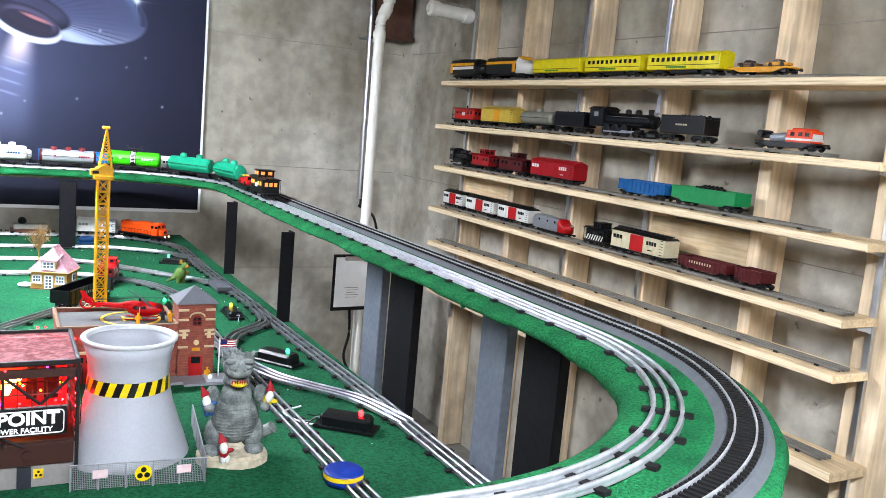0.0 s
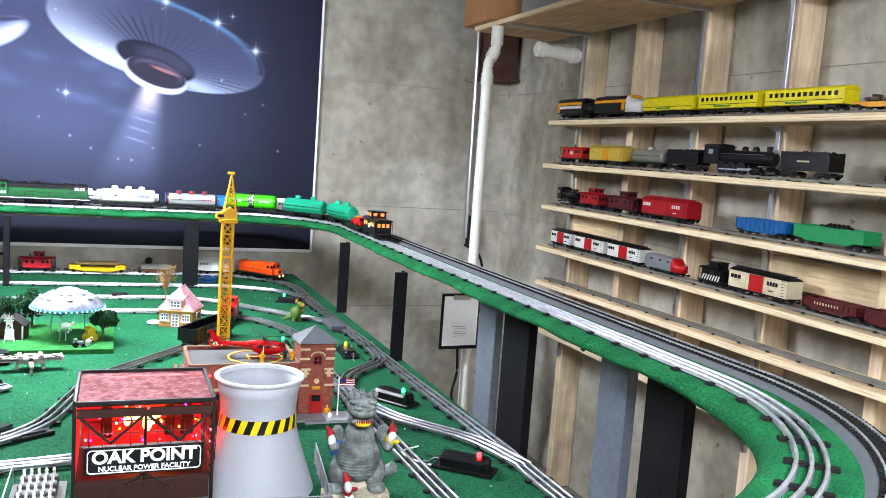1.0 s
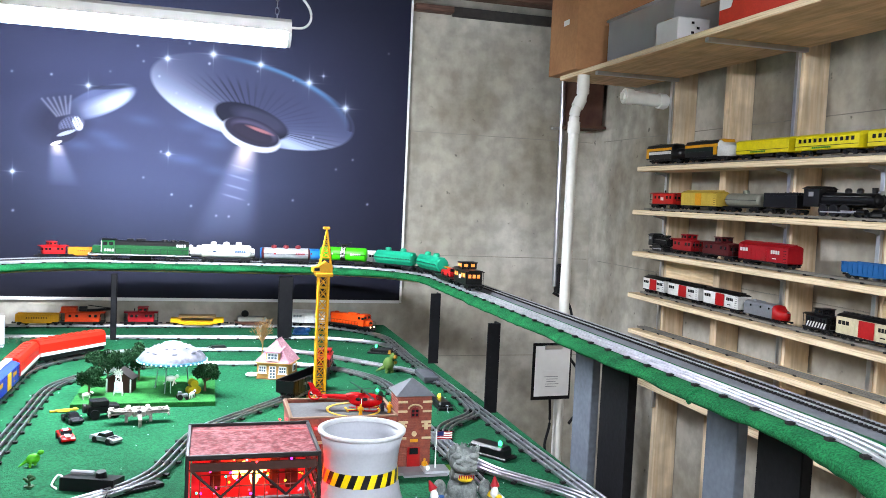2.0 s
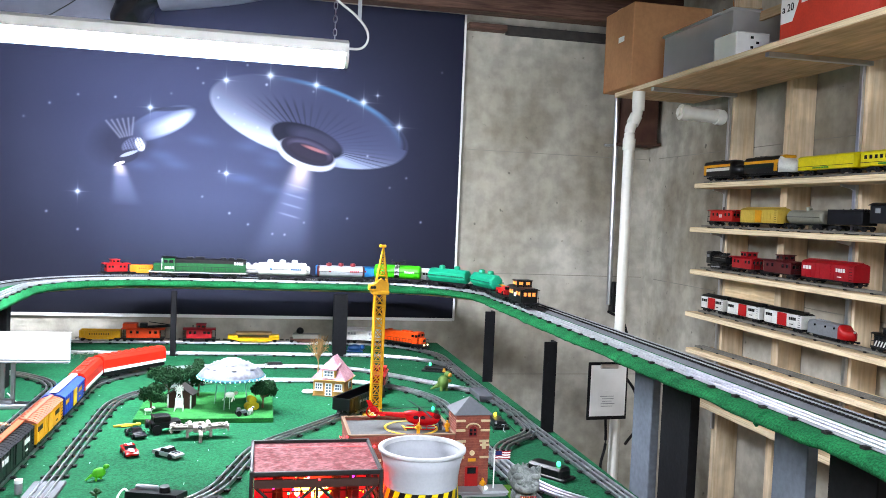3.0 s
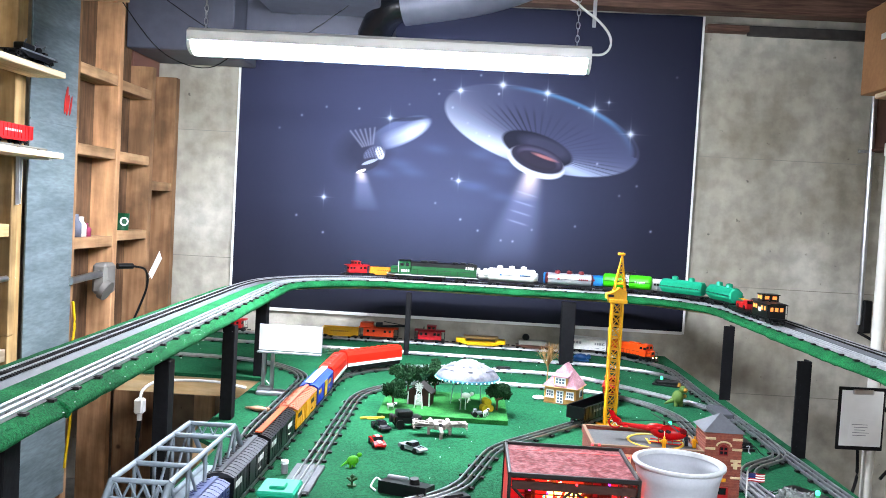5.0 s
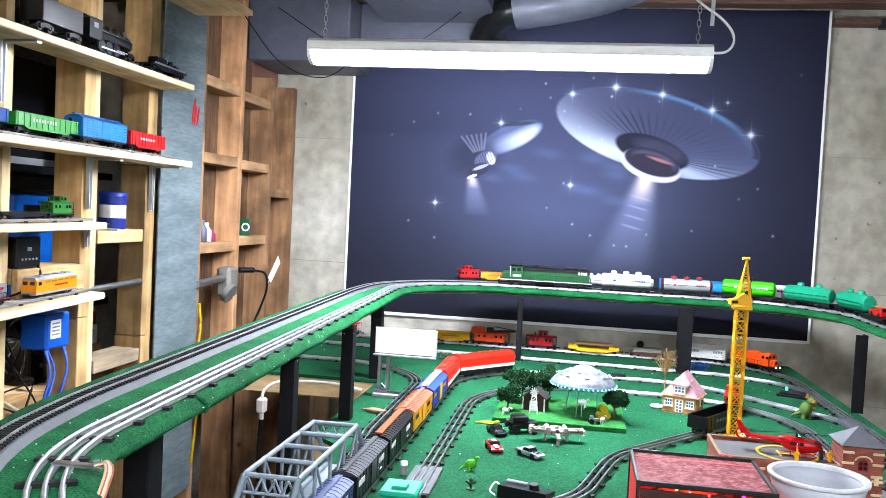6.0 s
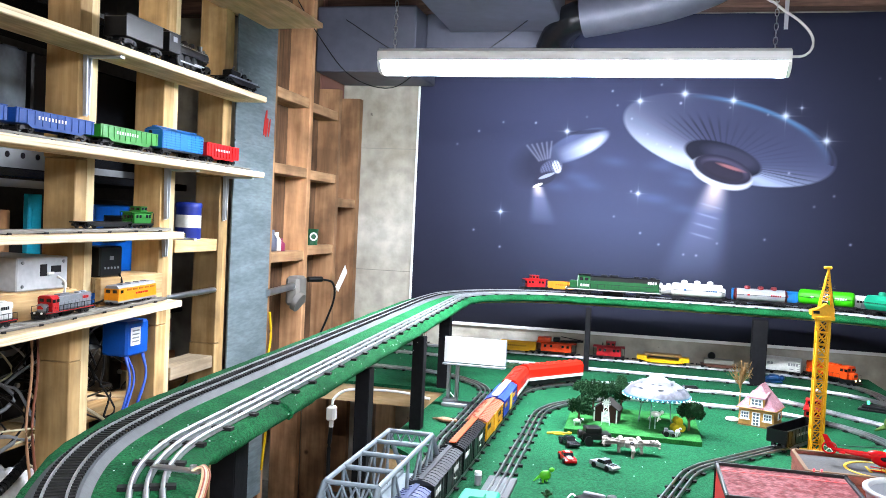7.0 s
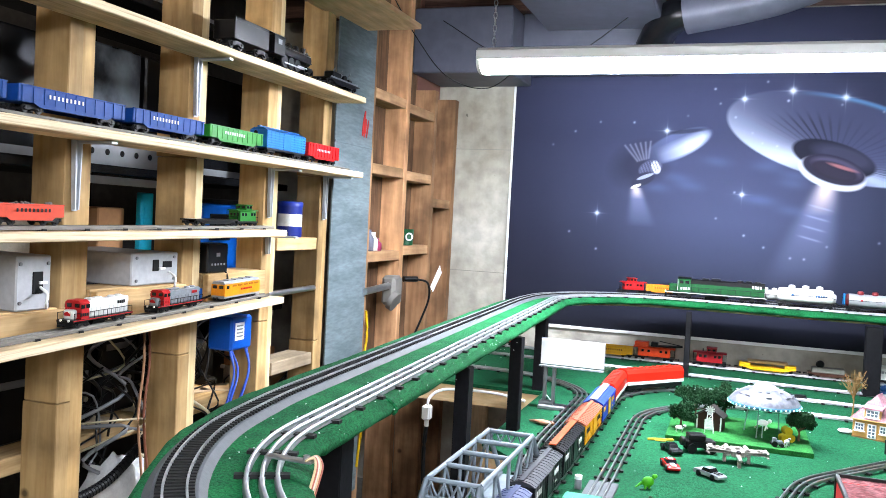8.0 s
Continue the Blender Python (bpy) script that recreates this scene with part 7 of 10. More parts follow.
def power_plant():
    root = thing("power_plant_model", "model power building with a red-lit front and lettered sign", "model building")
    x0, x1, y0, y1, zt = -0.356, -0.150, 0.587, 0.770, 0.985
    fr = paint(44, 40, 40, 0.45)
    brown = paint(72, 40, 30, 0.6)
    for x in (x0, x1):
        for y in (y0, y1):
            part("column", Shape().box((x, y, (TZ + zt) / 2), (0.0055, 0.0055, zt - TZ), 0.001), fr, root, "dark steel column")
    for y in (y0, y1):
        part("roof_beam", Shape().box(((x0 + x1) / 2, y, zt - 0.004), (x1 - x0, 0.006, 0.007), 0.001), fr, root)
        part("eave", Shape().box(((x0 + x1) / 2, y, zt - 0.020), (x1 - x0 - 0.008, 0.005, 0.013)), brown, root)
    for x in (x0, x1):
        part("roof_beam", Shape().box((x, (y0 + y1) / 2, zt - 0.004), (0.006, y1 - y0 - 0.008, 0.007), 0.001), fr, root)
    roofm = material("speckled_roof", lin(112, 48, 52), 0.75, 0, scale=70, colour2=lin(144, 88, 90), spec=0.1, fine=(160, 0.35), spread=(0.4, 0.6))
    part("roof", Shape().box(((x0 + x1) / 2, (y0 + y1) / 2, zt - 0.008), (x1 - x0 - 0.006, y1 - y0 - 0.006, 0.005)), roofm, root, "speckled reddish roof")
    # upper hall with lights behind a braced front
    # hall walls emit a little red themselves, in place of the bulbs' light
    redback = glowing("red_glow_wall", (0.55, 0.012, 0.016), 0.09)
    part("back_wall", Shape().box(((x0 + x1) / 2, y1 - 0.03, 0.92), (x1 - x0 - 0.01, 0.004, 0.12)), redback, root)
    part("hall_floor", Shape().box(((x0 + x1) / 2, (y0 + y1) / 2, 0.853), (x1 - x0 - 0.004, y1 - y0 - 0.01, 0.006)), brown, root)
    part("side_wall", Shape().box((x0 + 0.001, (y0 + y1) / 2, 0.91), (0.003, y1 - y0 - 0.012, 0.13)), redback, root)
    for k in range(5):
        part("louvre", Shape().box((x1 - 0.002, (y0 + y1) / 2, 0.868 + 0.022 * k), (0.004, y1 - y0 - 0.012, 0.006)), fr, root)
    rails = Shape()
    for z in (0.915, 0.935):
        rails.tube([(x0 + 0.02, y0 + 0.05, z), (x1 - 0.02, y0 + 0.05, z)], 0.0012, 5)
    for k in range(9):
        xx = x0 + 0.02 + k * (x1 - x0 - 0.04) / 8
        rails.tube([(xx, y0 + 0.05, 0.86), (xx, y0 + 0.05, 0.937)], 0.001, 5)
    part("inner_frame", rails, paint(150, 70, 56), root)
    core = glowing("reactor_glow", (1.0, 0.34, 0.05), 5)
    for dx, dz, rr in ((-0.026, 0.918, 0.007), (-0.012, 0.926, 0.009), (0.014, 0.920, 0.008), (0.024, 0.929, 0.006), (0.006, 0.912, 0.010)):
        part("glow_core", Shape().ball(((x0 + x1) / 2 + dx, y0 + 0.105, dz), rr, 12, 7, (0.8, 0.7, 1.5)), core, root, "glowing core")
    for x, z, w, hh in ((x0 + 0.045, 0.905, 0.018, 0.05), (x1 - 0.060, 0.91, 0.016, 0.06), (x1 - 0.030, 0.90, 0.022, 0.04), (x0 + 0.085, 0.93, 0.012, 0.04)):
        part("machine", Shape().box((x, y1 - 0.045, z), (w, 0.02, hh), 0.002).cyl((x, y1 - 0.045, z + hh / 2), (x, y1 - 0.045, z + hh / 2 + 0.012), w * 0.3, n=8), paint(110, 40, 40, 0.5), root)
    rng = random.Random(5)
    for k in range(54):
        kind = rng.choice(("red", "red", "red", "pink", "violet", "violet", "amber", "amber", "yellow", "green"))
        deep = k % 2
        p = (rng.uniform(x0 + 0.014, x1 - 0.012), y1 - rng.uniform(0.040, 0.055) if deep else rng.uniform(y0 + 0.010, y0 + 0.09), rng.uniform(0.868, 0.966))
        part("bulb", lambda: Shape().ball((0, 0, 0), 0.0021, 8, 5), LED["strong"] if deep and k % 6 == 1 else LED[kind], root, key="bulb", m=pose(*p))
    # strong bulbs tucked behind the right wall are added to redden the tower
    for p, kind in (((-0.145, 0.705, 0.925), "strong"), ((-0.144, 0.690, 0.895), "strong"), ((-0.145, 0.715, 0.950), "strong"), ((-0.144, 0.700, 0.870), "strong"), ((-0.144, 0.720, 0.91), "strong"), ((x1 - 0.05, y1 - 0.002, zt + 0.004), "red"), ((x1 - 0.038, y1 - 0.002, zt + 0.004), "red"), ((x1 - 0.10, y0 - 0.007, zt - 0.012), "red")):
        part("bulb", lambda: Shape().ball((0, 0, 0), 0.0029, 8, 5), LED[kind], root, key="bulb", m=pose(*p))
    part("light_string", Shape().tube(smooth_line([(x1 + 0.006, 0.61, 0.87), (x1 + 0.010, 0.63, 0.935), (x1 + 0.010, 0.66, 0.955), (x1 + 0.010, 0.68, 0.92), (x1 + 0.005, 0.70, 0.88)]), 0.0008, 4), BLACK, root)
    br = Shape()
    xm = (x0 + x1) / 2
    for a, b in (((x0 + 0.004, 0.962), (x0 + 0.052, 0.916)), ((x1 - 0.004, 0.962), (x1 - 0.052, 0.916)), ((xm, 0.962), (xm, 0.85)), ((x0 + 0.052, 0.916), (xm, 0.962)), ((x1 - 0.052, 0.916), (xm, 0.962)), ((xm, 0.865), (xm - 0.03, 0.848)), ((xm, 0.865), (xm + 0.03, 0.848))):
        br.tube([(a[0], y0, a[1]), (b[0], y0, b[1])], 0.0024, 5)
    part("brace", br, fr, root, "dark diagonal brace")
    # sign
    sg = part("sign", Shape().box((xm - 0.0, y0 - 0.010, 0.8920), (0.176, 0.004, 0.044), 0.0015), DBLACK, root, "black sign board")
    rim = Shape()
    pts = rounded([(xm - 0.083, 0.8740), (xm + 0.083, 0.8740), (xm + 0.083, 0.9100), (xm - 0.083, 0.9100)], 0.005, True, 0.002)
    rim.tube([(a, y0 - 0.0126, b) for a, b in pts], 0.0011, 5, True)
    part("border", rim, WHITE, sg, "white border line")
    big = writing("OAK POINT", 0.0270, WHITE, sg, pose(xm, y0 - 0.0125, 0.8975, 90), "lettering", 0.0008, 0.0009)
    big.scale = (1.0, 1.0, 1.0)
    big.data.transform(Matrix.Diagonal((1.06, 1.0, 1.0, 1)))
    writing("NUCLEAR POWER FACILITY", 0.0108, WHITE, sg, pose(xm, y0 - 0.0125, 0.8800, 90), "lettering", 0.0008, 0.0003)
    # lower storey
    part("base_wall", Shape().box((xm, (y0 + y1) / 2, 0.799), (x1 - x0 - 0.010, y1 - y0 - 0.012, 0.037), 0.001), paint(150, 146, 142, 0.8), root, "grey block wall")
    part("band", Shape().box((xm, y0 + 0.040, 0.8355), (x1 - x0 - 0.008, 0.080, 0.035), 0.001), brown, root, "brown band")
    for k in (-0.045, 0.035):
        part("fan", Shape().cyl((xm + k, y0 + 0.002, 0.836), (xm + k, y0 - 0.006, 0.836), 0.008, n=14), brown, root)
    d = part("shutter", Shape().box((xm - 0.03, y0 + 0.004, 0.796), (0.036, 0.004, 0.030), 0.0008), paint(206, 202, 192), root, "pale roller shutter")
    for k in range(5):
        part("shutter_slat", Shape().box((xm - 0.03, y0 + 0.0016, 0.7845 + 0.0056 * k), (0.034, 0.0012, 0.0012)), GREY, d)
    for a, b, mt in (((-0.0205, -0.001), (0.005, 0.034), DBLACK), ((0.0205, -0.001), (0.005, 0.034), DBLACK), ((0, 0.0185), (0.046, 0.005), DBLACK), ((-0.0205, 0.002), (0.0016, 0.026), paint(226, 190, 30)), ((0.0205, 0.002), (0.0016, 0.026), paint(226, 190, 30)), ((0, 0.0185), (0.018, 0.002), paint(226, 190, 30))):
        part("door_frame", Shape().box((xm - 0.03 + a[0], y0 + (0.001 if mt is DBLACK else -0.0016), 0.796 + a[1]), (b[0], 0.006 if mt is DBLACK else 0.001, b[1])), mt, root, "yellow and black door frame")
    part("door", Shape().box((xm + 0.030, y0 + 0.004, 0.798), (0.020, 0.004, 0.034)), paint(60, 62, 70), root)
    part("warning_plate", Shape().box((xm + 0.050, y0 + 0.004, 0.803), (0.014, 0.003, 0.014)), paint(228, 196, 40), root, "yellow warning plate")
    for k in range(3):
        part("warning_mark", Shape().cyl((xm + 0.050 + 0.0035 * math.sin(k * 2.094), y0 + 0.0022, 0.803 + 0.0035 * math.cos(k * 2.094)), (xm + 0.050 + 0.0035 * math.sin(k * 2.094), y0 + 0.0015, 0.803 + 0.0035 * math.cos(k * 2.094)), 0.0022, n=6), DBLACK, root)
    return root


power_plant()
tw = thing("cooling_tower_model", "grey model cooling tower with a yellow and black band", "model tower", pose(-0.060, 0.705, TZ) @ Matrix.Diagonal((0.965, 0.965, 1.07, 1)))
prf = [(0.108, 0.0), (0.099, 0.025), (0.0875, 0.055), (0.0765, 0.085), (0.0705, 0.110), (0.0680, 0.130), (0.0688, 0.148), (0.0715, 0.166), (0.0775, 0.1865)]
GT_GREY = material("tower_grey", lin(150, 152, 157), 0.6, 0, scale=9, vary=0.07, fine=(200, 0.03), spec=0.3)
part("shell", Shape().lathe(prf + [(0.0715, 0.1865), (0.066, 0.17), (0.0625, 0.13), (0.066, 0.09), (0.082, 0.0)], 48), GT_GREY, tw)
part("rim", Shape().lathe([(0.0775, 0.1868), (0.0812, 0.1885), (0.0814, 0.1925), (0.0808, 0.1930), (0.0730, 0.1930), (0.0722, 0.1925), (0.0700, 0.1868)], 48), paint(206, 208, 210, 0.5), tw, "pale rim")
for k in range(36):
    a0, a1 = 2 * math.pi * k / 36, 2 * math.pi * (k + 1) / 36
    v = [(0.0688 * math.cos(a), 0.0688 * math.sin(a), z) for a, z in ((a0, 0.110), (a1, 0.110), (a1 + 0.12, 0.132), (a0 + 0.12, 0.132))]
    v = [(x * (1.032 if z < 0.12 else 1.0), y * (1.032 if z < 0.12 else 1.0), z) for x, y, z in v]
    part("band_block", Shape().add(v, [(0, 1, 2, 3)]), paint(236, 212, 20) if k % 2 else DBLACK, tw)
fence = thing("model_fence", "low grey mesh fence round the cooling tower", "fence")
for a, b in (((-0.160, 0.562), (0.040, 0.540)), ((0.040, 0.540), (0.068, 0.790))):
    n = 5
    for k in range(n + 1):
        x, y = a[0] + (b[0] - a[0]) * k / n, a[1] + (b[1] - a[1]) * k / n
        part("post", Shape().cyl((x, y, TZ), (x, y, TZ + 0.042), 0.0014, n=6), GREY, fence)
    wires = Shape().tube([(*a, TZ + 0.042), (*b, TZ + 0.042)], 0.0013, 5)
    for k in range(14):
        z = TZ + 0.003 + 0.003 * k
        wires.tube([(*a, z), (*b, z)], 0.0004, 3)
    for k in range(80):
        x, y = a[0] + (b[0] - a[0]) * k / 80, a[1] + (b[1] - a[1]) * k / 80
        wires.tube([(x, y, TZ + 0.002), (x, y, TZ + 0.041)], 0.0004, 3)
    tagged(part("mesh_panel", wires, GREY, fence), kind="stuff")
part("warning_plate", Shape().cyl((-0.055, 0.5480, TZ + 0.024), (-0.055, 0.5465, TZ + 0.024), 0.013, n=20), paint(236, 212, 20), fence, "yellow warning plate")
for k in range(3):
    a = k * 2.094
    part("warning_mark", Shape().cyl((-0.055 + 0.0062 * math.sin(a), 0.5463, TZ + 0.024 + 0.0062 * math.cos(a)), (-0.055 + 0.0062 * math.sin(a), 0.5455, TZ + 0.024 + 0.0062 * math.cos(a)), 0.0045, n=8), DBLACK, fence)
for x in (-0.118, 0.006):
    part("notice", Shape().box((x, 0.5545 - 0.11 * (x + 0.118), TZ + 0.027), (0.022, 0.002, 0.013)), paint(230, 206, 206), fence)
sub = thing("substation_model", "fenced model substation with rows of white insulators", "model substation")
part("slab", Shape().box((-0.415, 0.70, TZ + 0.003), (0.085, 0.15, 0.006)), paint(146, 146, 144, 0.9), sub)
for k in range(4):
    part("transformer", Shape().box((-0.415, 0.65 + 0.033 * k, TZ + 0.018), (0.06, 0.018, 0.022), 0.002), paint(110, 112, 116), sub)
    for j in range(5):
        part("insulator", lambda: Shape().lathe([(0.002, 0), (0.003, 0.003), (0.002, 0.006), (0.003, 0.009), (0.0018, 0.013)], 8), WHITE, sub, key="insul", m=pose(-0.438 + 0.0115 * j, 0.65 + 0.033 * k, TZ + 0.029))
part("fence_panel", Shape().tube([(-0.458, 0.62, TZ + 0.04), (-0.458, 0.78, TZ + 0.04), (-0.372, 0.78, TZ + 0.04)], 0.0012, 5).tube([(-0.458, 0.62, TZ + 0.006), (-0.458, 0.62, TZ + 0.04)], 0.0012, 5).tube([(-0.458, 0.78, TZ + 0.006), (-0.458, 0.78, TZ + 0.04)], 0.0012, 5), ZINC, sub)


# ---- statue ----
def statue():
    s = Shape()
    g = pose(0.104, 0.618, TZ, 0, 0, -8) @ Matrix.Diagonal((1.0, 1.0, 1.07, 1))
    rng = random.Random(3)
    base = [(0.062 * (1 + rng.uniform(-0.12, 0.12)) * math.cos(a), 0.044 * (1 + rng.uniform(-0.12, 0.12)) * math.sin(a)) for a in [2 * math.pi * k / 18 for k in range(18)]]
    s.ink(1)
    s.prism(base, 0.0, 0.012, "z", g).prism([(x * 0.9, y * 0.9) for x, y in base], 0.012, 0.018, "z", g)
    s.ink(0)
    s.ball((0, 0, 0.072), 0.041, 18, 12, (1.0, 0.88, 1.05), g).ball((0, -0.003, 0.106), 0.029, 16, 10, (0.95, 0.85, 1.15), g).ball((0, -0.002, 0.134), 0.021, 14, 8, (1.1, 0.9, 0.9), g)
    for k in range(9):
        zz = 0.050 + 0.0055 * k
        rx = 0.0415 * math.sqrt(max(0.05, 1 - ((zz - 0.072) / 0.0431) ** 2)) if zz < 0.095 else 0.0280 * math.sqrt(max(0.05, 1 - ((zz - 0.106) / 0.0333) ** 2))
        s.tube([g @ Vector((rx * math.sin(a), -rx * 0.88 * math.cos(a) - (0.003 if zz > 0.095 else 0.0), zz)) for a in [-0.95 + 0.19 * j for j in range(11)]], 0.0011, 5)
    for x in (-1, 1):
        s.ball((x * 0.030, 0.002, 0.046), 0.022, 12, 8, (0.95, 1.0, 1.25), g).ball((x * 0.034, -0.010, 0.022), 0.017, 10, 6, (1.0, 1.3, 0.6), g)
        s.ball((x * 0.040, -0.008, 0.112), 0.012, 10, 6, (1, 1, 1.4), g).ball((x * 0.046, -0.022, 0.098), 0.010, 10, 6, (1, 1.4, 0.9), g)
    s.ball((0, -0.008, 0.159), 0.026, 16, 10, (0.98, 1.0, 0.86), g).ball((0, -0.030, 0.157), 0.019, 14, 8, (1.12, 1.05, 0.55), g)
    s.ball((0, -0.024, 0.138), 0.016, 12, 8, (1.15, 1.0, 0.5), g)
    for x in (-1, 1):
        s.ball((x * 0.007, -0.047, 0.164), 0.0035, 8, 5, (1, 1, 0.8), g).ball((x * 0.015, -0.026, 0.172), 0.008, 10, 6, (1.2, 0.8, 0.6), g)
    for k in range(16):
        a = rng.uniform(0, 6.3)
        s.ball((0.022 * math.cos(a), 0.004 + 0.020 * math.sin(a), 0.168 + rng.uniform(-0.01, 0.008)), 0.007, 6, 4, (1, 1, 1.4), g)
    for k in range(26):
        a = rng.uniform(0, 6.3)
        rr = rng.uniform(0.008, 0.024)
        p = Vector((rr * math.cos(a), 0.006 + rr * math.sin(a) * 0.9, 0.166 + rng.uniform(0, 0.008)))
        s.cyl(g @ p, g @ (p + Vector((rr * 0.35 * math.cos(a), 0.006, rng.uniform(0.004, 0.010)))), 0.0050, 0.0012, 5)
    for k in range(7):
        s.prism([(-0.010 + 0.001 * k, 0), (0.010 - 0.001 * k, 0), (0, 0.018)], -0.002, 0.002, "x", g @ pose(0, 0.034 - 0.001 * k, 0.045 + 0.018 * k, 35))
    s.tube([g @ Vector(p) for p in ((0.02, 0.03, 0.04), (0.05, 0.034, 0.03), (0.07, 0.02, 0.045))], 0.011, 8)
    for x in (-1, 1):
        s.ball((x * 0.012, -0.040, 0.166), 0.006, 8, 5, (1.2, 0.6, 0.7), g)
        s.prism([(-0.004, 0), (0.004, 0), (0, 0.012)], -0.0015, 0.0015, "y", g @ pose(x * 0.022, -0.012, 0.176, 0, x * 25))
    s.ink(2).ball((0, -0.036, 0.138), 0.011, 10, 6, (1.2, 0.8, 0.45), g)

    def gnome(x, y, z, hat, coat, trousers, lean):
        gg = g @ pose(x, y, z, 0, lean, 0)
        s.ink(trousers).ball((-0.003, 0, -0.012), 0.006, 8, 5, (0.8, 0.9, 1.3), gg).ball((0.004, 0, -0.012), 0.006, 8, 5, (0.8, 0.9, 1.3), gg)
        s.ink(coat).ball((0, 0, 0), 0.009, 10, 6, (1, 0.9, 1.2), gg).ball((0.010, -0.004, 0.002), 0.004, 8, 5, (1.8, 1, 1), gg)
        s.ink(5).ball((0, -0.0065, 0.008), 0.0072, 8, 5, (1.0, 0.7, 1.35), gg)
        s.ink(6).ball((0, -0.001, 0.014), 0.006, 8, 5, (1, 1, 1), gg)
        s.ink(hat).cyl(gg @ Vector((0, 0, 0.016)), gg @ Vector((-0.004, 0.004, 0.031)), 0.0085, 0.0012, 10)

    gnome(-0.049, -0.020, 0.100, 3, 4, 4, -12)
    gnome(0.051, -0.022, 0.106, 3, 2, 7, 14)
    gnome(-0.020, -0.042, 0.030, 3, 3, 5, -8)
    for k in range(7):
        s.cyl(g @ Vector((-0.012 + 0.004 * k, -0.046, 0.147)), g @ Vector((-0.012 + 0.004 * k, -0.047, 0.141)), 0.0016, 0.0004, 5)
    mats = [material("mottled_grey_resin", lin(116, 121, 118), 0.7, 0, scale=60, colour2=lin(72, 77, 76), bump=0.35, bump_scale=220, fine=(340, 0.2), spread=(0.35, 0.65), spec=0.3), material("sandy_resin", lin(186, 176, 154), 0.9, 0, scale=80, colour2=lin(146, 134, 112), bump=0.5, bump_scale=160), paint(236, 206, 50, 0.6), paint(168, 30, 44, 0.6), paint(56, 104, 160, 0.6), IVORY, paint(206, 160, 130, 0.6), paint(28, 40, 90, 0.6)]
    solid("garden_statue", s, mats, "grey mottled resin lizard statue with small painted gnomes", "statue")


statue()


# ---- fire station ----
BRICK = material("model_brick", lin(132, 66, 48), 0.8, 0, scale=90, colour2=lin(108, 50, 38), fine=(240, 0.15))
CREAMT = paint(226, 204, 168, 0.7)
TARR = material("grey_roofing", lin(72, 71, 72), 0.85, 0, scale=60, vary=0.2, fine=(200, 0.15))


def courses(s, x0, x1, y0, y1, z0, z1, step=0.006):
    """Rows of shallow brick bands round a box."""
    n = int(round((z1 - z0) / step))
    vs, fs = [], []
    for k in range(n):
        za, zb = z0 + k * (z1 - z0) / n, z0 + (k + 0.26) * (z1 - z0) / n
        zc = z0 + (k + 1) * (z1 - z0) / n
        for z, e in ((za, -0.0006), (zb, -0.0006), (zb, 0.0006), (zc, 0.0006)):
            vs += [(x0 - e, y0 - e, z), (x1 + e, y0 - e, z), (x1 + e, y1 + e, z), (x0 - e, y1 + e, z)]
    for r in range(len(vs) // 4 - 1):
        for j in range(4):
            fs.append((r * 4 + j, r * 4 + (j + 1) % 4, r * 4 + 4 + (j + 1) % 4, r * 4 + 4 + j))
    m = len(vs) - 4
    s.add(vs, fs + [(3, 2, 1, 0), (m, m + 1, m + 2, m + 3)])
    return s


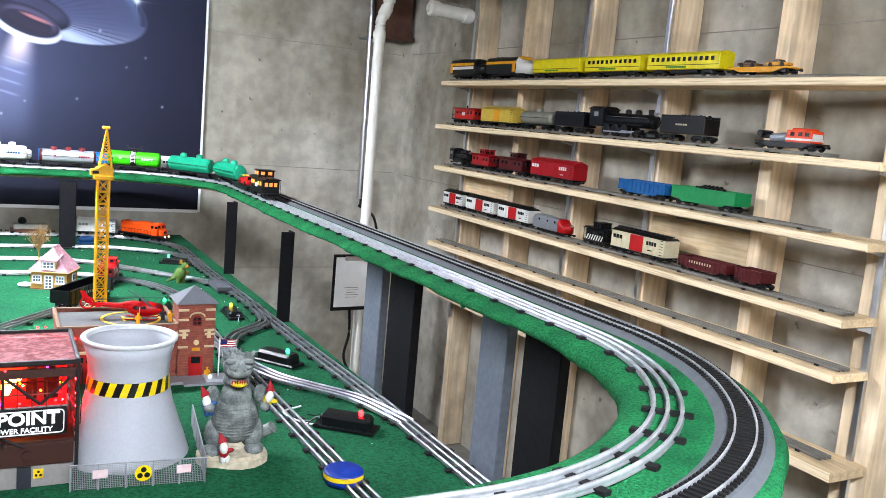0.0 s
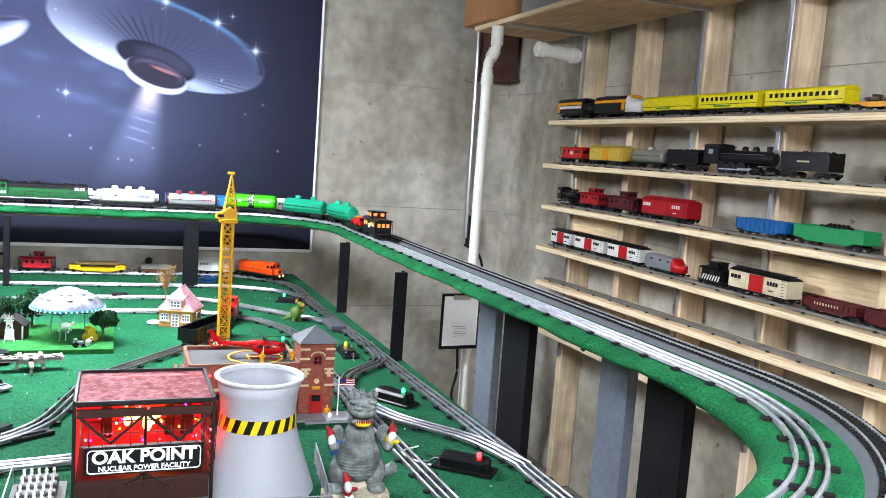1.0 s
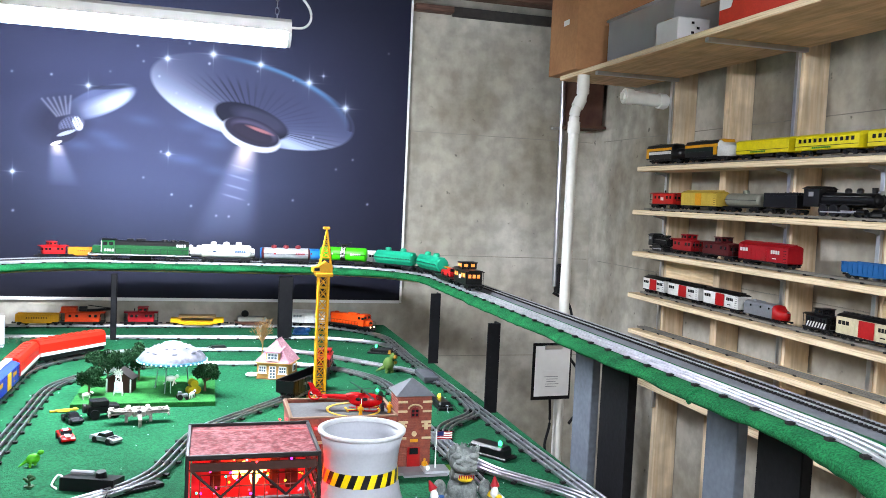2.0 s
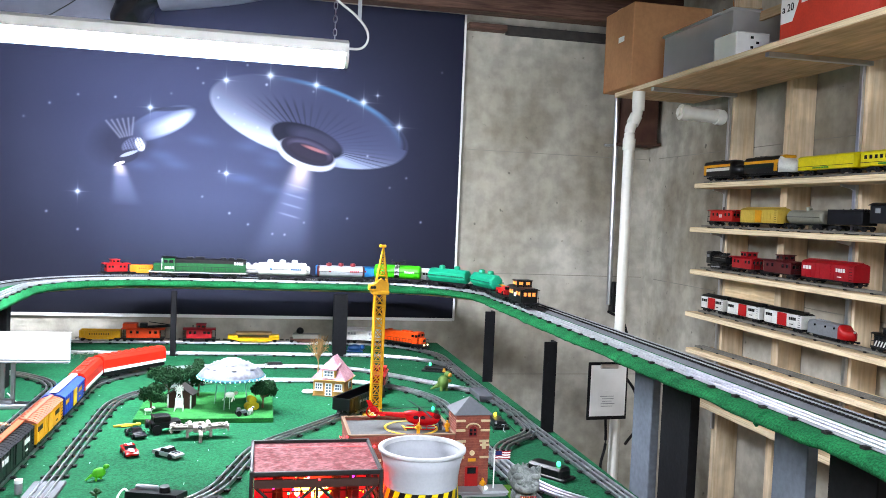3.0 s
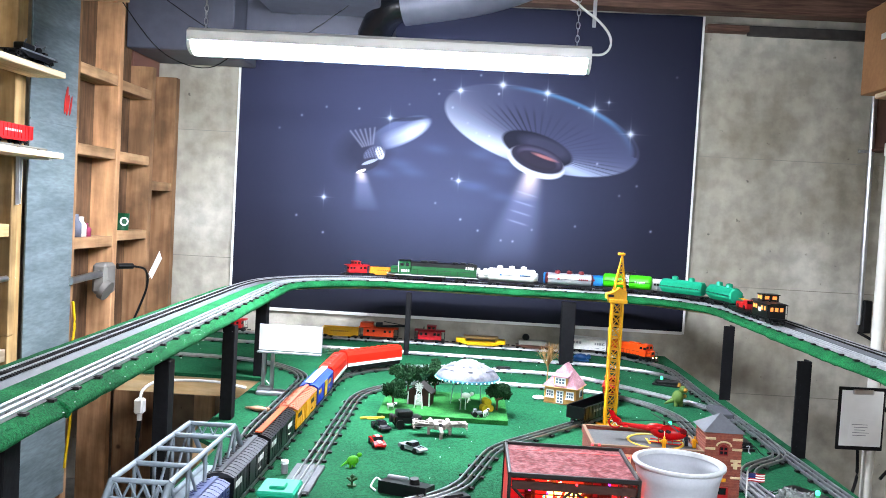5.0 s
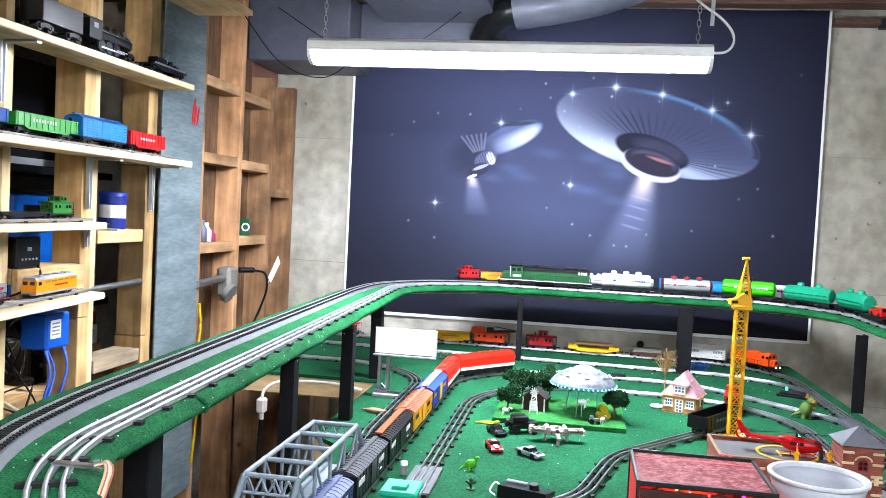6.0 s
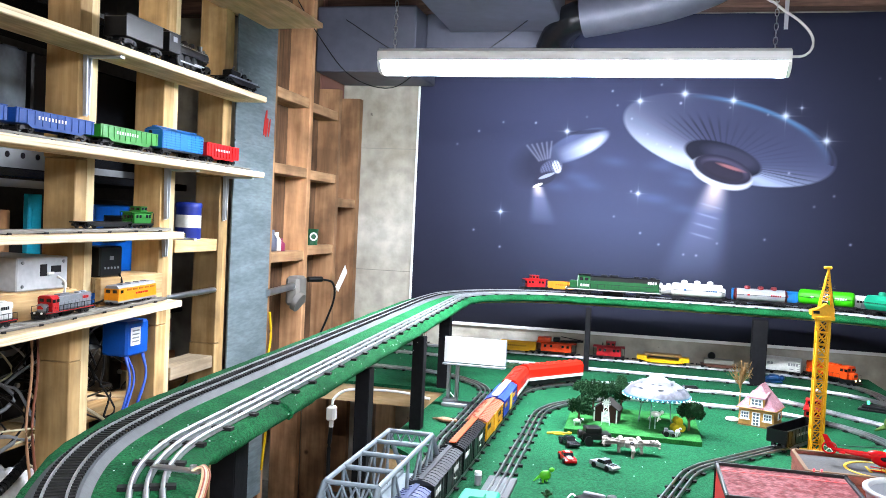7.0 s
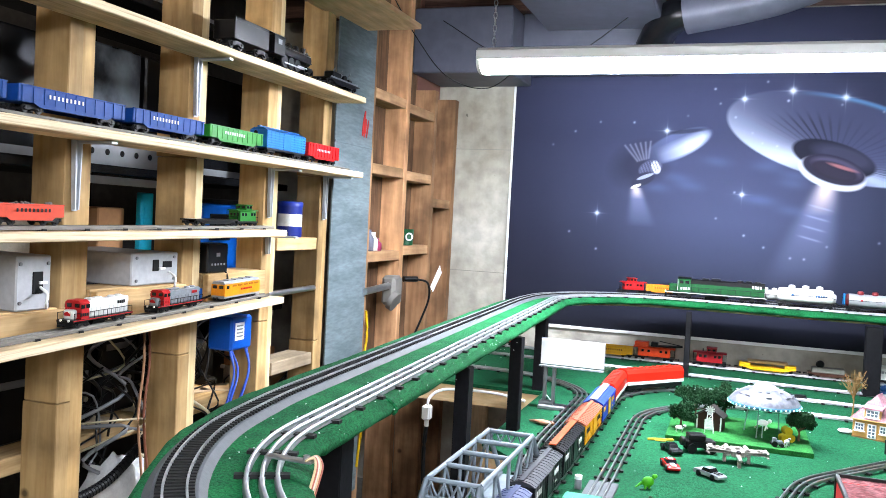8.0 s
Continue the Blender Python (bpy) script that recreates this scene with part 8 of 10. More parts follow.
def fire_station():
    root = thing("fire_station_model", "red brick model fire station with a tower and flat roof", "model building")
    x0, x1, y0, y1, z1 = -0.148, 0.090, 1.085, 1.255, 0.893
    part("wall", courses(Shape(), x0, x1, y0, y1, TZ, z1), BRICK, root, "brick wall")
    part("roof", Shape().box(((x0 + x1) / 2, (y0 + y1) / 2, z1 + 0.002), (x1 - x0 - 0.012, y1 - y0 - 0.012, 0.004)), TARR, root, "grey flat roof")
    for (cx, cy), (sx, sy) in ((((x0 + x1) / 2, y0), (x1 - x0, 0.007)), (((x0 + x1) / 2, y1), (x1 - x0, 0.007)), ((x0, (y0 + y1) / 2), (0.007, y1 - y0)), ((x1, (y0 + y1) / 2), (0.007, y1 - y0))):
        part("parapet", Shape().box((cx, cy, z1 + 0.003), (sx, sy, 0.013)), BRICK, root)
        part("coping", Shape().box((cx, cy, z1 + 0.0115), (sx + 0.001, sy + 0.001, 0.003), 0.0006), paint(150, 122, 100, 0.8), root, "dull tan coping")
    for k in range(3):
        x = x0 + 0.043 + k * 0.070
        d = part("door", Shape().box((x, y0 - 0.001, 0.812), (0.050, 0.004, 0.062)), paint(176, 30, 28), root, "red folding door")
        part("arch", Shape().box((x, y0 - 0.003, 0.848), (0.056, 0.004, 0.006), 0.001), CREAMT, root)
        for j in range(3):
            part("pane", Shape().box((x - 0.016 + 0.016 * j, y0 - 0.0035, 0.832), (0.010, 0.001, 0.012)), SHADOWMETAL, d)
    for x in (x0 + 0.008, x0 + 0.078, x0 + 0.148, x1 - 0.010):
        part("bracket", Shape().prism([(x - 0.012, z1 - 0.006), (x + 0.012, z1 - 0.006), (x + 0.012, z1 - 0.011), (x + 0.004, z1 - 0.011), (x + 0.004, z1 - 0.026), (x - 0.004, z1 - 0.026), (x - 0.004, z1 - 0.011), (x - 0.012, z1 - 0.011)], y0 - 0.004, y0 - 0.0005, "y"), CREAMT, root, "cream trim bracket")
    for k in range(5):
        part("bulb", lambda: Shape().ball((0, 0, 0), 0.0030, 8, 5), LED["red"], root, key="bulb2", m=pose(x0 + 0.03 + 0.012 * k, y0 - 0.006, z1 - 0.012))
    part("bulb", lambda: Shape().ball((0, 0, 0), 0.0030, 8, 5), LED["red"], root, key="bulb2", m=pose(x1 - 0.02, y0 - 0.006, z1 - 0.010))
    part("forecourt", Shape().box((0.085, 1.060, TZ + 0.003), (0.235, 0.048, 0.006)).box((0.148, 1.03, TZ + 0.0025), (0.10, 0.02, 0.005)), GREY, root, "grey paved forecourt")
    part("verge", Shape().box((0.214, 1.045, TZ + 0.003), (0.022, 0.07, 0.006)), paint(120, 170, 60, 0.9), root, "green verge strip")
    # tower
    a0, a1, b0, b1, zt = 0.092, 0.170, 1.080, 1.158, 0.950
    part("tower", courses(Shape(), a0, a1, b0, b1, TZ, zt), BRICK, root, "brick tower")
    part("tower_roof", Shape().add([(a0 - 0.007, b0 - 0.007, zt), (a1 + 0.007, b0 - 0.007, zt), (a1 + 0.007, b1 + 0.007, zt), (a0 - 0.007, b1 + 0.007, zt), ((a0 + a1) / 2, (b0 + b1) / 2, 0.984)], [(0, 1, 4), (1, 2, 4), (2, 3, 4), (3, 0, 4), (3, 2, 1, 0)]), paint(112, 114, 120, 0.7), root, "grey pointed roof")
    xm = (a0 + a1) / 2
    for z in (0.936, 0.914, 0.880, 0.852):
        for x in (a0 + 0.010, a1 - 0.010):
            part("quoin", Shape().box((x, b0 - 0.0012, z), (0.022, 0.003, 0.005), 0.0006), CREAMT, root)
    for x in (a0 + 0.012, a1 - 0.012):
        part("bracket", Shape().prism([(x - 0.011, 0.892), (x + 0.011, 0.892), (x + 0.011, 0.887), (x + 0.004, 0.887), (x + 0.004, 0.872), (x - 0.004, 0.872), (x - 0.004, 0.887), (x - 0.011, 0.887)], b0 - 0.004, b0 - 0.0005, "y"), CREAMT, root)
    w = part("window", Shape().prism([(xm - 0.010, 0.900), (xm + 0.010, 0.900), (xm + 0.010, 0.916), (xm + 0.006, 0.922), (xm, 0.924), (xm - 0.006, 0.922), (xm - 0.010, 0.916)], b0 - 0.002, b0 + 0.001, "y"), paint(140, 26, 30), root, "red arched window")
    for dx, dz in ((-0.0045, 0.906), (0.0045, 0.906), (-0.0045, 0.915), (0.0045, 0.915)):
        part("pane", Shape().box((xm + dx, b0 - 0.0024, dz), (0.006, 0.001, 0.006)), SHADOWMETAL, w)
    part("arch", Shape().tube([(xm + 0.016 * math.cos(a), b0 - 0.002, 0.920 + 0.010 * math.sin(a)) for a in [math.pi * k / 8 for k in range(9)]], 0.002, 5), CREAMT, root)
    part("clock", Shape().cyl((xm, b0, 0.862), (xm, b0 - 0.003, 0.862), 0.006, n=14), CREAMT, root)
    part("plate", Shape().box((xm, b0 - 0.001, 0.846), (0.018, 0.002, 0.007)), paint(230, 170, 30), root)
    d = part("door", Shape().box((xm, b0 - 0.001, 0.806), (0.030, 0.004, 0.050)), paint(180, 28, 26), root, "red door")
    part("pane", Shape().box((xm, b0 - 0.0035, 0.822), (0.020, 0.001, 0.014)), SHADOWMETAL, d)
    return root


fire_station()
pad = Shape()
pad.lathe([(0.058, 0.0), (0.064, 0.0), (0.064, 0.0012), (0.058, 0.0012)], 40, (0.004, 1.17, 0.8975))
for p in (((-0.012, 1.15), (-0.012, 1.19)), ((0.018, 1.15), (0.018, 1.19)), ((-0.012, 1.17), (0.018, 1.17))):
    pad.box(((p[0][0] + p[1][0]) / 2, (p[0][1] + p[1][1]) / 2, 0.8981), (abs(p[1][0] - p[0][0]) + 0.005, abs(p[1][1] - p[0][1]) + 0.005, 0.001))
solid("landing_mark", pad, paint(232, 196, 60, 0.6), "yellow helicopter landing circle on the station roof", "marking")


def helicopter():
    root = thing("toy_helicopter", "glossy red toy helicopter on the roof pad", "helicopter", pose(0.012, 1.17, 0.898, 0, 0, -14) @ Matrix.Diagonal((1.0, 0.92, 0.90, 1)))
    rd = paint(206, 24, 34, 0.25)
    body = Shape().ball((0.02, 0, 0.026), 0.020, 18, 10, (2.1, 0.95, 0.95)).ball((-0.005, 0, 0.036), 0.012, 12, 7, (2.0, 1.0, 0.8))
    part("cabin", body, rd, root)
    part("canopy", Shape().ball((0.046, 0, 0.031), 0.0135, 14, 8, (1.15, 1.02, 0.72)), paint(120, 26, 34, 0.12), root, "dark red tinted canopy")
    for y in (-1, 1):
        for x in (0.004, 0.020):
            part("side_window", Shape().ball((x, y * 0.0172, 0.031), 0.006, 10, 6, (1.1, 0.35, 0.8)), SHADOWMETAL, root)
        part("door_line", Shape().box((0.012, y * 0.0192, 0.024), (0.0012, 0.001, 0.018)), WHITE, root)
    part("tail_boom", Shape().cyl((-0.015, 0, 0.031), (-0.095, 0, 0.034), 0.008, 0.004, 12), rd, root)
    part("tail_fin", Shape().prism([(-0.086, 0.034), (-0.104, 0.036), (-0.116, 0.066), (-0.106, 0.066)], -0.0015, 0.0015, "y"), rd, root)
    part("tail_rotor_shroud", Shape().lathe([(0.0125, -0.003), (0.0155, -0.003), (0.0155, 0.003), (0.0125, 0.003)], 20, (0, 0, 0), pose(-0.100, 0, 0.036, 90)), rd, root)
    fan = Shape()
    for k in range(5):
        fan.box((0, 0.006, 0), (0.002, 0.011, 0.001), 0, pose(-0.100, 0, 0.036, 90) @ pose(0, 0, 0, 0, 0, 72 * k))
    part("tail_rotor", fan, WHITE, root)
    part("stabiliser", Shape().box((-0.075, 0, 0.032), (0.012, 0.044, 0.0018)), rd, root)
    part("mast", Shape().cyl((0.01, 0, 0.042), (0.01, 0, 0.055), 0.0025, n=8), BLACK, root)
    for k in range(4):
        part("rotor_blade", lambda: Shape().box((0.048, 0, 0), (0.094, 0.0055, 0.0008)), BLACK, root, key="blade", m=pose(0.01, 0, 0.055, 0, 2, 20 + 90 * k))
    for y in (-0.016, 0.016):
        part("skid", Shape().tube(smooth_line([(-0.02, y, 0.0015), (0.04, y, 0.0015), (0.052, y, 0.006)]), 0.0014, 6).tube([(0.0, y, 0.0015), (0.0, y * 0.5, 0.012)], 0.001, 5).tube([(0.03, y, 0.0015), (0.03, y * 0.5, 0.012)], 0.001, 5), rd, root)
    return root


helicopter()


def figurine(x, y, z, colour, h=0.026, label="tiny plain plastic figure standing on the layout", turn=0):
    """A tiny standing figure as one plain shape."""
    k = h / 0.026
    s = Shape().cyl((-0.0022 * k, 0, 0), (-0.0015 * k, 0, 0.012 * k), 0.0022 * k, 0.0024 * k, 8).cyl((0.0022 * k, 0, 0), (0.0015 * k, 0, 0.012 * k), 0.0022 * k, 0.0024 * k, 8)
    s.ball((0, 0, 0.016 * k), 0.0046 * k, 8, 6, (1, 0.7, 1.3)).ball((0, 0, 0.0237 * k), 0.0026 * k, 8, 6)
    for a in (-1, 1):
        s.cyl((a * 0.0044 * k, 0, 0.019 * k), (a * 0.0062 * k, -0.002 * k, 0.011 * k), 0.0014 * k, 0.0012 * k, 6)
    ob = solid("toy_figurine", s, colour, label, "figurine", "tiny figures")
    ob.matrix_basis = pose(x, y, z, 0, 0, turn)
    return ob


for x, y, c in ((0.012, 1.118, YEL), (0.062, 1.20, DBLACK), (0.083, 1.135, YEL), (0.07, 1.15, paint(50, 50, 60)), (0.052, 1.225, paint(60, 60, 66))):
    figurine(x, y, 0.8975, c, 0.026, "tiny plain plastic figure on the station roof")
figurine(0.155, 1.066, TZ, YEL, 0.028, "tiny yellow plastic figure beside the station")
flag = thing("model_flagpole", "white model flagpole with a striped flag", "flagpole", pose(0.176, 1.05, TZ))
part("base", Shape().box((0, 0, 0.005), (0.06, 0.05, 0.010), 0.002), paint(196, 200, 206), flag)
part("pole", Shape().cyl((0, 0, 0.01), (0, 0, 0.098), 0.0016, n=8), WHITE, flag)
for k in range(7):
    part("stripe", Shape().prism([(0.002 + 0.007 * j, 0.094 - 0.0026 * k + 0.0008 * math.sin(j * 1.3)) for j in range(6)] + [(0.002 + 0.007 * j, 0.0914 - 0.0026 * k + 0.0008 * math.sin(j * 1.3)) for j in reversed(range(6))], -0.0004, 0.0004, "y"), paint(190, 40, 50) if k % 2 == 0 else WHITE, flag)
part("canton", Shape().box((0.0095, 0, 0.089), (0.015, 0.0014, 0.010)), paint(44, 56, 120), flag)
part("lamp", Shape().ball((-0.02, -0.01, 0.014), 0.004, 8, 5), LED["white"], flag)


# ---- tower crane ----
def crane():
    root = thing("toy_tower_crane", "tall yellow toy tower crane with a lattice mast", "crane", pose(-0.003, 1.735, TZ))
    yl = paint(246, 190, 28, 0.5)
    w, h = 0.0145, 0.375
    for x in (-w, w):
        for y in (-w, w):
            part("mast_leg", Shape().box((x, y, h / 2), (0.0055, 0.0055, h), 0.0005), yl, root)
    n = 11
    for k in range(n):
        z0, z1 = h * k / n, h * (k + 1) / n
        lat = Shape()
        for (a, b) in (((-w, -w), (w, -w)), ((w, -w), (w, w)), ((w, w), (-w, w)), ((-w, w), (-w, -w))):
            lat.tube([(*a, z1), (*b, z1)], 0.0018, 4)
            lat.tube([(*a, z0), (*b, z1)], 0.0015, 4).tube([(*b, z0), (*a, z1)], 0.0015, 4)
        part("lattice", lat, yl, root)
    part("foot", Shape().box((0, 0, 0.004), (0.07, 0.07, 0.008), 0.001), yl, root)
    part("slew_ring", Shape().box((0, 0, h + 0.006), (0.052, 0.046, 0.012), 0.002), yl, root)
    part("cab", Shape().prism([(-0.034, h + 0.012), (0.024, h + 0.012), (0.024, h + 0.034), (0.004, h + 0.046), (-0.020, h + 0.030), (-0.034, h + 0.026)], -0.018, 0.018, "y"), yl, root)
    part("cab_window", Shape().box((-0.022, -0.0185, h + 0.021), (0.016, 0.001, 0.008)), SHADOWMETAL, root)
    top = (0.006, 0, h + 0.142)
    hd = Shape()
    base = [(-0.012, -0.012), (0.020, -0.012), (0.020, 0.012), (-0.012, 0.012)]
    for k, (x, y) in enumerate(base):
        hd.tube([(x, y, h + 0.036), top], 0.0028, 4)
        for j in range(1, 5):
            t, u = j / 5.5, (j + 0.9) / 5.5
            x2, y2 = base[(k + 1) % 4]
            p = lambda X, Y, T: (X + (top[0] - X) * T, Y + (top[1] - Y) * T, h + 0.036 + (top[2] - h - 0.036) * T)
            hd.tube([p(x, y, t), p(x2, y2, t)], 0.0014, 4).tube([p(x, y, t), p(x2, y2, u)], 0.0014, 4)
    part("jib", hd, yl, root, "folded lattice jib")
    part("jib_head", Shape().box((0.004, 0, h + 0.144), (0.020, 0.014, 0.008), 0.002), yl, root)
    part("cable", Shape().tube([(0.006, 0, h + 0.142), (0.030, 0, h + 0.02)], 0.0008, 4), BLACK, root)
    return root


crane()


# ---- cottage ----
def cottage():
    root = thing("cottage_model", "tan model cottage with a dusty pink hipped roof", "model building", pose(-0.103, 2.066, TZ, 0, 0, -22))
    w, d, h, top = 0.106, 0.098, 0.060, 0.128
    tan = paint(212, 168, 104, 0.75)
    pink = material("pink_shingle", lin(168, 128, 136), 0.85, 0, scale=60, colour2=lin(140, 98, 108), fine=(220, 0.2), spec=0.15)
    part("wall", courses(Shape(), -w / 2, w / 2, -d / 2, d / 2, 0.004, h, 0.006), tan, root, "tan clapboard wall")
    part("plinth", Shape().box((0, 0, 0.002), (w + 0.004, d + 0.004, 0.004)), paint(150, 120, 80, 0.8), root)
    ex, ey, ze, r0, r1 = w / 2 + 0.007, d / 2 + 0.008, h - 0.004, -0.014, 0.040
    faces = (((-ex, -ey, ze), (ex, -ey, ze), (0, r0, top)), ((ex, -ey, ze), (ex, ey, ze), (0, r1, top), (0, r0, top)), ((ex, ey, ze), (-ex, ey, ze), (0, r1, top)), ((-ex, ey, ze), (-ex, -ey, ze), (0, r0, top), (0, r1, top)))
    for f in faces:
        n = len(f)
        vs = [Vector(p) for p in f]
        nv = (vs[1] - vs[0]).cross(vs[2] - vs[0]).normalized() * 0.0022
        part("roof_slope", Shape().add([tuple(v) for v in vs] + [tuple(v - nv) for v in vs], [tuple(range(n)), tuple(range(2 * n - 1, n - 1, -1))] + [(k, n + k, n + (k + 1) % n, (k + 1) % n) for k in range(n)]), pink, root, "pink shingle roof slope")
    part("eave_board", Shape().tube([(-ex, -ey, ze), (ex, -ey, ze), (ex, ey, ze), (-ex, ey, ze)], 0.0018, 5, True), tan, root)
    part("ridge_cap", Shape().tube([(0, r0, top), (0, r1, top)], 0.0018, 6).tube([(-ex, -ey, ze), (0, r0, top)], 0.0014, 5).tube([(ex, -ey, ze), (0, r0, top)], 0.0014, 5), pink, root)
    part("dormer", Shape().box((0.0, -d * 0.33, h + 0.018), (0.046, 0.040, 0.034), 0.001), tan, root)
    part("dormer_roof", Shape().prism([(-d * 0.33 - 0.026, h + 0.034), (0.0, h + 0.046), (0.0, h + 0.042), (-d * 0.33 - 0.026, h + 0.030)], -0.027, 0.027, "x"), pink, root)
    glass = paint(120, 130, 140, 0.1)
    for x, z, sx, sz in ((-0.034, 0.034, 0.026, 0.024), (0.034, 0.034, 0.026, 0.024), (0.0, h + 0.018, 0.036, 0.024)):
        y = -d / 2 if z < 0.05 else -d * 0.33 - 0.02
        wn = part("window", Shape().box((x, y - 0.0016, z), (sx, 0.003, sz), 0.0006), WHITE, root, "white window frame")
        for k in range(3):
            for j in range(2):
                part("pane", Shape().box((x - sx * 0.29 + sx * 0.29 * k, y - 0.0034, z - sz * 0.2 + sz * 0.4 * j), (sx * 0.22, 0.001, sz * 0.30)), glass, wn)
        part("window_sill", Shape().box((x, y - 0.003, z - sz / 2 - 0.001), (sx + 0.004, 0.006, 0.002)), WHITE, wn)
    wn = part("window", Shape().box((w / 2 + 0.0016, 0.01, 0.034), (0.003, 0.028, 0.024), 0.0006), WHITE, root, "white window frame")
    for k in range(2):
        part("pane", Shape().box((w / 2 + 0.0034, 0.004 + 0.012 * k, 0.034), (0.001, 0.009, 0.018)), glass, wn)
    dr = part("door", Shape().box((0, -d / 2 - 0.0016, 0.025), (0.024, 0.003, 0.042), 0.0006), WHITE, root, "white glazed door")
    for k in range(2):
        for j in range(4):
            part("pane", Shape().box((-0.005 + 0.010 * k, -d / 2 - 0.0034, 0.010 + 0.0098 * j), (0.0068, 0.001, 0.0072)), glass, dr)
    return root


cottage()
solid("paper_disc", Shape().ball((-0.185, 2.08, TZ + 0.006), 0.022, 14, 6, (1, 1, 0.3)), WHITE, "flat white plastic disc lying by the cottage", "disc")


# ---- trees ----
LEAF = material("foliage_clumps", lin(30, 66, 36), 0.9, 0, scale=60, colour2=lin(14, 38, 20), fine=(300, 0.3), spec=0.15)
BARK = material("tree_bark", lin(92, 66, 44), 0.9, 0, scale=80, vary=0.3)


def leafy(name, x, y, z, h, r, label, seed, crown_z=0.62):
    rng = random.Random(seed)
    root = thing(name, label, "tree", pose(x, y, z), "model trees")
    tr = Shape().cyl((0, 0, 0), (0.002, 0, h * 0.55), 0.0035, 0.002, 8)
    tips = []
    for k in range(13):
        a = rng.uniform(0, 6.28)
        q = rng.uniform(0.35, 0.95)
        p = (math.cos(a) * r * q, math.sin(a) * r * q, h * rng.uniform(0.40, 0.88))
        tr.cyl((0, 0, h * rng.uniform(0.25, 0.5)), p, 0.0014, 0.0007, 5)
        tips.append(p)
    part("trunk", tr, BARK, root)
    lv = Shape()
    for k in range(1900):
        c = rng.choice(tips + [(0, 0, h * 0.8), (0, 0, h * 0.65)])
        q = Vector((rng.gauss(0, 1), rng.gauss(0, 1), rng.gauss(0, 0.8))).normalized() * r * 0.40 * rng.random() ** 0.45
        p = Vector(c) + q
        if p.z < h * 0.28 or p.z > h:
            continue
        t = 0.0032 * rng.uniform(0.6, 1.4)
        mm = Matrix.LocRotScale(p, Euler((rng.uniform(0, 6), rng.uniform(0, 6), rng.uniform(0, 6))), (t, t, t))
        lv.add([(-1, -0.6, 0), (1, -0.6, 0.2), (1, 0.6, 0), (-1, 0.6, 0.3), (0, 0, 0.8)], [(0, 1, 4), (1, 2, 4), (2, 3, 4), (3, 0, 4)], False, mm)
    tagged(part("crown", lv, LEAF, root, "dark green clumped foliage"), kind="stuff")
    return root


PLATE = TZ + 0.014
leafy("model_tree", -0.655, 1.80, PLATE, 0.075, 0.036, "small dark green model tree beside the barn", 1)
leafy("model_tree", -0.620, 1.93, PLATE, 0.115, 0.048, "bushy dark green model tree behind the barn", 2)
leafy("model_tree", -0.535, 1.985, PLATE, 0.115, 0.044, "bushy dark green model tree near the saucer", 3)
leafy("model_tree", -0.335, 1.82, PLATE, 0.085, 0.038, "dark green model tree at the plate's edge", 4)


def bare_tree():
    rng = random.Random(8)
    root = thing("bare_model_tree", "bare tan twig model tree", "tree", pose(-0.14, 2.30, TZ), "model trees")
    s = Shape().cyl((0, 0, 0), (0.002, 0, 0.09), 0.003, 0.0022, 7)
    tw = Shape()
    for k in range(46):
        a = rng.uniform(0, 6.28)
        b = (0.001, 0, rng.uniform(0.06, 0.095))
        t = (math.cos(a) * rng.uniform(0.015, 0.042), math.sin(a) * rng.uniform(0.015, 0.042), rng.uniform(0.10, 0.165))
        m1 = tuple(b[i] + (t[i] - b[i]) * 0.55 + rng.uniform(-0.004, 0.004) for i in range(3))
        tw.tube([b, m1, t], 0.0009, 4)
        for j in range(3):
            q = tuple(m1[i] + (t[i] - m1[i]) * rng.random() for i in range(3))
            tw.tube([q, tuple(q[i] + rng.uniform(-0.010, 0.010) for i in range(3))], 0.0007, 3)
    wm = paint(166, 136, 92, 0.9)
    part("trunk", s, wm, root)
    tagged(part("twig_crown", tw, wm, root, "fine tan twigs"), kind="stuff")


bare_tree()


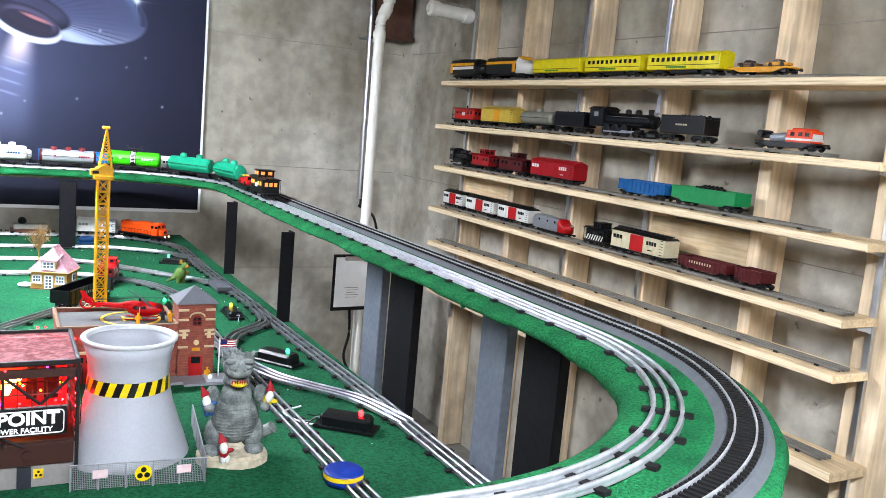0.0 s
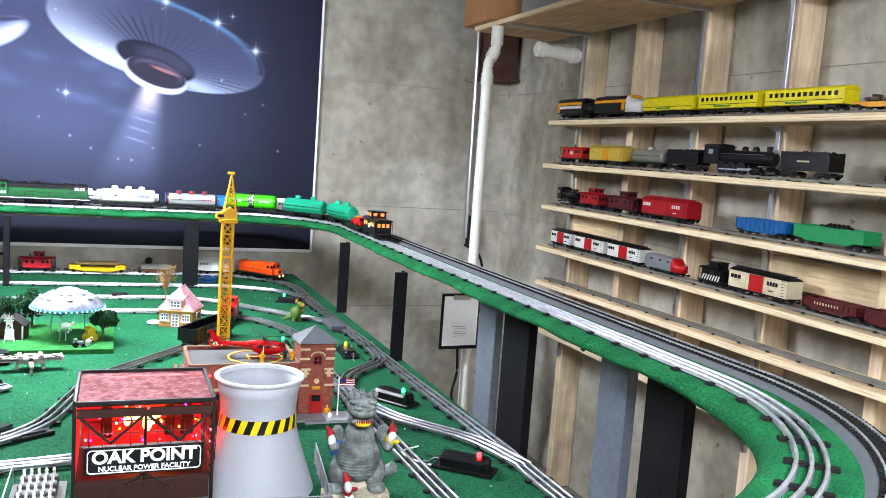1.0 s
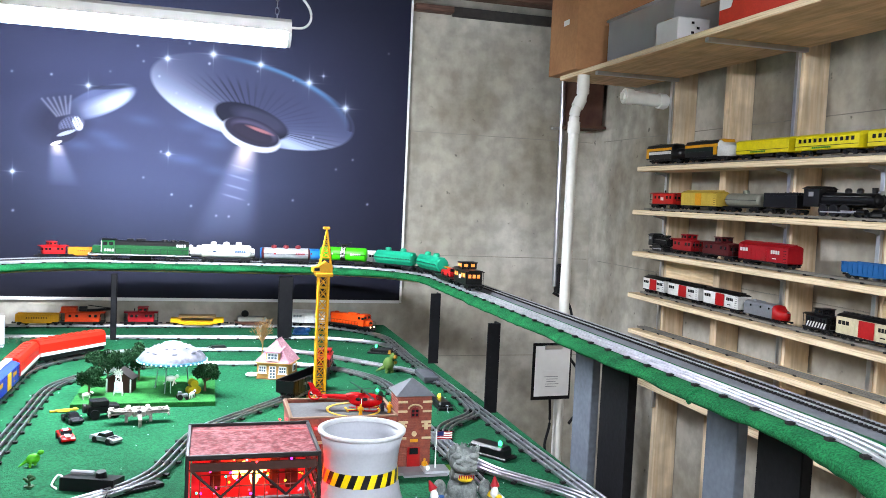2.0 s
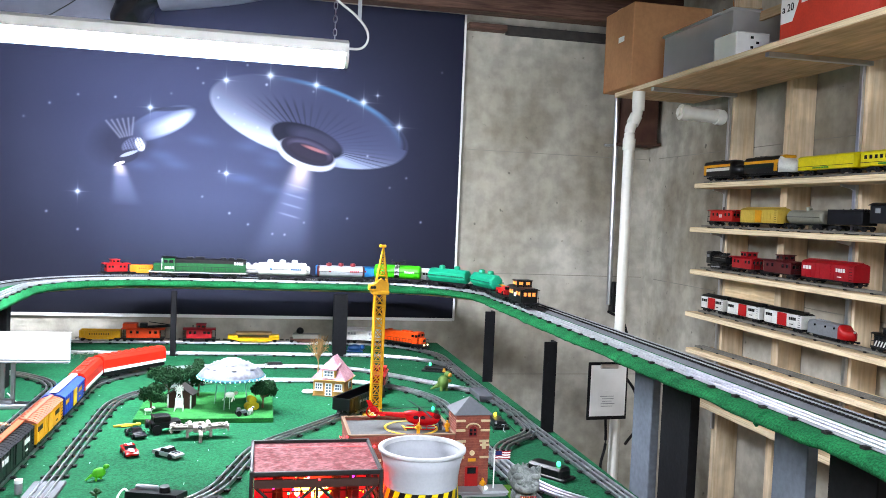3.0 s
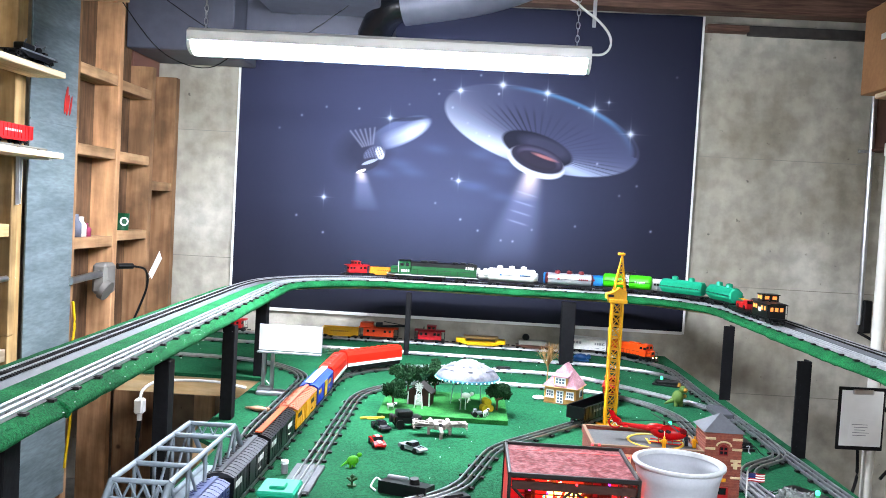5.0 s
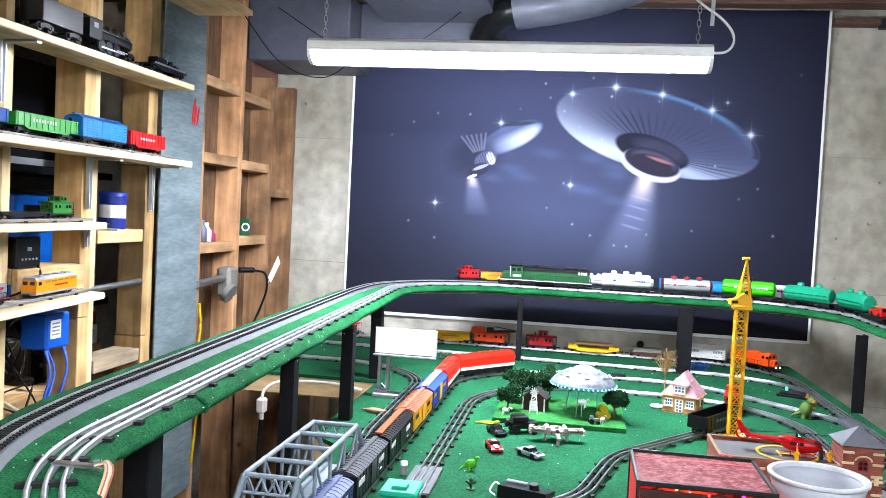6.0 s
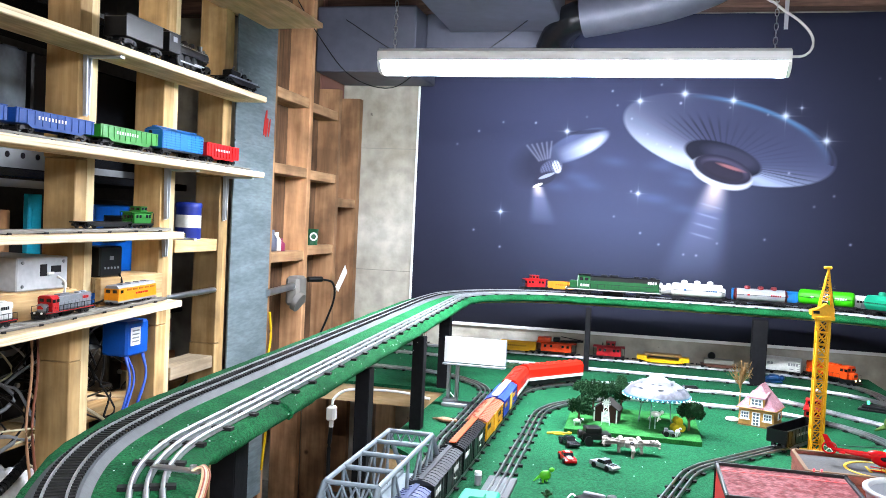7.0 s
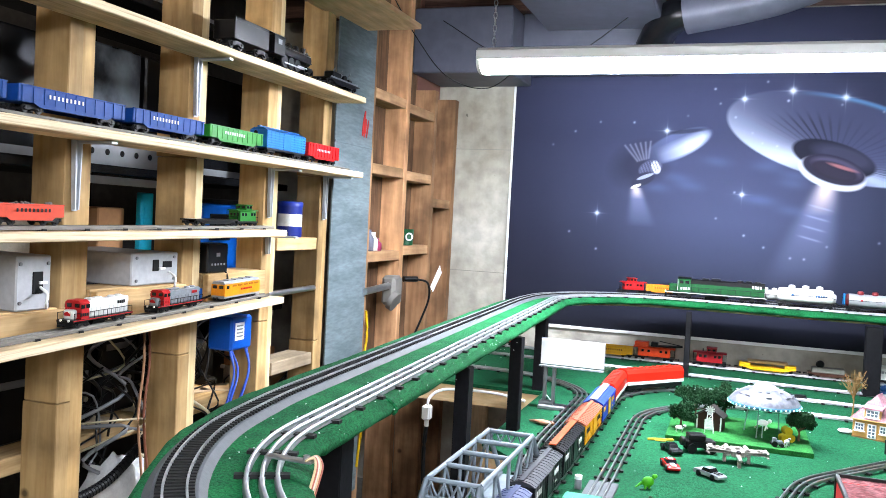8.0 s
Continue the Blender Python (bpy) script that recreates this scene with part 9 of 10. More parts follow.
# ---- saucer scene ----
def saucer_scene():
    plate = solid("scenery_plate", Shape().box((-0.497, 1.865, TZ + 0.007), (0.385, 0.345, 0.014), 0.001), material("bright_turf", lin(40, 102, 48), 0.9, 0, scale=30, colour2=lin(26, 78, 36), fine=(250, 0.3), spec=0.1), "bright green turf plate under the saucer", "scenery base")
    root = thing("toy_saucer", "silver toy flying saucer on thin legs with a lit rim", "toy saucer", pose(-0.430, 1.845, PLATE) @ Matrix.Diagonal((0.93, 0.93, 1, 1)))
    sv = material("silver_shell", lin(108, 109, 116), 0.5, 0.1, scale=26, colour2=lin(78, 79, 90), fine=(120, 0.16), spread=(0.4, 0.62))
    part("upper_hull", Shape().lathe([(0.104, 0.097), (0.100, 0.104), (0.090, 0.114), (0.074, 0.124), (0.055, 0.132), (0.036, 0.137)], 56), sv, root)
    part("dome", Shape().lathe([(0.036, 0.1365), (0.030, 0.142), (0.018, 0.1455), (0.0005, 0.147)], 32), glowing("lit_dome", (0.45, 0.85, 0.75), 0.16), root, "pale lit dome")
    part("lower_hull", Shape().lathe([(0.106, 0.088), (0.085, 0.084), (0.04, 0.082), (0.0005, 0.081)], 48), sv, root)
    part("rim", Shape().lathe([(0.104, 0.0970), (0.1075, 0.0955), (0.1070, 0.0885), (0.104, 0.088)], 56), paint(80, 128, 150, 0.4), root, "blue-green rim band")
    for k in range(44):
        a = 2 * math.pi * k / 44
        part("rim_lamp", lambda: Shape().ball((0, 0, 0), 0.0024, 8, 5), LED["white"] if k % 2 else LED["teal"], root, key=("rim_lamp", k % 2), m=pose(0.1072 * math.cos(a), 0.1072 * math.sin(a), 0.0915))
    for k in range(16):
        a = 2 * math.pi * (k + 0.3) / 16
        for rr, zz, tl, sz in ((0.082, 0.1200, -0.52, (0.016, 0.009, 0.0016)), (0.058, 0.1315, -0.36, (0.011, 0.006, 0.0016))):
            if (k * 7 + int(rr * 1000)) % 5 < 3:
                part("hatch", Shape().box((0, 0, 0), sz, 0.0004), paint(150, 152, 160, 0.5), root, m=Matrix.Translation((rr * math.cos(a), rr * math.sin(a), zz)) @ Matrix.Rotation(a + math.pi / 2, 4, "Z") @ Matrix.Rotation(tl, 4, "X"))
    for a in (0.6, 2.6, 4.4):
        part("leg", Shape().cyl((0.05 * math.cos(a), 0.05 * math.sin(a), 0.084), (0.062 * math.cos(a), 0.062 * math.sin(a), 0.0), 0.0018, n=8), paint(150, 170, 170), root)
    part("beam_lamp", Shape().cyl((0, 0, 0.081), (0, 0, 0.075), 0.016, n=16), glowing("beam_lamp_glow", (0.5, 1.0, 0.9), 3), root, "lit lamp under the hull")
    # farm bits
    barn = thing("model_barn", "dark brown model barn with white trim", "model building", pose(-0.572, 1.845, PLATE, 0, 0, -12))
    bw = paint(74, 48, 38, 0.8)
    part("wall", Shape().box((0, 0, 0.020), (0.07, 0.05, 0.040)), bw, barn)
    part("gable", Shape().prism([(-0.035, 0.040), (0.035, 0.040), (0.0, 0.062)], -0.025, 0.025, "y"), bw, barn)
    for sg in (-1, 1):
        part("roof", Shape().add([(sg * 0.041, -0.029, 0.037), (0, -0.029, 0.0645), (0, 0.029, 0.0645), (sg * 0.041, 0.029, 0.037), (sg * 0.041, -0.029, 0.040), (0, -0.029, 0.0675), (0, 0.029, 0.0675), (sg * 0.041, 0.029, 0.040)], [(0, 1, 2, 3), (7, 6, 5, 4), (0, 4, 5, 1), (1, 5, 6, 2), (2, 6, 7, 3), (3, 7, 4, 0)]), paint(52, 46, 44, 0.8), barn)
    part("trim", Shape().box((-0.034, -0.026, 0.02), (0.004, 0.002, 0.04)).box((0.034, -0.026, 0.02), (0.004, 0.002, 0.04)), WHITE, barn, "white corner trim")
    part("door", Shape().box((0, -0.026, 0.015), (0.024, 0.002, 0.030)), WHITE, barn)
    mill = thing("model_windmill", "white lattice model windmill tower", "windmill", pose(-0.575, 1.79, PLATE))
    for x in (-0.012, 0.012):
        for y in (-0.012, 0.012):
            part("leg", Shape().cyl((x, y, 0), (x * 0.4, y * 0.4, 0.062), 0.0012, n=6), WHITE, mill)
    for k in range(4):
        z = 0.010 + 0.014 * k
        w = 0.012 * (1 - 0.6 * z / 0.062)
        part("brace", Shape().tube([(-w, -w, z), (w, -w, z), (w, w, z), (-w, w, z)], 0.0009, 4, True).tube([(-w, -w, z), (w * 0.9, -w, z + 0.014)], 0.0008, 4), WHITE, mill)
    for k in range(10):
        part("blade", lambda: Shape().box((0, 0, 0.007), (0.0035, 0.0008, 0.012)), WHITE, mill, key="mill_blade", m=pose(0, -0.009, 0.066, 0, 36 * k, 0))

    def cow(x, y, z, label, turn=0, tilt=0):
        s = Shape().ball((0, 0, 0.013), 0.007, 10, 6, (1.7, 0.8, 0.85)).ball((0.014, 0, 0.018), 0.004, 8, 5, (1.3, 0.9, 1))
        for a in (-0.008, 0.008):
            for b in (-0.003, 0.003):
                s.cyl((a, b, 0), (a, b, 0.010), 0.0014, n=6)
        ob = solid("toy_cow", s, material("cow_hide", lin(228, 228, 224), 0.6, 0, scale=70, colour2=lin(40, 40, 42), spread=(0.52, 0.56)), label, "toy animal", "toy cows")
        ob.matrix_basis = pose(x, y, z, 0, tilt, turn)
        return ob

    cow(-0.655, 1.745, PLATE, "white and black toy cow standing on the turf plate", 10)
    cow(-0.37, 1.735, PLATE, "grey and white toy cow near the hay rolls", 60)
    c = thing("lifted_toy_cow", "white toy cow held up on a rod under the saucer", "toy animal", pose(-0.432, 1.80, PLATE))
    part("rod", Shape().cyl((0, 0, 0), (0, 0, 0.036), 0.0015, n=6), paint(190, 210, 210), c)
    part("body", Shape().ball((0, 0, 0.044), 0.010, 12, 7, (1.6, 0.9, 0.9)).ball((0.018, 0, 0.050), 0.006, 10, 6).cyl((-0.01, 0.004, 0.04), (-0.02, 0.008, 0.026), 0.002, n=6).cyl((0.01, -0.004, 0.04), (0.006, -0.01, 0.024), 0.002, n=6).cyl((0.008, 0.004, 0.04), (0.014, 0.01, 0.026), 0.002, n=6), WHITE, c)
    for x, y, z in ((-0.375, 1.785, 0.011), (-0.36, 1.80, 0.011), (-0.368, 1.792, 0.031)):
        ob = solid("hay_roll", Shape().cyl((0, -0.013, 0), (0, 0.013, 0), 0.0115, n=16), paint(206, 186, 40, 0.9), "yellow round hay roll on the turf plate", "hay roll", "hay rolls")
        ob.matrix_basis = pose(x, y, PLATE + z + 0.0005, 0, 0, 20)
    tc = thing("toy_tractor", "silver toy tractor on the turf plate", "toy tractor", pose(-0.395, 1.72, PLATE, 0, 0, 15))
    part("body", Shape().box((0, 0, 0.012), (0.028, 0.010, 0.010), 0.002).box((-0.008, 0, 0.020), (0.010, 0.009, 0.008), 0.001), paint(160, 166, 170, 0.3, 0.4), tc)
    for x, rr in ((-0.009, 0.008), (0.011, 0.005)):
        for y in (-0.007, 0.007):
            part("wheel", Shape().cyl((x, y - 0.002, rr), (x, y + 0.002, rr), rr, n=12), BLACK, tc)


saucer_scene()

# ---- toys on the felt ----
c = toy_car(None, pose(-0.655, 1.402, TZ, 0, 0, -70) @ Matrix.Diagonal((1.25, 1.3, 1.4, 1)), paint(206, 40, 34, 0.25), 1, "toy_car", "red and white die-cast sports car on the felt")
part("stripe", Shape().box((0.0, 0, 0.0118), (0.058, 0.008, 0.0012)).box((0, 0, 0.0182), (0.012, 0.008, 0.0008)), WHITE, c, "white racing stripe")
toy_car(None, pose(-0.663, 1.560, TZ, 0, 0, -60) @ Matrix.Diagonal((1.25, 1.3, 1.4, 1)), paint(34, 36, 40, 0.25), 1, "toy_car", "black die-cast car parked on the felt")
c = toy_car(None, pose(-0.560, 1.372, TZ, 0, 0, -40) @ Matrix.Diagonal((1.25, 1.3, 1.4, 1)), paint(190, 194, 198, 0.25, 0.4), 1, "toy_car", "silver die-cast racing car with dark stripes")
part("stripe", Shape().box((0.012, 0.004, 0.0116), (0.03, 0.002, 0.0012)).box((0.012, -0.004, 0.0116), (0.03, 0.002, 0.0012)), DBLACK, c, "dark stripe")
jeep = thing("toy_jeep", "black toy off-road truck on the felt", "toy car", pose(-0.595, 1.605, TZ, 0, 0, 20) @ Matrix.Diagonal((1.25, 1.3, 1.4, 1)), "toy cars")
part("body", Shape().box((0, 0, 0.017), (0.064, 0.030, 0.014), 0.002).box((-0.008, 0, 0.029), (0.036, 0.028, 0.012), 0.002), DBLACK, jeep)
for x in (-0.02, 0.022):
    for y in (-0.016, 0.016):
        part("wheel", Shape().cyl((x, y - 0.004, 0.0095), (x, y + 0.004, 0.0095), 0.0095, n=14), BLACK, jeep)
part("spare_wheel", Shape().cyl((-0.034, 0, 0.020), (-0.040, 0, 0.020), 0.009, n=14), BLACK, jeep)
ship = thing("toy_spaceship", "off-white toy spaceship with four wings on a stand", "toy spaceship", pose(-0.497, 1.525, TZ, 0, 0, 8) @ Matrix.Diagonal((1, 1, 0.78, 1)))
offw = material("greyed_white_plastic", lin(150, 145, 138), 0.6, 0, scale=90, colour2=lin(112, 106, 100), fine=(260, 0.2), spec=0.3)
part("fuselage", Shape().cyl((0, 0.05, 0.036), (0, -0.055, 0.030), 0.010, 0.004, 10).box((0, 0.02, 0.036), (0.034, 0.056, 0.022), 0.004), offw, ship)
part("canopy", Shape().ball((0, -0.008, 0.043), 0.006, 10, 6, (1, 1.8, 0.8)), SHADOWMETAL, ship)
for sx in (-1, 1):
    for dz in (-0.007, 0.007):
        part("wing", Shape().add([(sx * 0.010, 0.0, 0.037 + dz * 0.3), (sx * 0.078, 0.006, 0.037 + dz * 0.9), (sx * 0.070, 0.030, 0.037 + dz * 0.9), (sx * 0.010, 0.040, 0.037 + dz * 0.3), (sx * 0.010, 0.0, 0.040 + dz * 0.3), (sx * 0.078, 0.006, 0.040 + dz * 0.9), (sx * 0.070, 0.030, 0.040 + dz * 0.9), (sx * 0.010, 0.040, 0.040 + dz * 0.3)], [(0, 1, 2, 3), (7, 6, 5, 4), (0, 4, 5, 1), (1, 5, 6, 2), (2, 6, 7, 3), (3, 7, 4, 0)]), offw, ship)
        part("wing_gun", Shape().cyl((sx * 0.072, 0.036, 0.0385 + dz * 0.9), (sx * 0.072, -0.014, 0.0385 + dz * 0.9), 0.0028, n=8), offw, ship)
        part("engine", Shape().cyl((sx * 0.024, 0.050, 0.038 + dz), (sx * 0.024, 0.004, 0.038 + dz), 0.0062, n=12), offw, ship)
rg = random.Random(12)
for k in range(26):
    x, y = rg.uniform(-0.07, 0.07), rg.uniform(0.004, 0.036)
    h = 0.004 + 0.006 * rg.random()
    part("surface_block", Shape().box((x, y, 0.041 + 0.10 * abs(x)), (rg.uniform(0.004, 0.012), rg.uniform(0.004, 0.010), h), 0.0006), offw, ship)
part("droid", Shape().cyl((0, 0.012, 0.040), (0, 0.012, 0.052), 0.006, n=12).ball((0, 0.012, 0.052), 0.006, 10, 6), offw, ship)
for sx in (-0.03, 0.03, 0.0):
    part("landing_leg", Shape().box((sx, 0.02 - (0.05 if sx == 0 else 0), 0.015), (0.008, 0.008, 0.030), 0.001), offw, ship)
s = Shape().ball((0, 0, 0.016), 0.012, 10, 7, (1.3, 0.7, 1.0)).ball((0.016, 0, 0.028), 0.006, 8, 6, (1.2, 0.8, 0.9)).cyl((-0.008, -0.004, 0), (-0.006, -0.004, 0.012), 0.003, n=6).cyl((0.006, 0.004, 0), (0.006, 0.004, 0.012), 0.003, n=6).cyl((-0.014, 0, 0.014), (-0.03, 0, 0.004), 0.004, 0.001, 6)
ob = solid("toy_dinosaur", s, paint(98, 190, 40, 0.5), "light green plastic toy dinosaur on the felt", "toy animal")
ob.matrix_basis = pose(-0.690, 1.207, TZ, 0, 0, 30)
s = Shape().cyl((0, 0, 0), (0, 0, 0.020), 0.003, 0.002, 8).ball((0, 0, 0.021), 0.005, 8, 6).tube([(-0.012, 0.004, 0.016), (0, 0, 0.012), (0.012, -0.005, 0.019)], 0.0028, 6).tube([(0.004, 0.012, 0.018), (0, 0, 0.010), (-0.004, -0.012, 0.016)], 0.0028, 6).cyl((0, 0, 0), (0, 0, 0.002), 0.010, n=10)
ob = solid("toy_plant", s, paint(52, 92, 52, 0.6), "dark green plastic toy plant on the felt", "toy")
ob.matrix_basis = pose(-0.672, 1.075, TZ)
s = Shape().tube(smooth_line([(-0.035, 0, 0.003), (-0.015, 0.004, 0.004), (0.005, 0, 0.006), (0.024, -0.003, 0.006)]), 0.0035, 7).ball((0.028, -0.003, 0.007), 0.006, 8, 5, (1.5, 1, 0.8)).box((0.0, 0, 0.003), (0.03, 0.016, 0.003), 0.001)
ob = solid("toy_lizard", s, paint(214, 190, 50, 0.5), "yellow rubber toy lizard on the felt", "toy animal")
ob.matrix_basis = pose(-0.70, 1.665, TZ, 0, 0, 10)
s = Shape().ball((0, 0, 0.008), 0.014, 12, 6, (2.2, 0.9, 0.55)).ball((0.028, 0, 0.009), 0.008, 8, 5, (1.2, 0.8, 0.8)).cyl((-0.028, 0, 0.007), (-0.048, 0.004, 0.005), 0.005, 0.002, 8)
ob = solid("toy_crocodile", s, material("mottled_tan", lin(166, 122, 92), 0.7, 0, scale=80, colour2=lin(120, 80, 60)), "mottled tan toy creature lying on the felt", "toy animal")
ob.matrix_basis = pose(-1.035, 1.672, TZ, 0, 0, -15)
s = Shape().ball((0, 0, 0.030), 0.020, 12, 8, (1.0, 1.1, 1.25)).ball((0.012, -0.01, 0.058), 0.013, 10, 7).cyl((-0.01, -0.006, 0), (-0.008, -0.004, 0.02), 0.007, n=8).cyl((0.012, -0.006, 0), (0.010, -0.004, 0.02), 0.007, n=8).cyl((-0.014, 0.01, 0.018), (-0.045, 0.012, 0.006), 0.009, 0.002, 8).ink(1).ball((0.014, -0.022, 0.058), 0.008, 8, 5).prism([(-0.006, 0.066), (0.006, 0.066), (0.0, 0.080)], -0.002, 0.006, "x").ball((0.02, -0.012, 0.036), 0.007, 8, 5)
ob = solid("toy_monster", s, [paint(96, 122, 58, 0.7), paint(170, 130, 50, 0.7)], "green and orange toy dragon beside the track", "toy animal")
ob.matrix_basis = pose(0.287, 2.11, TZ, 0, 0, 20) @ Matrix.Diagonal((0.98, 0.98, 1.0, 1))
solid("blue_toy", Shape().ball((0.06, 2.90, TZ + 0.017), 0.017, 10, 6, (2.0, 1, 1)).ball((0.09, 2.89, TZ + 0.022), 0.012, 8, 5).box((0.06, 2.90, TZ + 0.004), (0.07, 0.03, 0.008), 0.002), paint(40, 96, 150), "small blue toy vehicle near the far tracks", "toy")
solid("round_toy", Shape().lathe([(0.0005, 0.0), (0.030, 0.0), (0.034, 0.010), (0.034, 0.020), (0.031, 0.024), (0.0005, 0.018)], 24, (0.255, 0.475, TZ)).ink(1).lathe([(0.0342, 0.012), (0.0346, 0.016), (0.0342, 0.020)], 24, (0.255, 0.475, TZ)), [paint(36, 70, 160), paint(230, 200, 40)], "round blue and yellow plastic toy drum by the track", "toy")


def switch_box(x, y, turn, colour, label, sx=0.10, sy=0.045, sz=0.030):
    root = thing("switch_motor", label, "switch motor", pose(x, y, TZ, 0, 0, turn), "switch motors")
    part("case", Shape().box((0, 0, sz / 2), (sx, sy, sz), 0.006), DBLACK, root)
    part("plinth", Shape().box((0, 0, 0.004), (sx * 1.25, sy * 1.15, 0.008), 0.002), DBLACK, root)
    if colour:
        part("lantern", Shape().lathe([(0.004, 0), (0.005, 0.003), (0.005, 0.008), (0.003, 0.011), (0.0005, 0.012)], 12, (sx * 0.28, 0, sz)), LED[colour], root, "glowing signal lantern")
    for k in range(3):
        w = [(-sx * 0.5, -0.008 + 0.008 * k, 0.012), (-sx * 0.62, -0.02 + 0.015 * k, 0.016), (-sx * 0.75, -0.03 + 0.03 * k, 0.004), (-sx * 0.95, -0.035 + 0.035 * k, 0.002)]
        part("wire", Shape().tube(smooth_line(w, 4), 0.0012, 5), GREY if k == 1 else BLACK, root)
    return root


switch_box(0.345, 1.155, -55, "green", "black track switch motor with a green lantern")
switch_box(0.350, 0.705, -40, "red", "black track switch motor with a red lantern")
switch_box(0.350, 1.63, 90, "yellow", "black track switch motor with a yellow lantern", 0.09, 0.04, 0.022)
switch_box(0.335, 2.46, 160, "green", "black track switch motor with a green lantern", 0.09, 0.04, 0.022)
switch_box(-0.29, 2.545, 10, None, "black track switch motor with loose pale wires", 0.06, 0.03, 0.020)
switch_box(0.165, 1.72, 60, "green", "black track switch motor with a green lantern", 0.07, 0.035, 0.022)
switch_box(-0.47, 1.02, 32, None, "flat black track switch motor", 0.10, 0.03, 0.012)
pl = thing("uncoupling_plate", "flat grey plate between the rails of a siding", "track plate", pose(-0.785, 1.09, TZ))
part("plate", Shape().box((0, 0, 0.004), (0.066, 0.19, 0.008), 0.001), ROADBED, pl)
for k in range(3):
    part("slot", Shape().box((-0.014 + 0.014 * k, 0.03, 0.0083), (0.007, 0.022, 0.001)), DBLACK, pl)
part("post", Shape().cyl((-0.05, 0.04, 0), (-0.05, 0.04, 0.022), 0.008, n=12), GREY, pl)
part("cap", Shape().cyl((-0.05, 0.04, 0.022), (-0.05, 0.04, 0.030), 0.0085, n=12), WHITE, pl)
hb = thing("throttle_box", "black throttle box with a knob and cable", "controller", pose(-0.550, 1.055, TZ, 0, 0, -18))
part("case", Shape().prism([(-0.030, 0), (0.030, 0), (0.028, 0.018), (-0.028, 0.026)], -0.055, 0.055, "x"), DBLACK, hb)
part("knob", Shape().cyl((0.02, -0.004, 0.020), (0.02, -0.006, 0.036), 0.012, 0.010, 16), DBLACK, hb)
part("lever", Shape().box((-0.025, 0.01, 0.027), (0.05, 0.010, 0.006), 0.002), GREY, hb)
part("cable", Shape().tube(smooth_line([(-0.055, 0, 0.010), (-0.075, 0.008, 0.018), (-0.080, -0.01, 0.004), (-0.06, -0.03, 0.003)]), 0.0022, 6), WHITE, hb)
solid("loading_ramp", Shape().box((0.395, 1.99, TZ + 0.016), (0.05, 0.14, 0.014), 0.002).box((0.395, 1.99, TZ + 0.006), (0.04, 0.12, 0.010), 0.001), paint(96, 98, 104, 0.6), "grey model loading platform beside the track", "model platform")
for pts in ([(-1.03, 1.9, TZ + 0.003), (-1.06, 1.96, TZ + 0.003), (-1.08, 2.0, TZ + 0.004), (-1.10, 2.01, TZ + 0.02)], [(-0.22, 2.56, TZ + 0.003), (-0.16, 2.54, TZ + 0.006), (-0.11, 2.56, TZ + 0.003), (-0.08, 2.50, TZ + 0.003)], [(-0.03, 1.62, TZ + 0.002), (0.0, 1.60, TZ + 0.003), (0.03, 1.57, TZ + 0.002)], [(0.30, 0.84, TZ + 0.003), (0.25, 0.80, TZ + 0.008), (0.28, 0.74, TZ + 0.004), (0.33, 0.73, TZ + 0.003)]):
    solid("table_wire", Shape().tube(smooth_line(pts), 0.0018, 5), WHITE, "thin pale wire lying on the felt", "wire", "table wires")
twigs = Shape()
for k in range(40):
    a, b, c = (-1.0 + random.gauss(0, 0.035), 2.69 + random.gauss(0, 0.02), TZ + 0.002 + random.random() * 0.02), random.uniform(-0.02, 0.02), random.uniform(-0.02, 0.02)
    twigs.tube([a, (a[0] + b, a[1] + c, a[2] + 0.006)], 0.0014, 4)
tagged(solid("brush_pile", twigs, paint(86, 110, 84, 0.9), "small heap of grey-green model brush", "brush pile"), kind="stuff")
crumbs = Shape()
rng = random.Random(12)
for k in range(160):
    crumbs.ball((rng.uniform(-1.0, 0.45), rng.uniform(0.6, 2.95), TZ + 0.0008), rng.uniform(0.0008, 0.002), 5, 3, (1, 1, 0.6))
for k in range(90):
    crumbs.ball((rng.uniform(-1.07, -0.98) - 0.05 * (k % 2), rng.uniform(0.05, 1.2), DZ + 0.0008), rng.uniform(0.0006, 0.0014), 5, 3, (1, 1, 0.6))
tagged(solid("crumb", crumbs, WHITE, "pale crumbs scattered over the green felt and carpet", "crumbs"), kind="stuff")
wd = thing("track_wire_clip", "metal track clip with bundled wires on the deck", "wire clip")
part("clip", Shape().box((-0.978, 0.073, DZ + 0.0115), (0.058, 0.013, 0.003), 0.001), ZINC, wd)
part("screw", Shape().cyl((-0.958, 0.073, DZ + 0.012), (-0.958, 0.073, DZ + 0.018), 0.004, n=8), ZINC, wd)
for k in range(5):
    w = [(-0.957, 0.068 + 0.003 * k, DZ + 0.013), (-0.949, 0.073 + 0.002 * k, DZ + 0.016), (-0.942 + 0.001 * k, 0.064 + 0.002 * k, DZ + 0.010), (-0.937 + 0.001 * k, 0.047 + 0.002 * k, DZ - 0.002), (-0.936 + 0.001 * k, 0.030 + 0.003 * k, DZ - 0.018)]
    part("wire", Shape().tube(smooth_line(w, 4), 0.0016, 5), (paint(206, 186, 150), paint(176, 106, 88), paint(216, 206, 190))[k % 3], wd)

# ---- things kept in and behind the left stud wall ----
ENAMEL = material("grey_enamel", lin(176, 178, 180), 0.45, 0, scale=14, colour2=lin(158, 160, 164), fine=(80, 0.06))


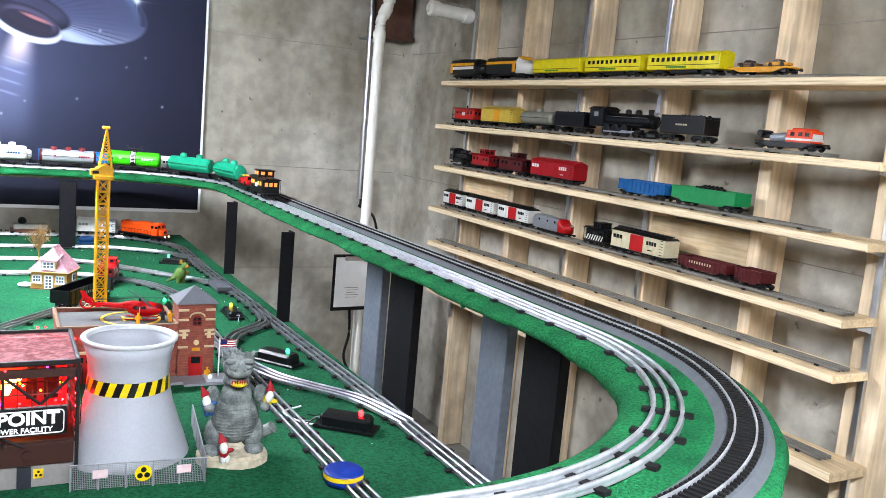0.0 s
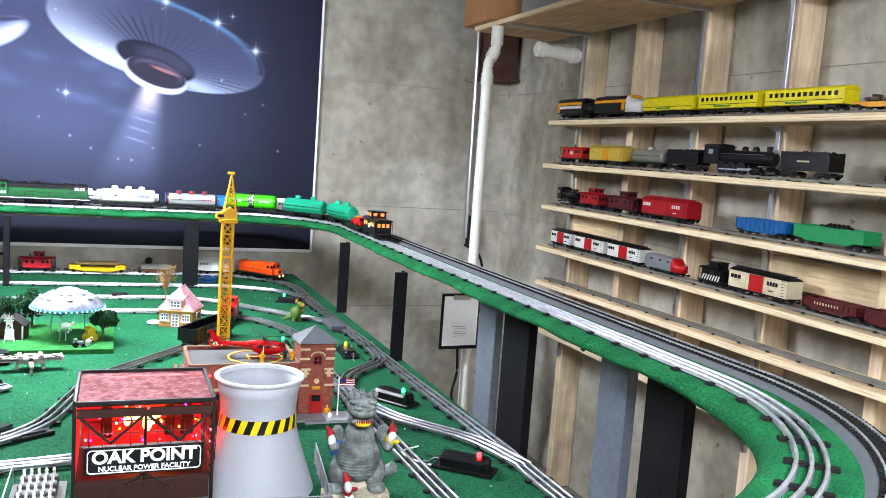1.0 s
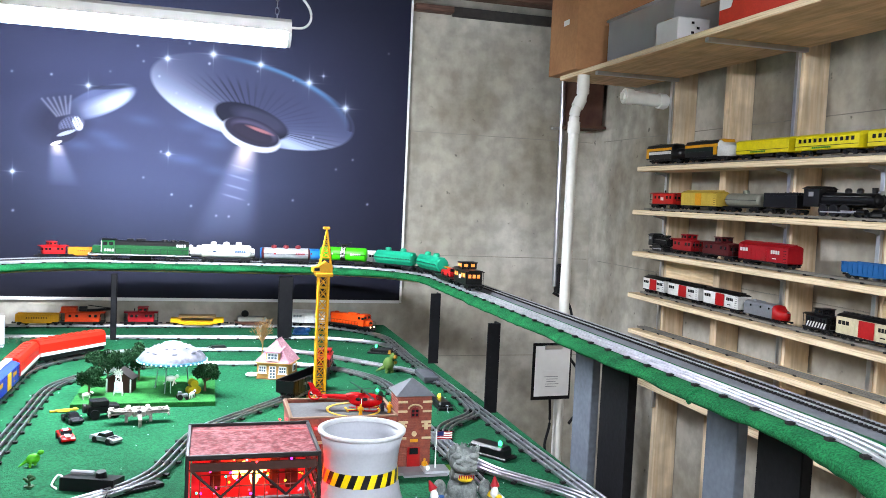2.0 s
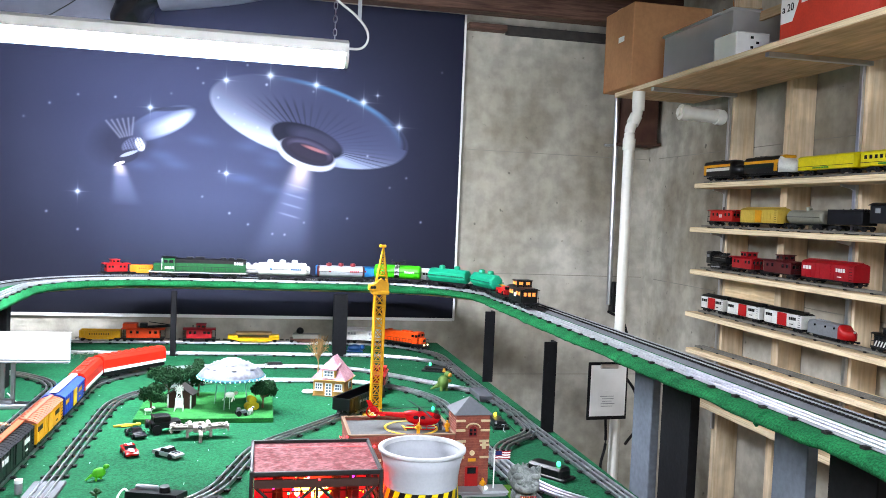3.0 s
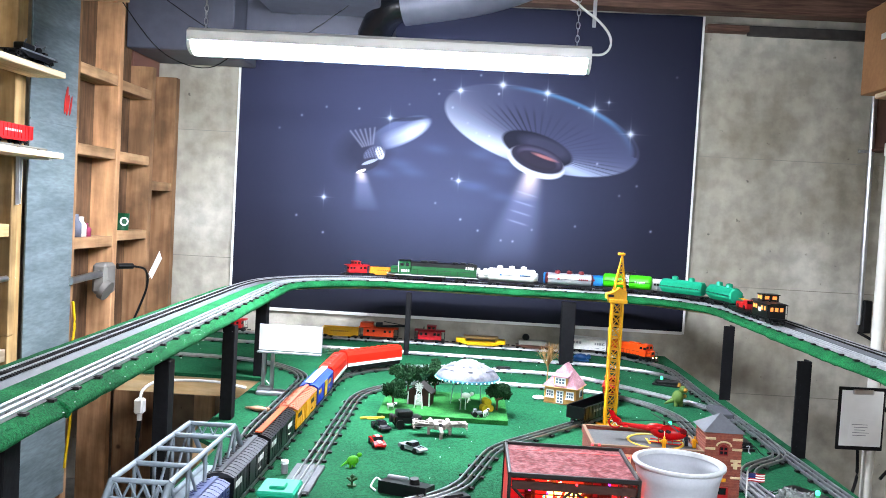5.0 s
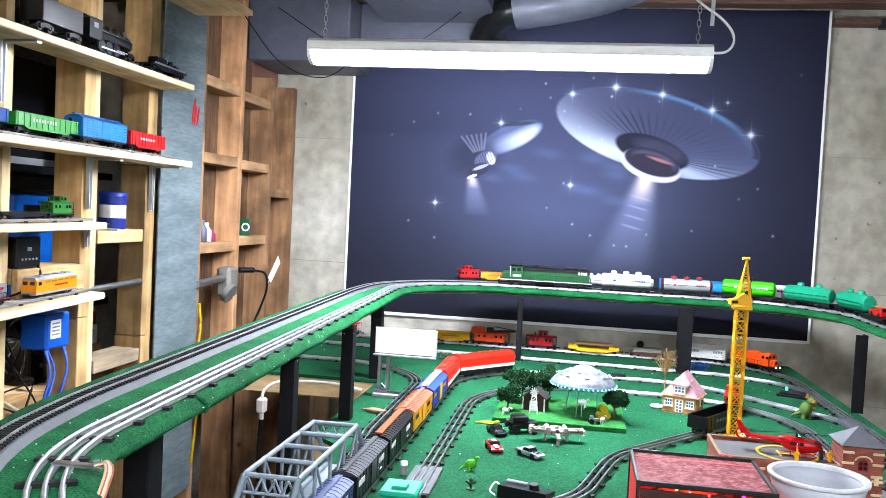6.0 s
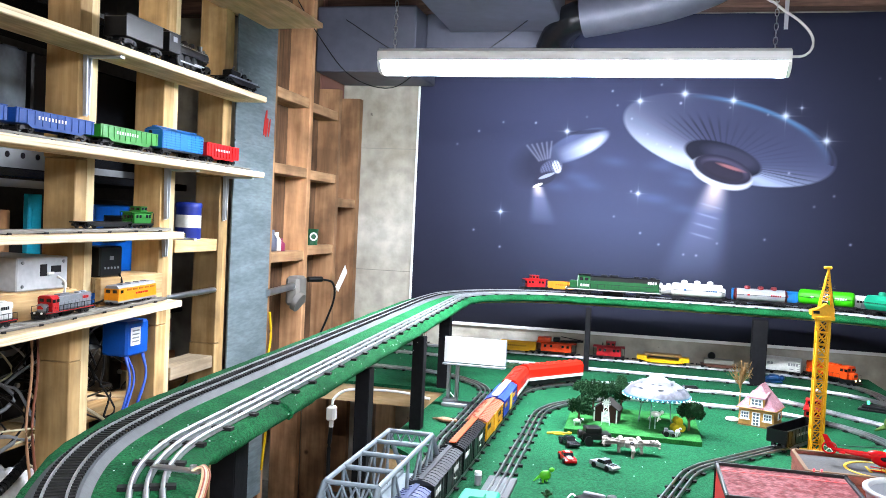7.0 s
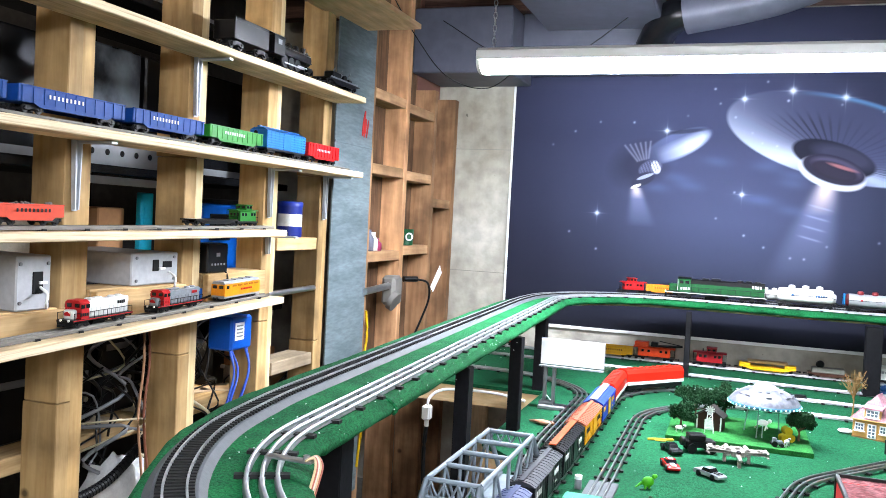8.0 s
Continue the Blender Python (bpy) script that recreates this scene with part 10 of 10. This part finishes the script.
def instrument(y0, y1, z0, z1, x0, x1, label, sockets):
    root = thing("power_supply", label, "power supply", group="power supplies")
    part("case", Shape().box(((x0 + x1) / 2, (y0 + y1) / 2, (z0 + z1) / 2), (x1 - x0, y1 - y0, z1 - z0), 0.003), ENAMEL, root)
    face = x1 + 0.0005
    for dy in (0.1, 0.9):
        for dz in (0.15, 0.85):
            part("screw", Shape().cyl((face - 0.001, y0 + (y1 - y0) * dy, z0 + (z1 - z0) * dz), (face + 0.002, y0 + (y1 - y0) * dy, z0 + (z1 - z0) * dz), 0.004, n=8), DARKRAIL, root)
    for ty, tz, w, h in sockets:
        part("socket", Shape().box((face, y0 + (y1 - y0) * ty, z0 + (z1 - z0) * tz), (0.004, w, h), 0.001), BLACK, root)
    part("switch", Shape().box((face + 0.003, (y0 + y1) / 2 + 0.02, (z0 + z1) / 2), (0.008, 0.02, 0.006), 0.001), WHITE, root)
    return root


instrument(0.546, 0.635, 1.1385, 1.250, XL - 0.24, XL + 0.004, "grey enamelled transformer case resting on a board", ((0.6, 0.5, 0.026, 0.045),))
instrument(0.877, 1.050, 1.1705, 1.248, XL - 0.24, XL + 0.004, "long grey enamelled power supply resting on a board", ((0.5, 0.6, 0.022, 0.028), (0.75, 0.62, 0.034, 0.016)))
instrument(0.03, 0.285, 1.2205, 1.30, XL - 0.14, XL + 0.015, "grey enamelled power supply between the studs", ((0.5, 0.5, 0.03, 0.03),))
for y, z in ((0.605, 1.185), (1.012, 1.20)):
    solid("white_lead", Shape().tube(smooth_line([(XL + 0.006, y, z), (XL + 0.03, y - 0.005, z - 0.012), (XL + 0.035, y - 0.012, z - 0.03), (XL + 0.02, y + 0.004, z - 0.042)]), 0.003, 6), WHITE, "white lead plugged into a power supply", "cable", "power leads")
ad = thing("power_adapter", "black plug-in power adapter on a board", "adapter")
part("case", Shape().box((XL - 0.02, 1.215, 1.2285), (0.06, 0.095, 0.080), 0.004), DBLACK, ad)
part("label", Shape().box((XL + 0.0105, 1.215, 1.238), (0.001, 0.016, 0.010)), GREY, ad)
for k in range(5):
    part("pin", Shape().cyl((XL + 0.0095, 1.187 + 0.014 * k, 1.212), (XL + 0.012, 1.187 + 0.014 * k, 1.212), 0.003, n=8), GREY, ad)
part("cord", Shape().tube(smooth_line([(XL + 0.01, 1.25, 1.195), (XL + 0.025, 1.24, 1.17), (XL + 0.03, 1.19, 1.14), (XL + 0.028, 1.12, 1.125)]), 0.003, 5), BLACK, ad)
bx = thing("blue_junction_box", "blue plastic electrical box with hanging blue cables", "electrical box")
BLUEP = paint(24, 104, 196, 0.4)
part("case", Shape().box((XL - 0.02, 1.333, 1.012), (0.08, 0.105, 0.096), 0.006), BLUEP, bx)
part("label", Shape().box((XL + 0.0205, 1.32, 1.018), (0.001, 0.045, 0.050)), WHITE, bx, "white label")
for k in range(4):
    part("print_line", Shape().box((XL + 0.0215, 1.32, 1.034 - 0.010 * k), (0.0006, 0.032, 0.004)), GREY, bx)
for y0, y1, bow, end in ((1.290, 1.235, 0.02, 0.45), (1.300, 1.25, 0.05, 0.40), (1.295, 1.262, -0.01, 0.42), (1.368, 1.29, 0.03, 0.38), (1.375, 1.275, 0.015, 0.45)):
    w = [(XL + 0.01, y0, 0.965), (XL + 0.03, y0 - 0.2 * (y0 - y1) + bow * 0.3, 0.90), (XL + 0.02 + bow * 0.3, y0 - 0.55 * (y0 - y1) - bow * 0.4, 0.80), (XL + 0.01, y1 + bow * 0.2, 0.66), (XL - 0.02, y1 - 0.01, end)]
    part("cable", Shape().tube(smooth_line(w), 0.0033, 6), paint(70, 110, 206, 0.4), bx, "blue network cable")
can = thing("round_canister", "blue and white round canister on a blocking board", "canister", pose(XL - 0.052, 1.700, 1.2825))
for z0, z1, mt in ((0.0, 0.035, paint(28, 52, 140)), (0.035, 0.075, IVORY), (0.075, 0.100, paint(28, 52, 140))):
    part("band", Shape().cyl((0, 0, z0), (0, 0, z1), 0.040, n=28), mt, can)
part("lid", Shape().lathe([(0.042, 0.100), (0.042, 0.112), (0.038, 0.116), (0.0005, 0.116)], 28), paint(34, 60, 150), can)
solid("dark_bin", Shape().box((XL - 0.060, 1.610, 1.292), (0.07, 0.075, 0.018), 0.003).box((XL - 0.080, 1.610, 1.37), (0.012, 0.060, 0.15), 0.004), DBLACK, "dark plastic holder between the studs", "holder")
solid("cyan_carton", Shape().box((-2.22, 1.352, 1.206), (0.02, 0.056, 0.386), 0.003).box((-2.209, 1.352, 1.33), (0.002, 0.030, 0.05)), paint(30, 186, 214), "tall narrow cyan carton standing on the rack", "carton")
bt = thing("blue_toolbox", "blue plastic toolbox with a black lid on the rack", "toolbox")
part("body", Shape().box((-2.24, 1.71, 1.196), (0.10, 0.24, 0.365), 0.008), paint(24, 116, 206, 0.4), bt)
part("lid", Shape().box((-2.24, 1.71, 1.387), (0.11, 0.25, 0.018), 0.004), DBLACK, bt)
part("handle", Shape().tube(smooth_line([(-2.18, 1.86, 1.38), (-2.16, 1.90, 1.41), (-2.14, 1.93, 1.43)]), 0.006, 6), paint(70, 110, 206, 0.4), bt)
part("panel", Shape().box((-2.189, 1.70, 1.30), (0.004, 0.12, 0.09), 0.002), DBLACK, bt)
# far bays
cup = thing("green_cup", "green cup with a pale round mark on a board", "cup", pose(XL - 0.035, 2.69, 1.2455))
part("body", Shape().lathe([(0.030, 0.0), (0.034, 0.07), (0.031, 0.07), (0.027, 0.004), (0.0005, 0.004)], 24), paint(20, 96, 60), cup)
part("mark", Shape().lathe([(0.012, -0.001), (0.018, -0.001), (0.018, 0.001), (0.012, 0.001)], 20, (0, 0, 0), pose(0.024, -0.024, 0.037, 0, 90, -45)), WHITE, cup, "pale ring mark")
for y, c, hh in ((2.37, paint(232, 230, 224), 0.075), (2.41, paint(170, 70, 110), 0.05), (2.33, paint(120, 124, 140), 0.085)):
    ob = solid("small_bottle", Shape().lathe([(0.0005, 0), (0.020, 0), (0.020, hh * 0.6), (0.009, hh * 0.78), (0.009, hh), (0.0005, hh)], 16, (XL - 0.05, y, 1.2255)), c, "small plastic bottle standing on a blocking board", "bottle", "bottles")
jb = thing("conduit_fitting", "grey cast conduit box with a pipe stub", "conduit fitting")
part("pipe", Shape().cyl((XL + 0.012, 2.17, 1.075), (XL + 0.012, 2.42, 1.085), 0.014, n=14), ZINC, jb)
part("box", Shape().box((XL + 0.01, 2.45, 1.065), (0.06, 0.09, 0.12), 0.012), material("cast_grey", lin(116, 112, 106), 0.6, 0.2, scale=20, vary=0.2), jb)
part("cover", Shape().cyl((XL + 0.03, 2.40, 1.03), (XL + 0.05, 2.40, 1.02), 0.04, n=14), material("cast_grey_cover", lin(104, 100, 95), 0.6, 0.2, scale=20, vary=0.2), jb)
part("plug", Shape().cyl((XL + 0.04, 2.50, 1.11), (XL + 0.08, 2.55, 1.11), 0.012, n=10), DBLACK, jb)
part("cord", Shape().tube(smooth_line([(XL + 0.08, 2.55, 1.11), (XL + 0.10, 2.63, 1.09), (XL + 0.09, 2.68, 1.02), (XL + 0.05, 2.70, 0.92), (XL + 0.0, 2.70, 0.80)]), 0.005, 6), BLACK, jb)
tag = Shape().prism([(2.69, 1.070), (2.725, 1.045), (2.83, 1.125), (2.80, 1.160)], XL + 0.090, XL + 0.0915, "x")
solid("paper_tag", tag.tube([(XL + 0.091, 2.71, 1.06), (XL + 0.09, 2.68, 1.04)], 0.001, 4), WHITE, "white paper tag hanging on a cord", "tag")
solid("yellow_cord", Shape().tube(smooth_line([(XL + 0.012, 2.20, 1.0), (XL + 0.016, 2.21, 0.90), (XL + 0.012, 2.19, 0.78), (XL + 0.02, 2.20, 0.62), (XL + 0.012, 2.18, 0.4)]), 0.005, 6), paint(222, 186, 30), "yellow extension cord hanging down the panel", "cord")

# storage behind the studs
rack = thing("equipment_rack", "black steel equipment rack in the dark storage space", "rack")
for y in (-0.5, 0.52, 1.52, 2.08):
    part("upright", Shape().box((-2.62, y, 1.1), (0.05, 0.05, 2.2), 0.003), SHADOWMETAL, rack)
for z in (1.0, 1.455, 1.95):
    part("shelf", Shape().box((-2.42, 0.80, z), (0.48, 2.65, 0.025), 0.003), SHADOWMETAL, rack)
part("edge_strip", Shape().box((-2.178, 1.27, 1.425), (0.004, 0.40, 0.022)), GREY, rack, "pale shelf edge strip")
hp = thing("punched_panel", "silver metal panel with a row of round holes", "panel", pose(-2.24, 1.27, 1.4675))
part("plate", Shape().box((0, 0, 0.032), (0.05, 0.38, 0.064), 0.002), GREY, hp)
for k in range(6):
    part("hole", Shape().cyl((0.024, -0.15 + 0.06 * k, 0.038), (0.026, -0.15 + 0.06 * k, 0.038), 0.009, n=12), SHADOWMETAL, hp)
# the pale one is a black panel with its reflection put into the colour
for y, z, sy, sz, c, lb in ((0.55, 1.63, 0.32, 0.32, paint(34, 36, 40, 0.2), "glossy black panel screen on the rack"), (0.93, 1.63, 0.30, 0.32, paint(30, 31, 34, 0.2), "glossy black panel screen on the rack"), (1.23, 1.70, 0.22, 0.22, material("screen_sheen", lin(120, 130, 138), 0.25, 0, scale=6, colour2=lin(50, 54, 60), spread=(0.35, 0.6)), "black glossy panel with a reflection painted pale grey"), (1.43, 1.66, 0.14, 0.30, DBLACK, "glossy black panel screen on the rack"), (1.72, 1.64, 0.34, 0.34, paint(40, 42, 46, 0.25), "glossy black panel screen on the rack"), (0.85, 2.07, 0.4, 0.2, paint(44, 44, 48, 0.3), "dark equipment case on the rack"), (1.5, 2.07, 0.5, 0.2, paint(38, 40, 44, 0.3), "dark equipment case on the rack")):
    ob = thing("equipment_case", lb, "equipment", pose(-2.30, y, z), "rack equipment")
    part("case", Shape().box((0, 0, 0), (0.12, sy, sz), 0.006), c, ob)
    part("lower_rail", Shape().box((0.061, 0, -sz / 2 + 0.014), (0.004, sy * 0.98, 0.022)), GREY, ob, "pale lower rail")
    for k in range(3):
        part("knob", Shape().cyl((0.06, -sy * 0.35 + k * 0.05, -sz * 0.3), (0.066, -sy * 0.35 + k * 0.05, -sz * 0.3), 0.005, n=10), GREY, ob)
for y, z, sx, sy, sz, c, lb in ((0.62, 1.13, 0.2, 0.24, 0.235, CARD, "brown cardboard carton on the rack"), (0.90, 1.16, 0.18, 0.2, 0.30, paint(206, 196, 178, 0.7), "pale carton on the rack"), (1.14, 1.11, 0.14, 0.16, 0.20, paint(60, 62, 66, 0.5), "grey plastic case on the rack"), (1.27, 1.18, 0.10, 0.11, 0.34, CARD, "tall brown carton on the rack"), (1.52, 1.14, 0.12, 0.16, 0.25, DARKWALL, "dark carton on the rack"), (-0.2, 1.12, 0.2, 0.3, 0.22, paint(150, 150, 150, 0.6), "grey carton on the rack"), (0.2, 1.12, 0.2, 0.3, 0.22, DARKWALL, "dark carton on the rack")):
    ob = solid("stored_box", Shape().box((-2.32, y, z), (sx, sy, sz), 0.004), c, lb, "box", "stored boxes")
wbn = thing("work_bench", "worn wooden bench in the storage space", "bench")
part("top", Shape().box((-2.42, 1.05, 0.70), (0.46, 2.3, 0.045), 0.003), OLD_Y, wbn)
for y in (0.0, 2.1):
    for x in (-2.24, -2.6):
        part("leg", Shape().box((x, y, 0.339), (0.06, 0.06, 0.677), 0.003), OLD_Z, wbn)
sack = Shape().ball((0, 0, 0), 1.0, 28, 20)
sack.v = [(-2.065 + 0.085 * x * (1 + 0.25 * noise.noise((y * 5, z * 3, 1))), 1.09 + 0.19 * y * (1 + 0.16 * noise.noise((x * 3, z * 4, 5))), max(0.0, 0.33 + 0.35 * z + 0.05 * noise.noise((x * 4, y * 6, 9)))) for x, y, z in sack.v]
solid("plastic_sack", sack, paint(226, 226, 224, 0.6), "crumpled white plastic sack standing behind the studs", "sack")
for y, sy, sz, x in ((1.16, 0.14, 0.24, -2.36), (1.36, 0.16, 0.34, -2.38), (0.95, 0.2, 0.26, -2.36), (1.60, 0.12, 0.16, -2.34), (1.86, 0.08, 0.22, -2.36)):
    ob = thing("bench_equipment", "black electronic case cluttering the bench", "equipment", pose(x, y, 0.7228), "bench equipment")
    part("case", Shape().box((0, 0, sz / 2), (0.16, sy, sz), 0.006), DBLACK, ob)
    part("panel", Shape().box((0.081, 0, sz * 0.6), (0.002, sy * 0.7, 0.02)), GREY, ob)
    part("knob", Shape().cyl((0.08, sy * 0.25, sz * 0.3), (0.09, sy * 0.25, sz * 0.3), 0.008, n=10), ZINC, ob)
zz = 0.7228
for k, (sx, sy, sz, c) in enumerate(((0.20, 0.24, 0.06, paint(206, 198, 184, 0.7)), (0.18, 0.22, 0.05, CARD), (0.20, 0.20, 0.07, paint(222, 222, 218, 0.7)), (0.14, 0.18, 0.05, paint(150, 70, 60, 0.6)), (0.18, 0.22, 0.06, paint(196, 190, 176, 0.7)), (0.16, 0.18, 0.08, GREY))):
    ob = solid("stacked_box", Shape().box((0, 0, sz / 2), (sx, sy, sz), 0.003), c, "small flat carton in a leaning stack on the bench", "box", "stacked boxes")
    ob.matrix_basis = pose(-2.32 + 0.012 * (k % 2), 2.05 - 0.01 * (k % 3), zz, 0, 0, 5 * (k % 3) - 4)
    zz += sz + 0.0004
for y, x, rz in ((1.22, -2.26, 12), (1.72, -2.30, -20), (1.82, -2.26, 30), (1.44, -2.25, 5)):
    ob = solid("loose_paper", Shape().box((0, 0, 0.0015), (0.10, 0.13, 0.003)), paint(226, 206, 180, 0.7), "creased pale paper lying on the bench", "paper", "bench papers")
    ob.matrix_basis = pose(x, y, 0.7228, 0, 0, rz)
rng = random.Random(21)
for k in range(30):
    y = rng.uniform(0.99, 1.95)
    x = rng.uniform(-2.30, -2.08)
    z = rng.uniform(0.82, 1.10)
    pts = [(x, y, z)]
    for j in range(5):
        pts.append((min(-1.99, x + rng.uniform(-0.06, 0.08)), y + rng.uniform(-0.16, 0.16), max(0.50, z - 0.075 * (j + 1) + rng.uniform(-0.05, 0.05))))
    c = rng.choice((BLACK, BLACK, BLACK, DBLACK, DBLACK, GREY, GREY, CREAM))
    solid("loose_cable", Shape().tube(smooth_line(pts, 5), rng.choice((0.003, 0.004, 0.0055)), 6), c, "loose electric cable tangled behind the studs", "cable", "tangled cables")
hose = Shape()
hp0, hp1 = Vector((-2.0, 1.145, 0.755)), Vector((-2.0, 0.875, 0.645))
for k in range(26):
    a, b = hp0.lerp(hp1, k / 26), hp0.lerp(hp1, (k + 0.62) / 26)
    for q in (a, b):
        q.z -= 0.03 * math.sin(math.pi * k / 26)
    hose.cyl(a, b, 0.013, n=10)
    hose.cyl(b, hp0.lerp(hp1, (k + 1) / 26) - Vector((0, 0, 0.03 * math.sin(math.pi * k / 26))), 0.010, n=8)
solid("ribbed_hose", hose, BLACK, "black ribbed hose slung behind the studs", "hose", kind="stuff")
for y, c in ((0.928, paint(190, 150, 120)), (0.948, paint(150, 100, 80)), (0.36, paint(150, 100, 80))):
    solid("loose_cable", Shape().tube(smooth_line([(XL + 0.004, y, 1.10), (XL + 0.006, y + 0.005, 0.98), (XL + 0.004, y - 0.006, 0.85), (XL + 0.008, y + 0.01, 0.70), (XL + 0.0, y + 0.03, 0.55)]), 0.0033, 6), c, "thin brown wire hanging down between the studs", "cable", "hanging wires")
# unseen lamp added to throw the warm patch on the bench
lit = thing("bench_fill_lamp", "small shaded lamp added to warm the bench behind the studs", "lamp", pose(-2.34, 1.76, 0.7228))
part("bulb", Shape().ball((0, 0, 0.185), 0.016, 14, 8), glowing("bench_fill_glow", (1.0, 0.80, 0.55), 45), lit)
part("shade", Shape().lathe([(0.060, 0.165), (0.030, 0.22), (0.012, 0.225), (0.012, 0.221), (0.028, 0.215), (0.057, 0.165)], 20), DBLACK, lit, "black cone shade")
part("stem", Shape().tube(smooth_line([(-0.06, 0, 0.005), (-0.065, 0, 0.15), (-0.05, 0, 0.23), (0, 0, 0.225)]), 0.004, 6), DBLACK, lit)
part("base", Shape().cyl((-0.06, 0, 0.0), (-0.06, 0, 0.012), 0.035, 0.03, 14), DBLACK, lit)
# fill light out of view, added to keep the storage space from going black
lt = thing("storage_fill_bulb", "unseen bulb added to lift the dark storage space", "lamp", pose(-2.45, 0.7, 2.38))
part("bulb", Shape().ball((0, 0, -0.03), 0.03, 14, 8), glowing("storage_fill_glow", (1.0, 0.92, 0.8), 150), lt)
part("socket", Shape().cyl((0, 0, 0.0), (0, 0, 0.09), 0.02, n=12), WHITE, lt)

cd = thing("hanging_plug", "white power plug on a hanging cord", "plug")
part("cord", Shape().tube(smooth_line([(-1.480, 1.90, 0.735), (-1.476, 1.91, 0.765), (-1.45, 1.95, 0.785), (-1.40, 2.02, 0.780), (-1.30, 2.12, 0.760), (-1.20, 2.136, 0.742)]), 0.005, 6), WHITE, cd)
part("plug", Shape().box((-1.48, 1.90, 0.715), (0.030, 0.034, 0.050), 0.006).cyl((-1.48, 1.90, 0.69), (-1.48, 1.90, 0.668), 0.008, n=10), WHITE, cd)
part("tail", Shape().tube(smooth_line([(-1.48, 1.90, 0.67), (-1.485, 1.90, 0.58), (-1.48, 1.895, 0.46)]), 0.007, 6), BLACK, cd)
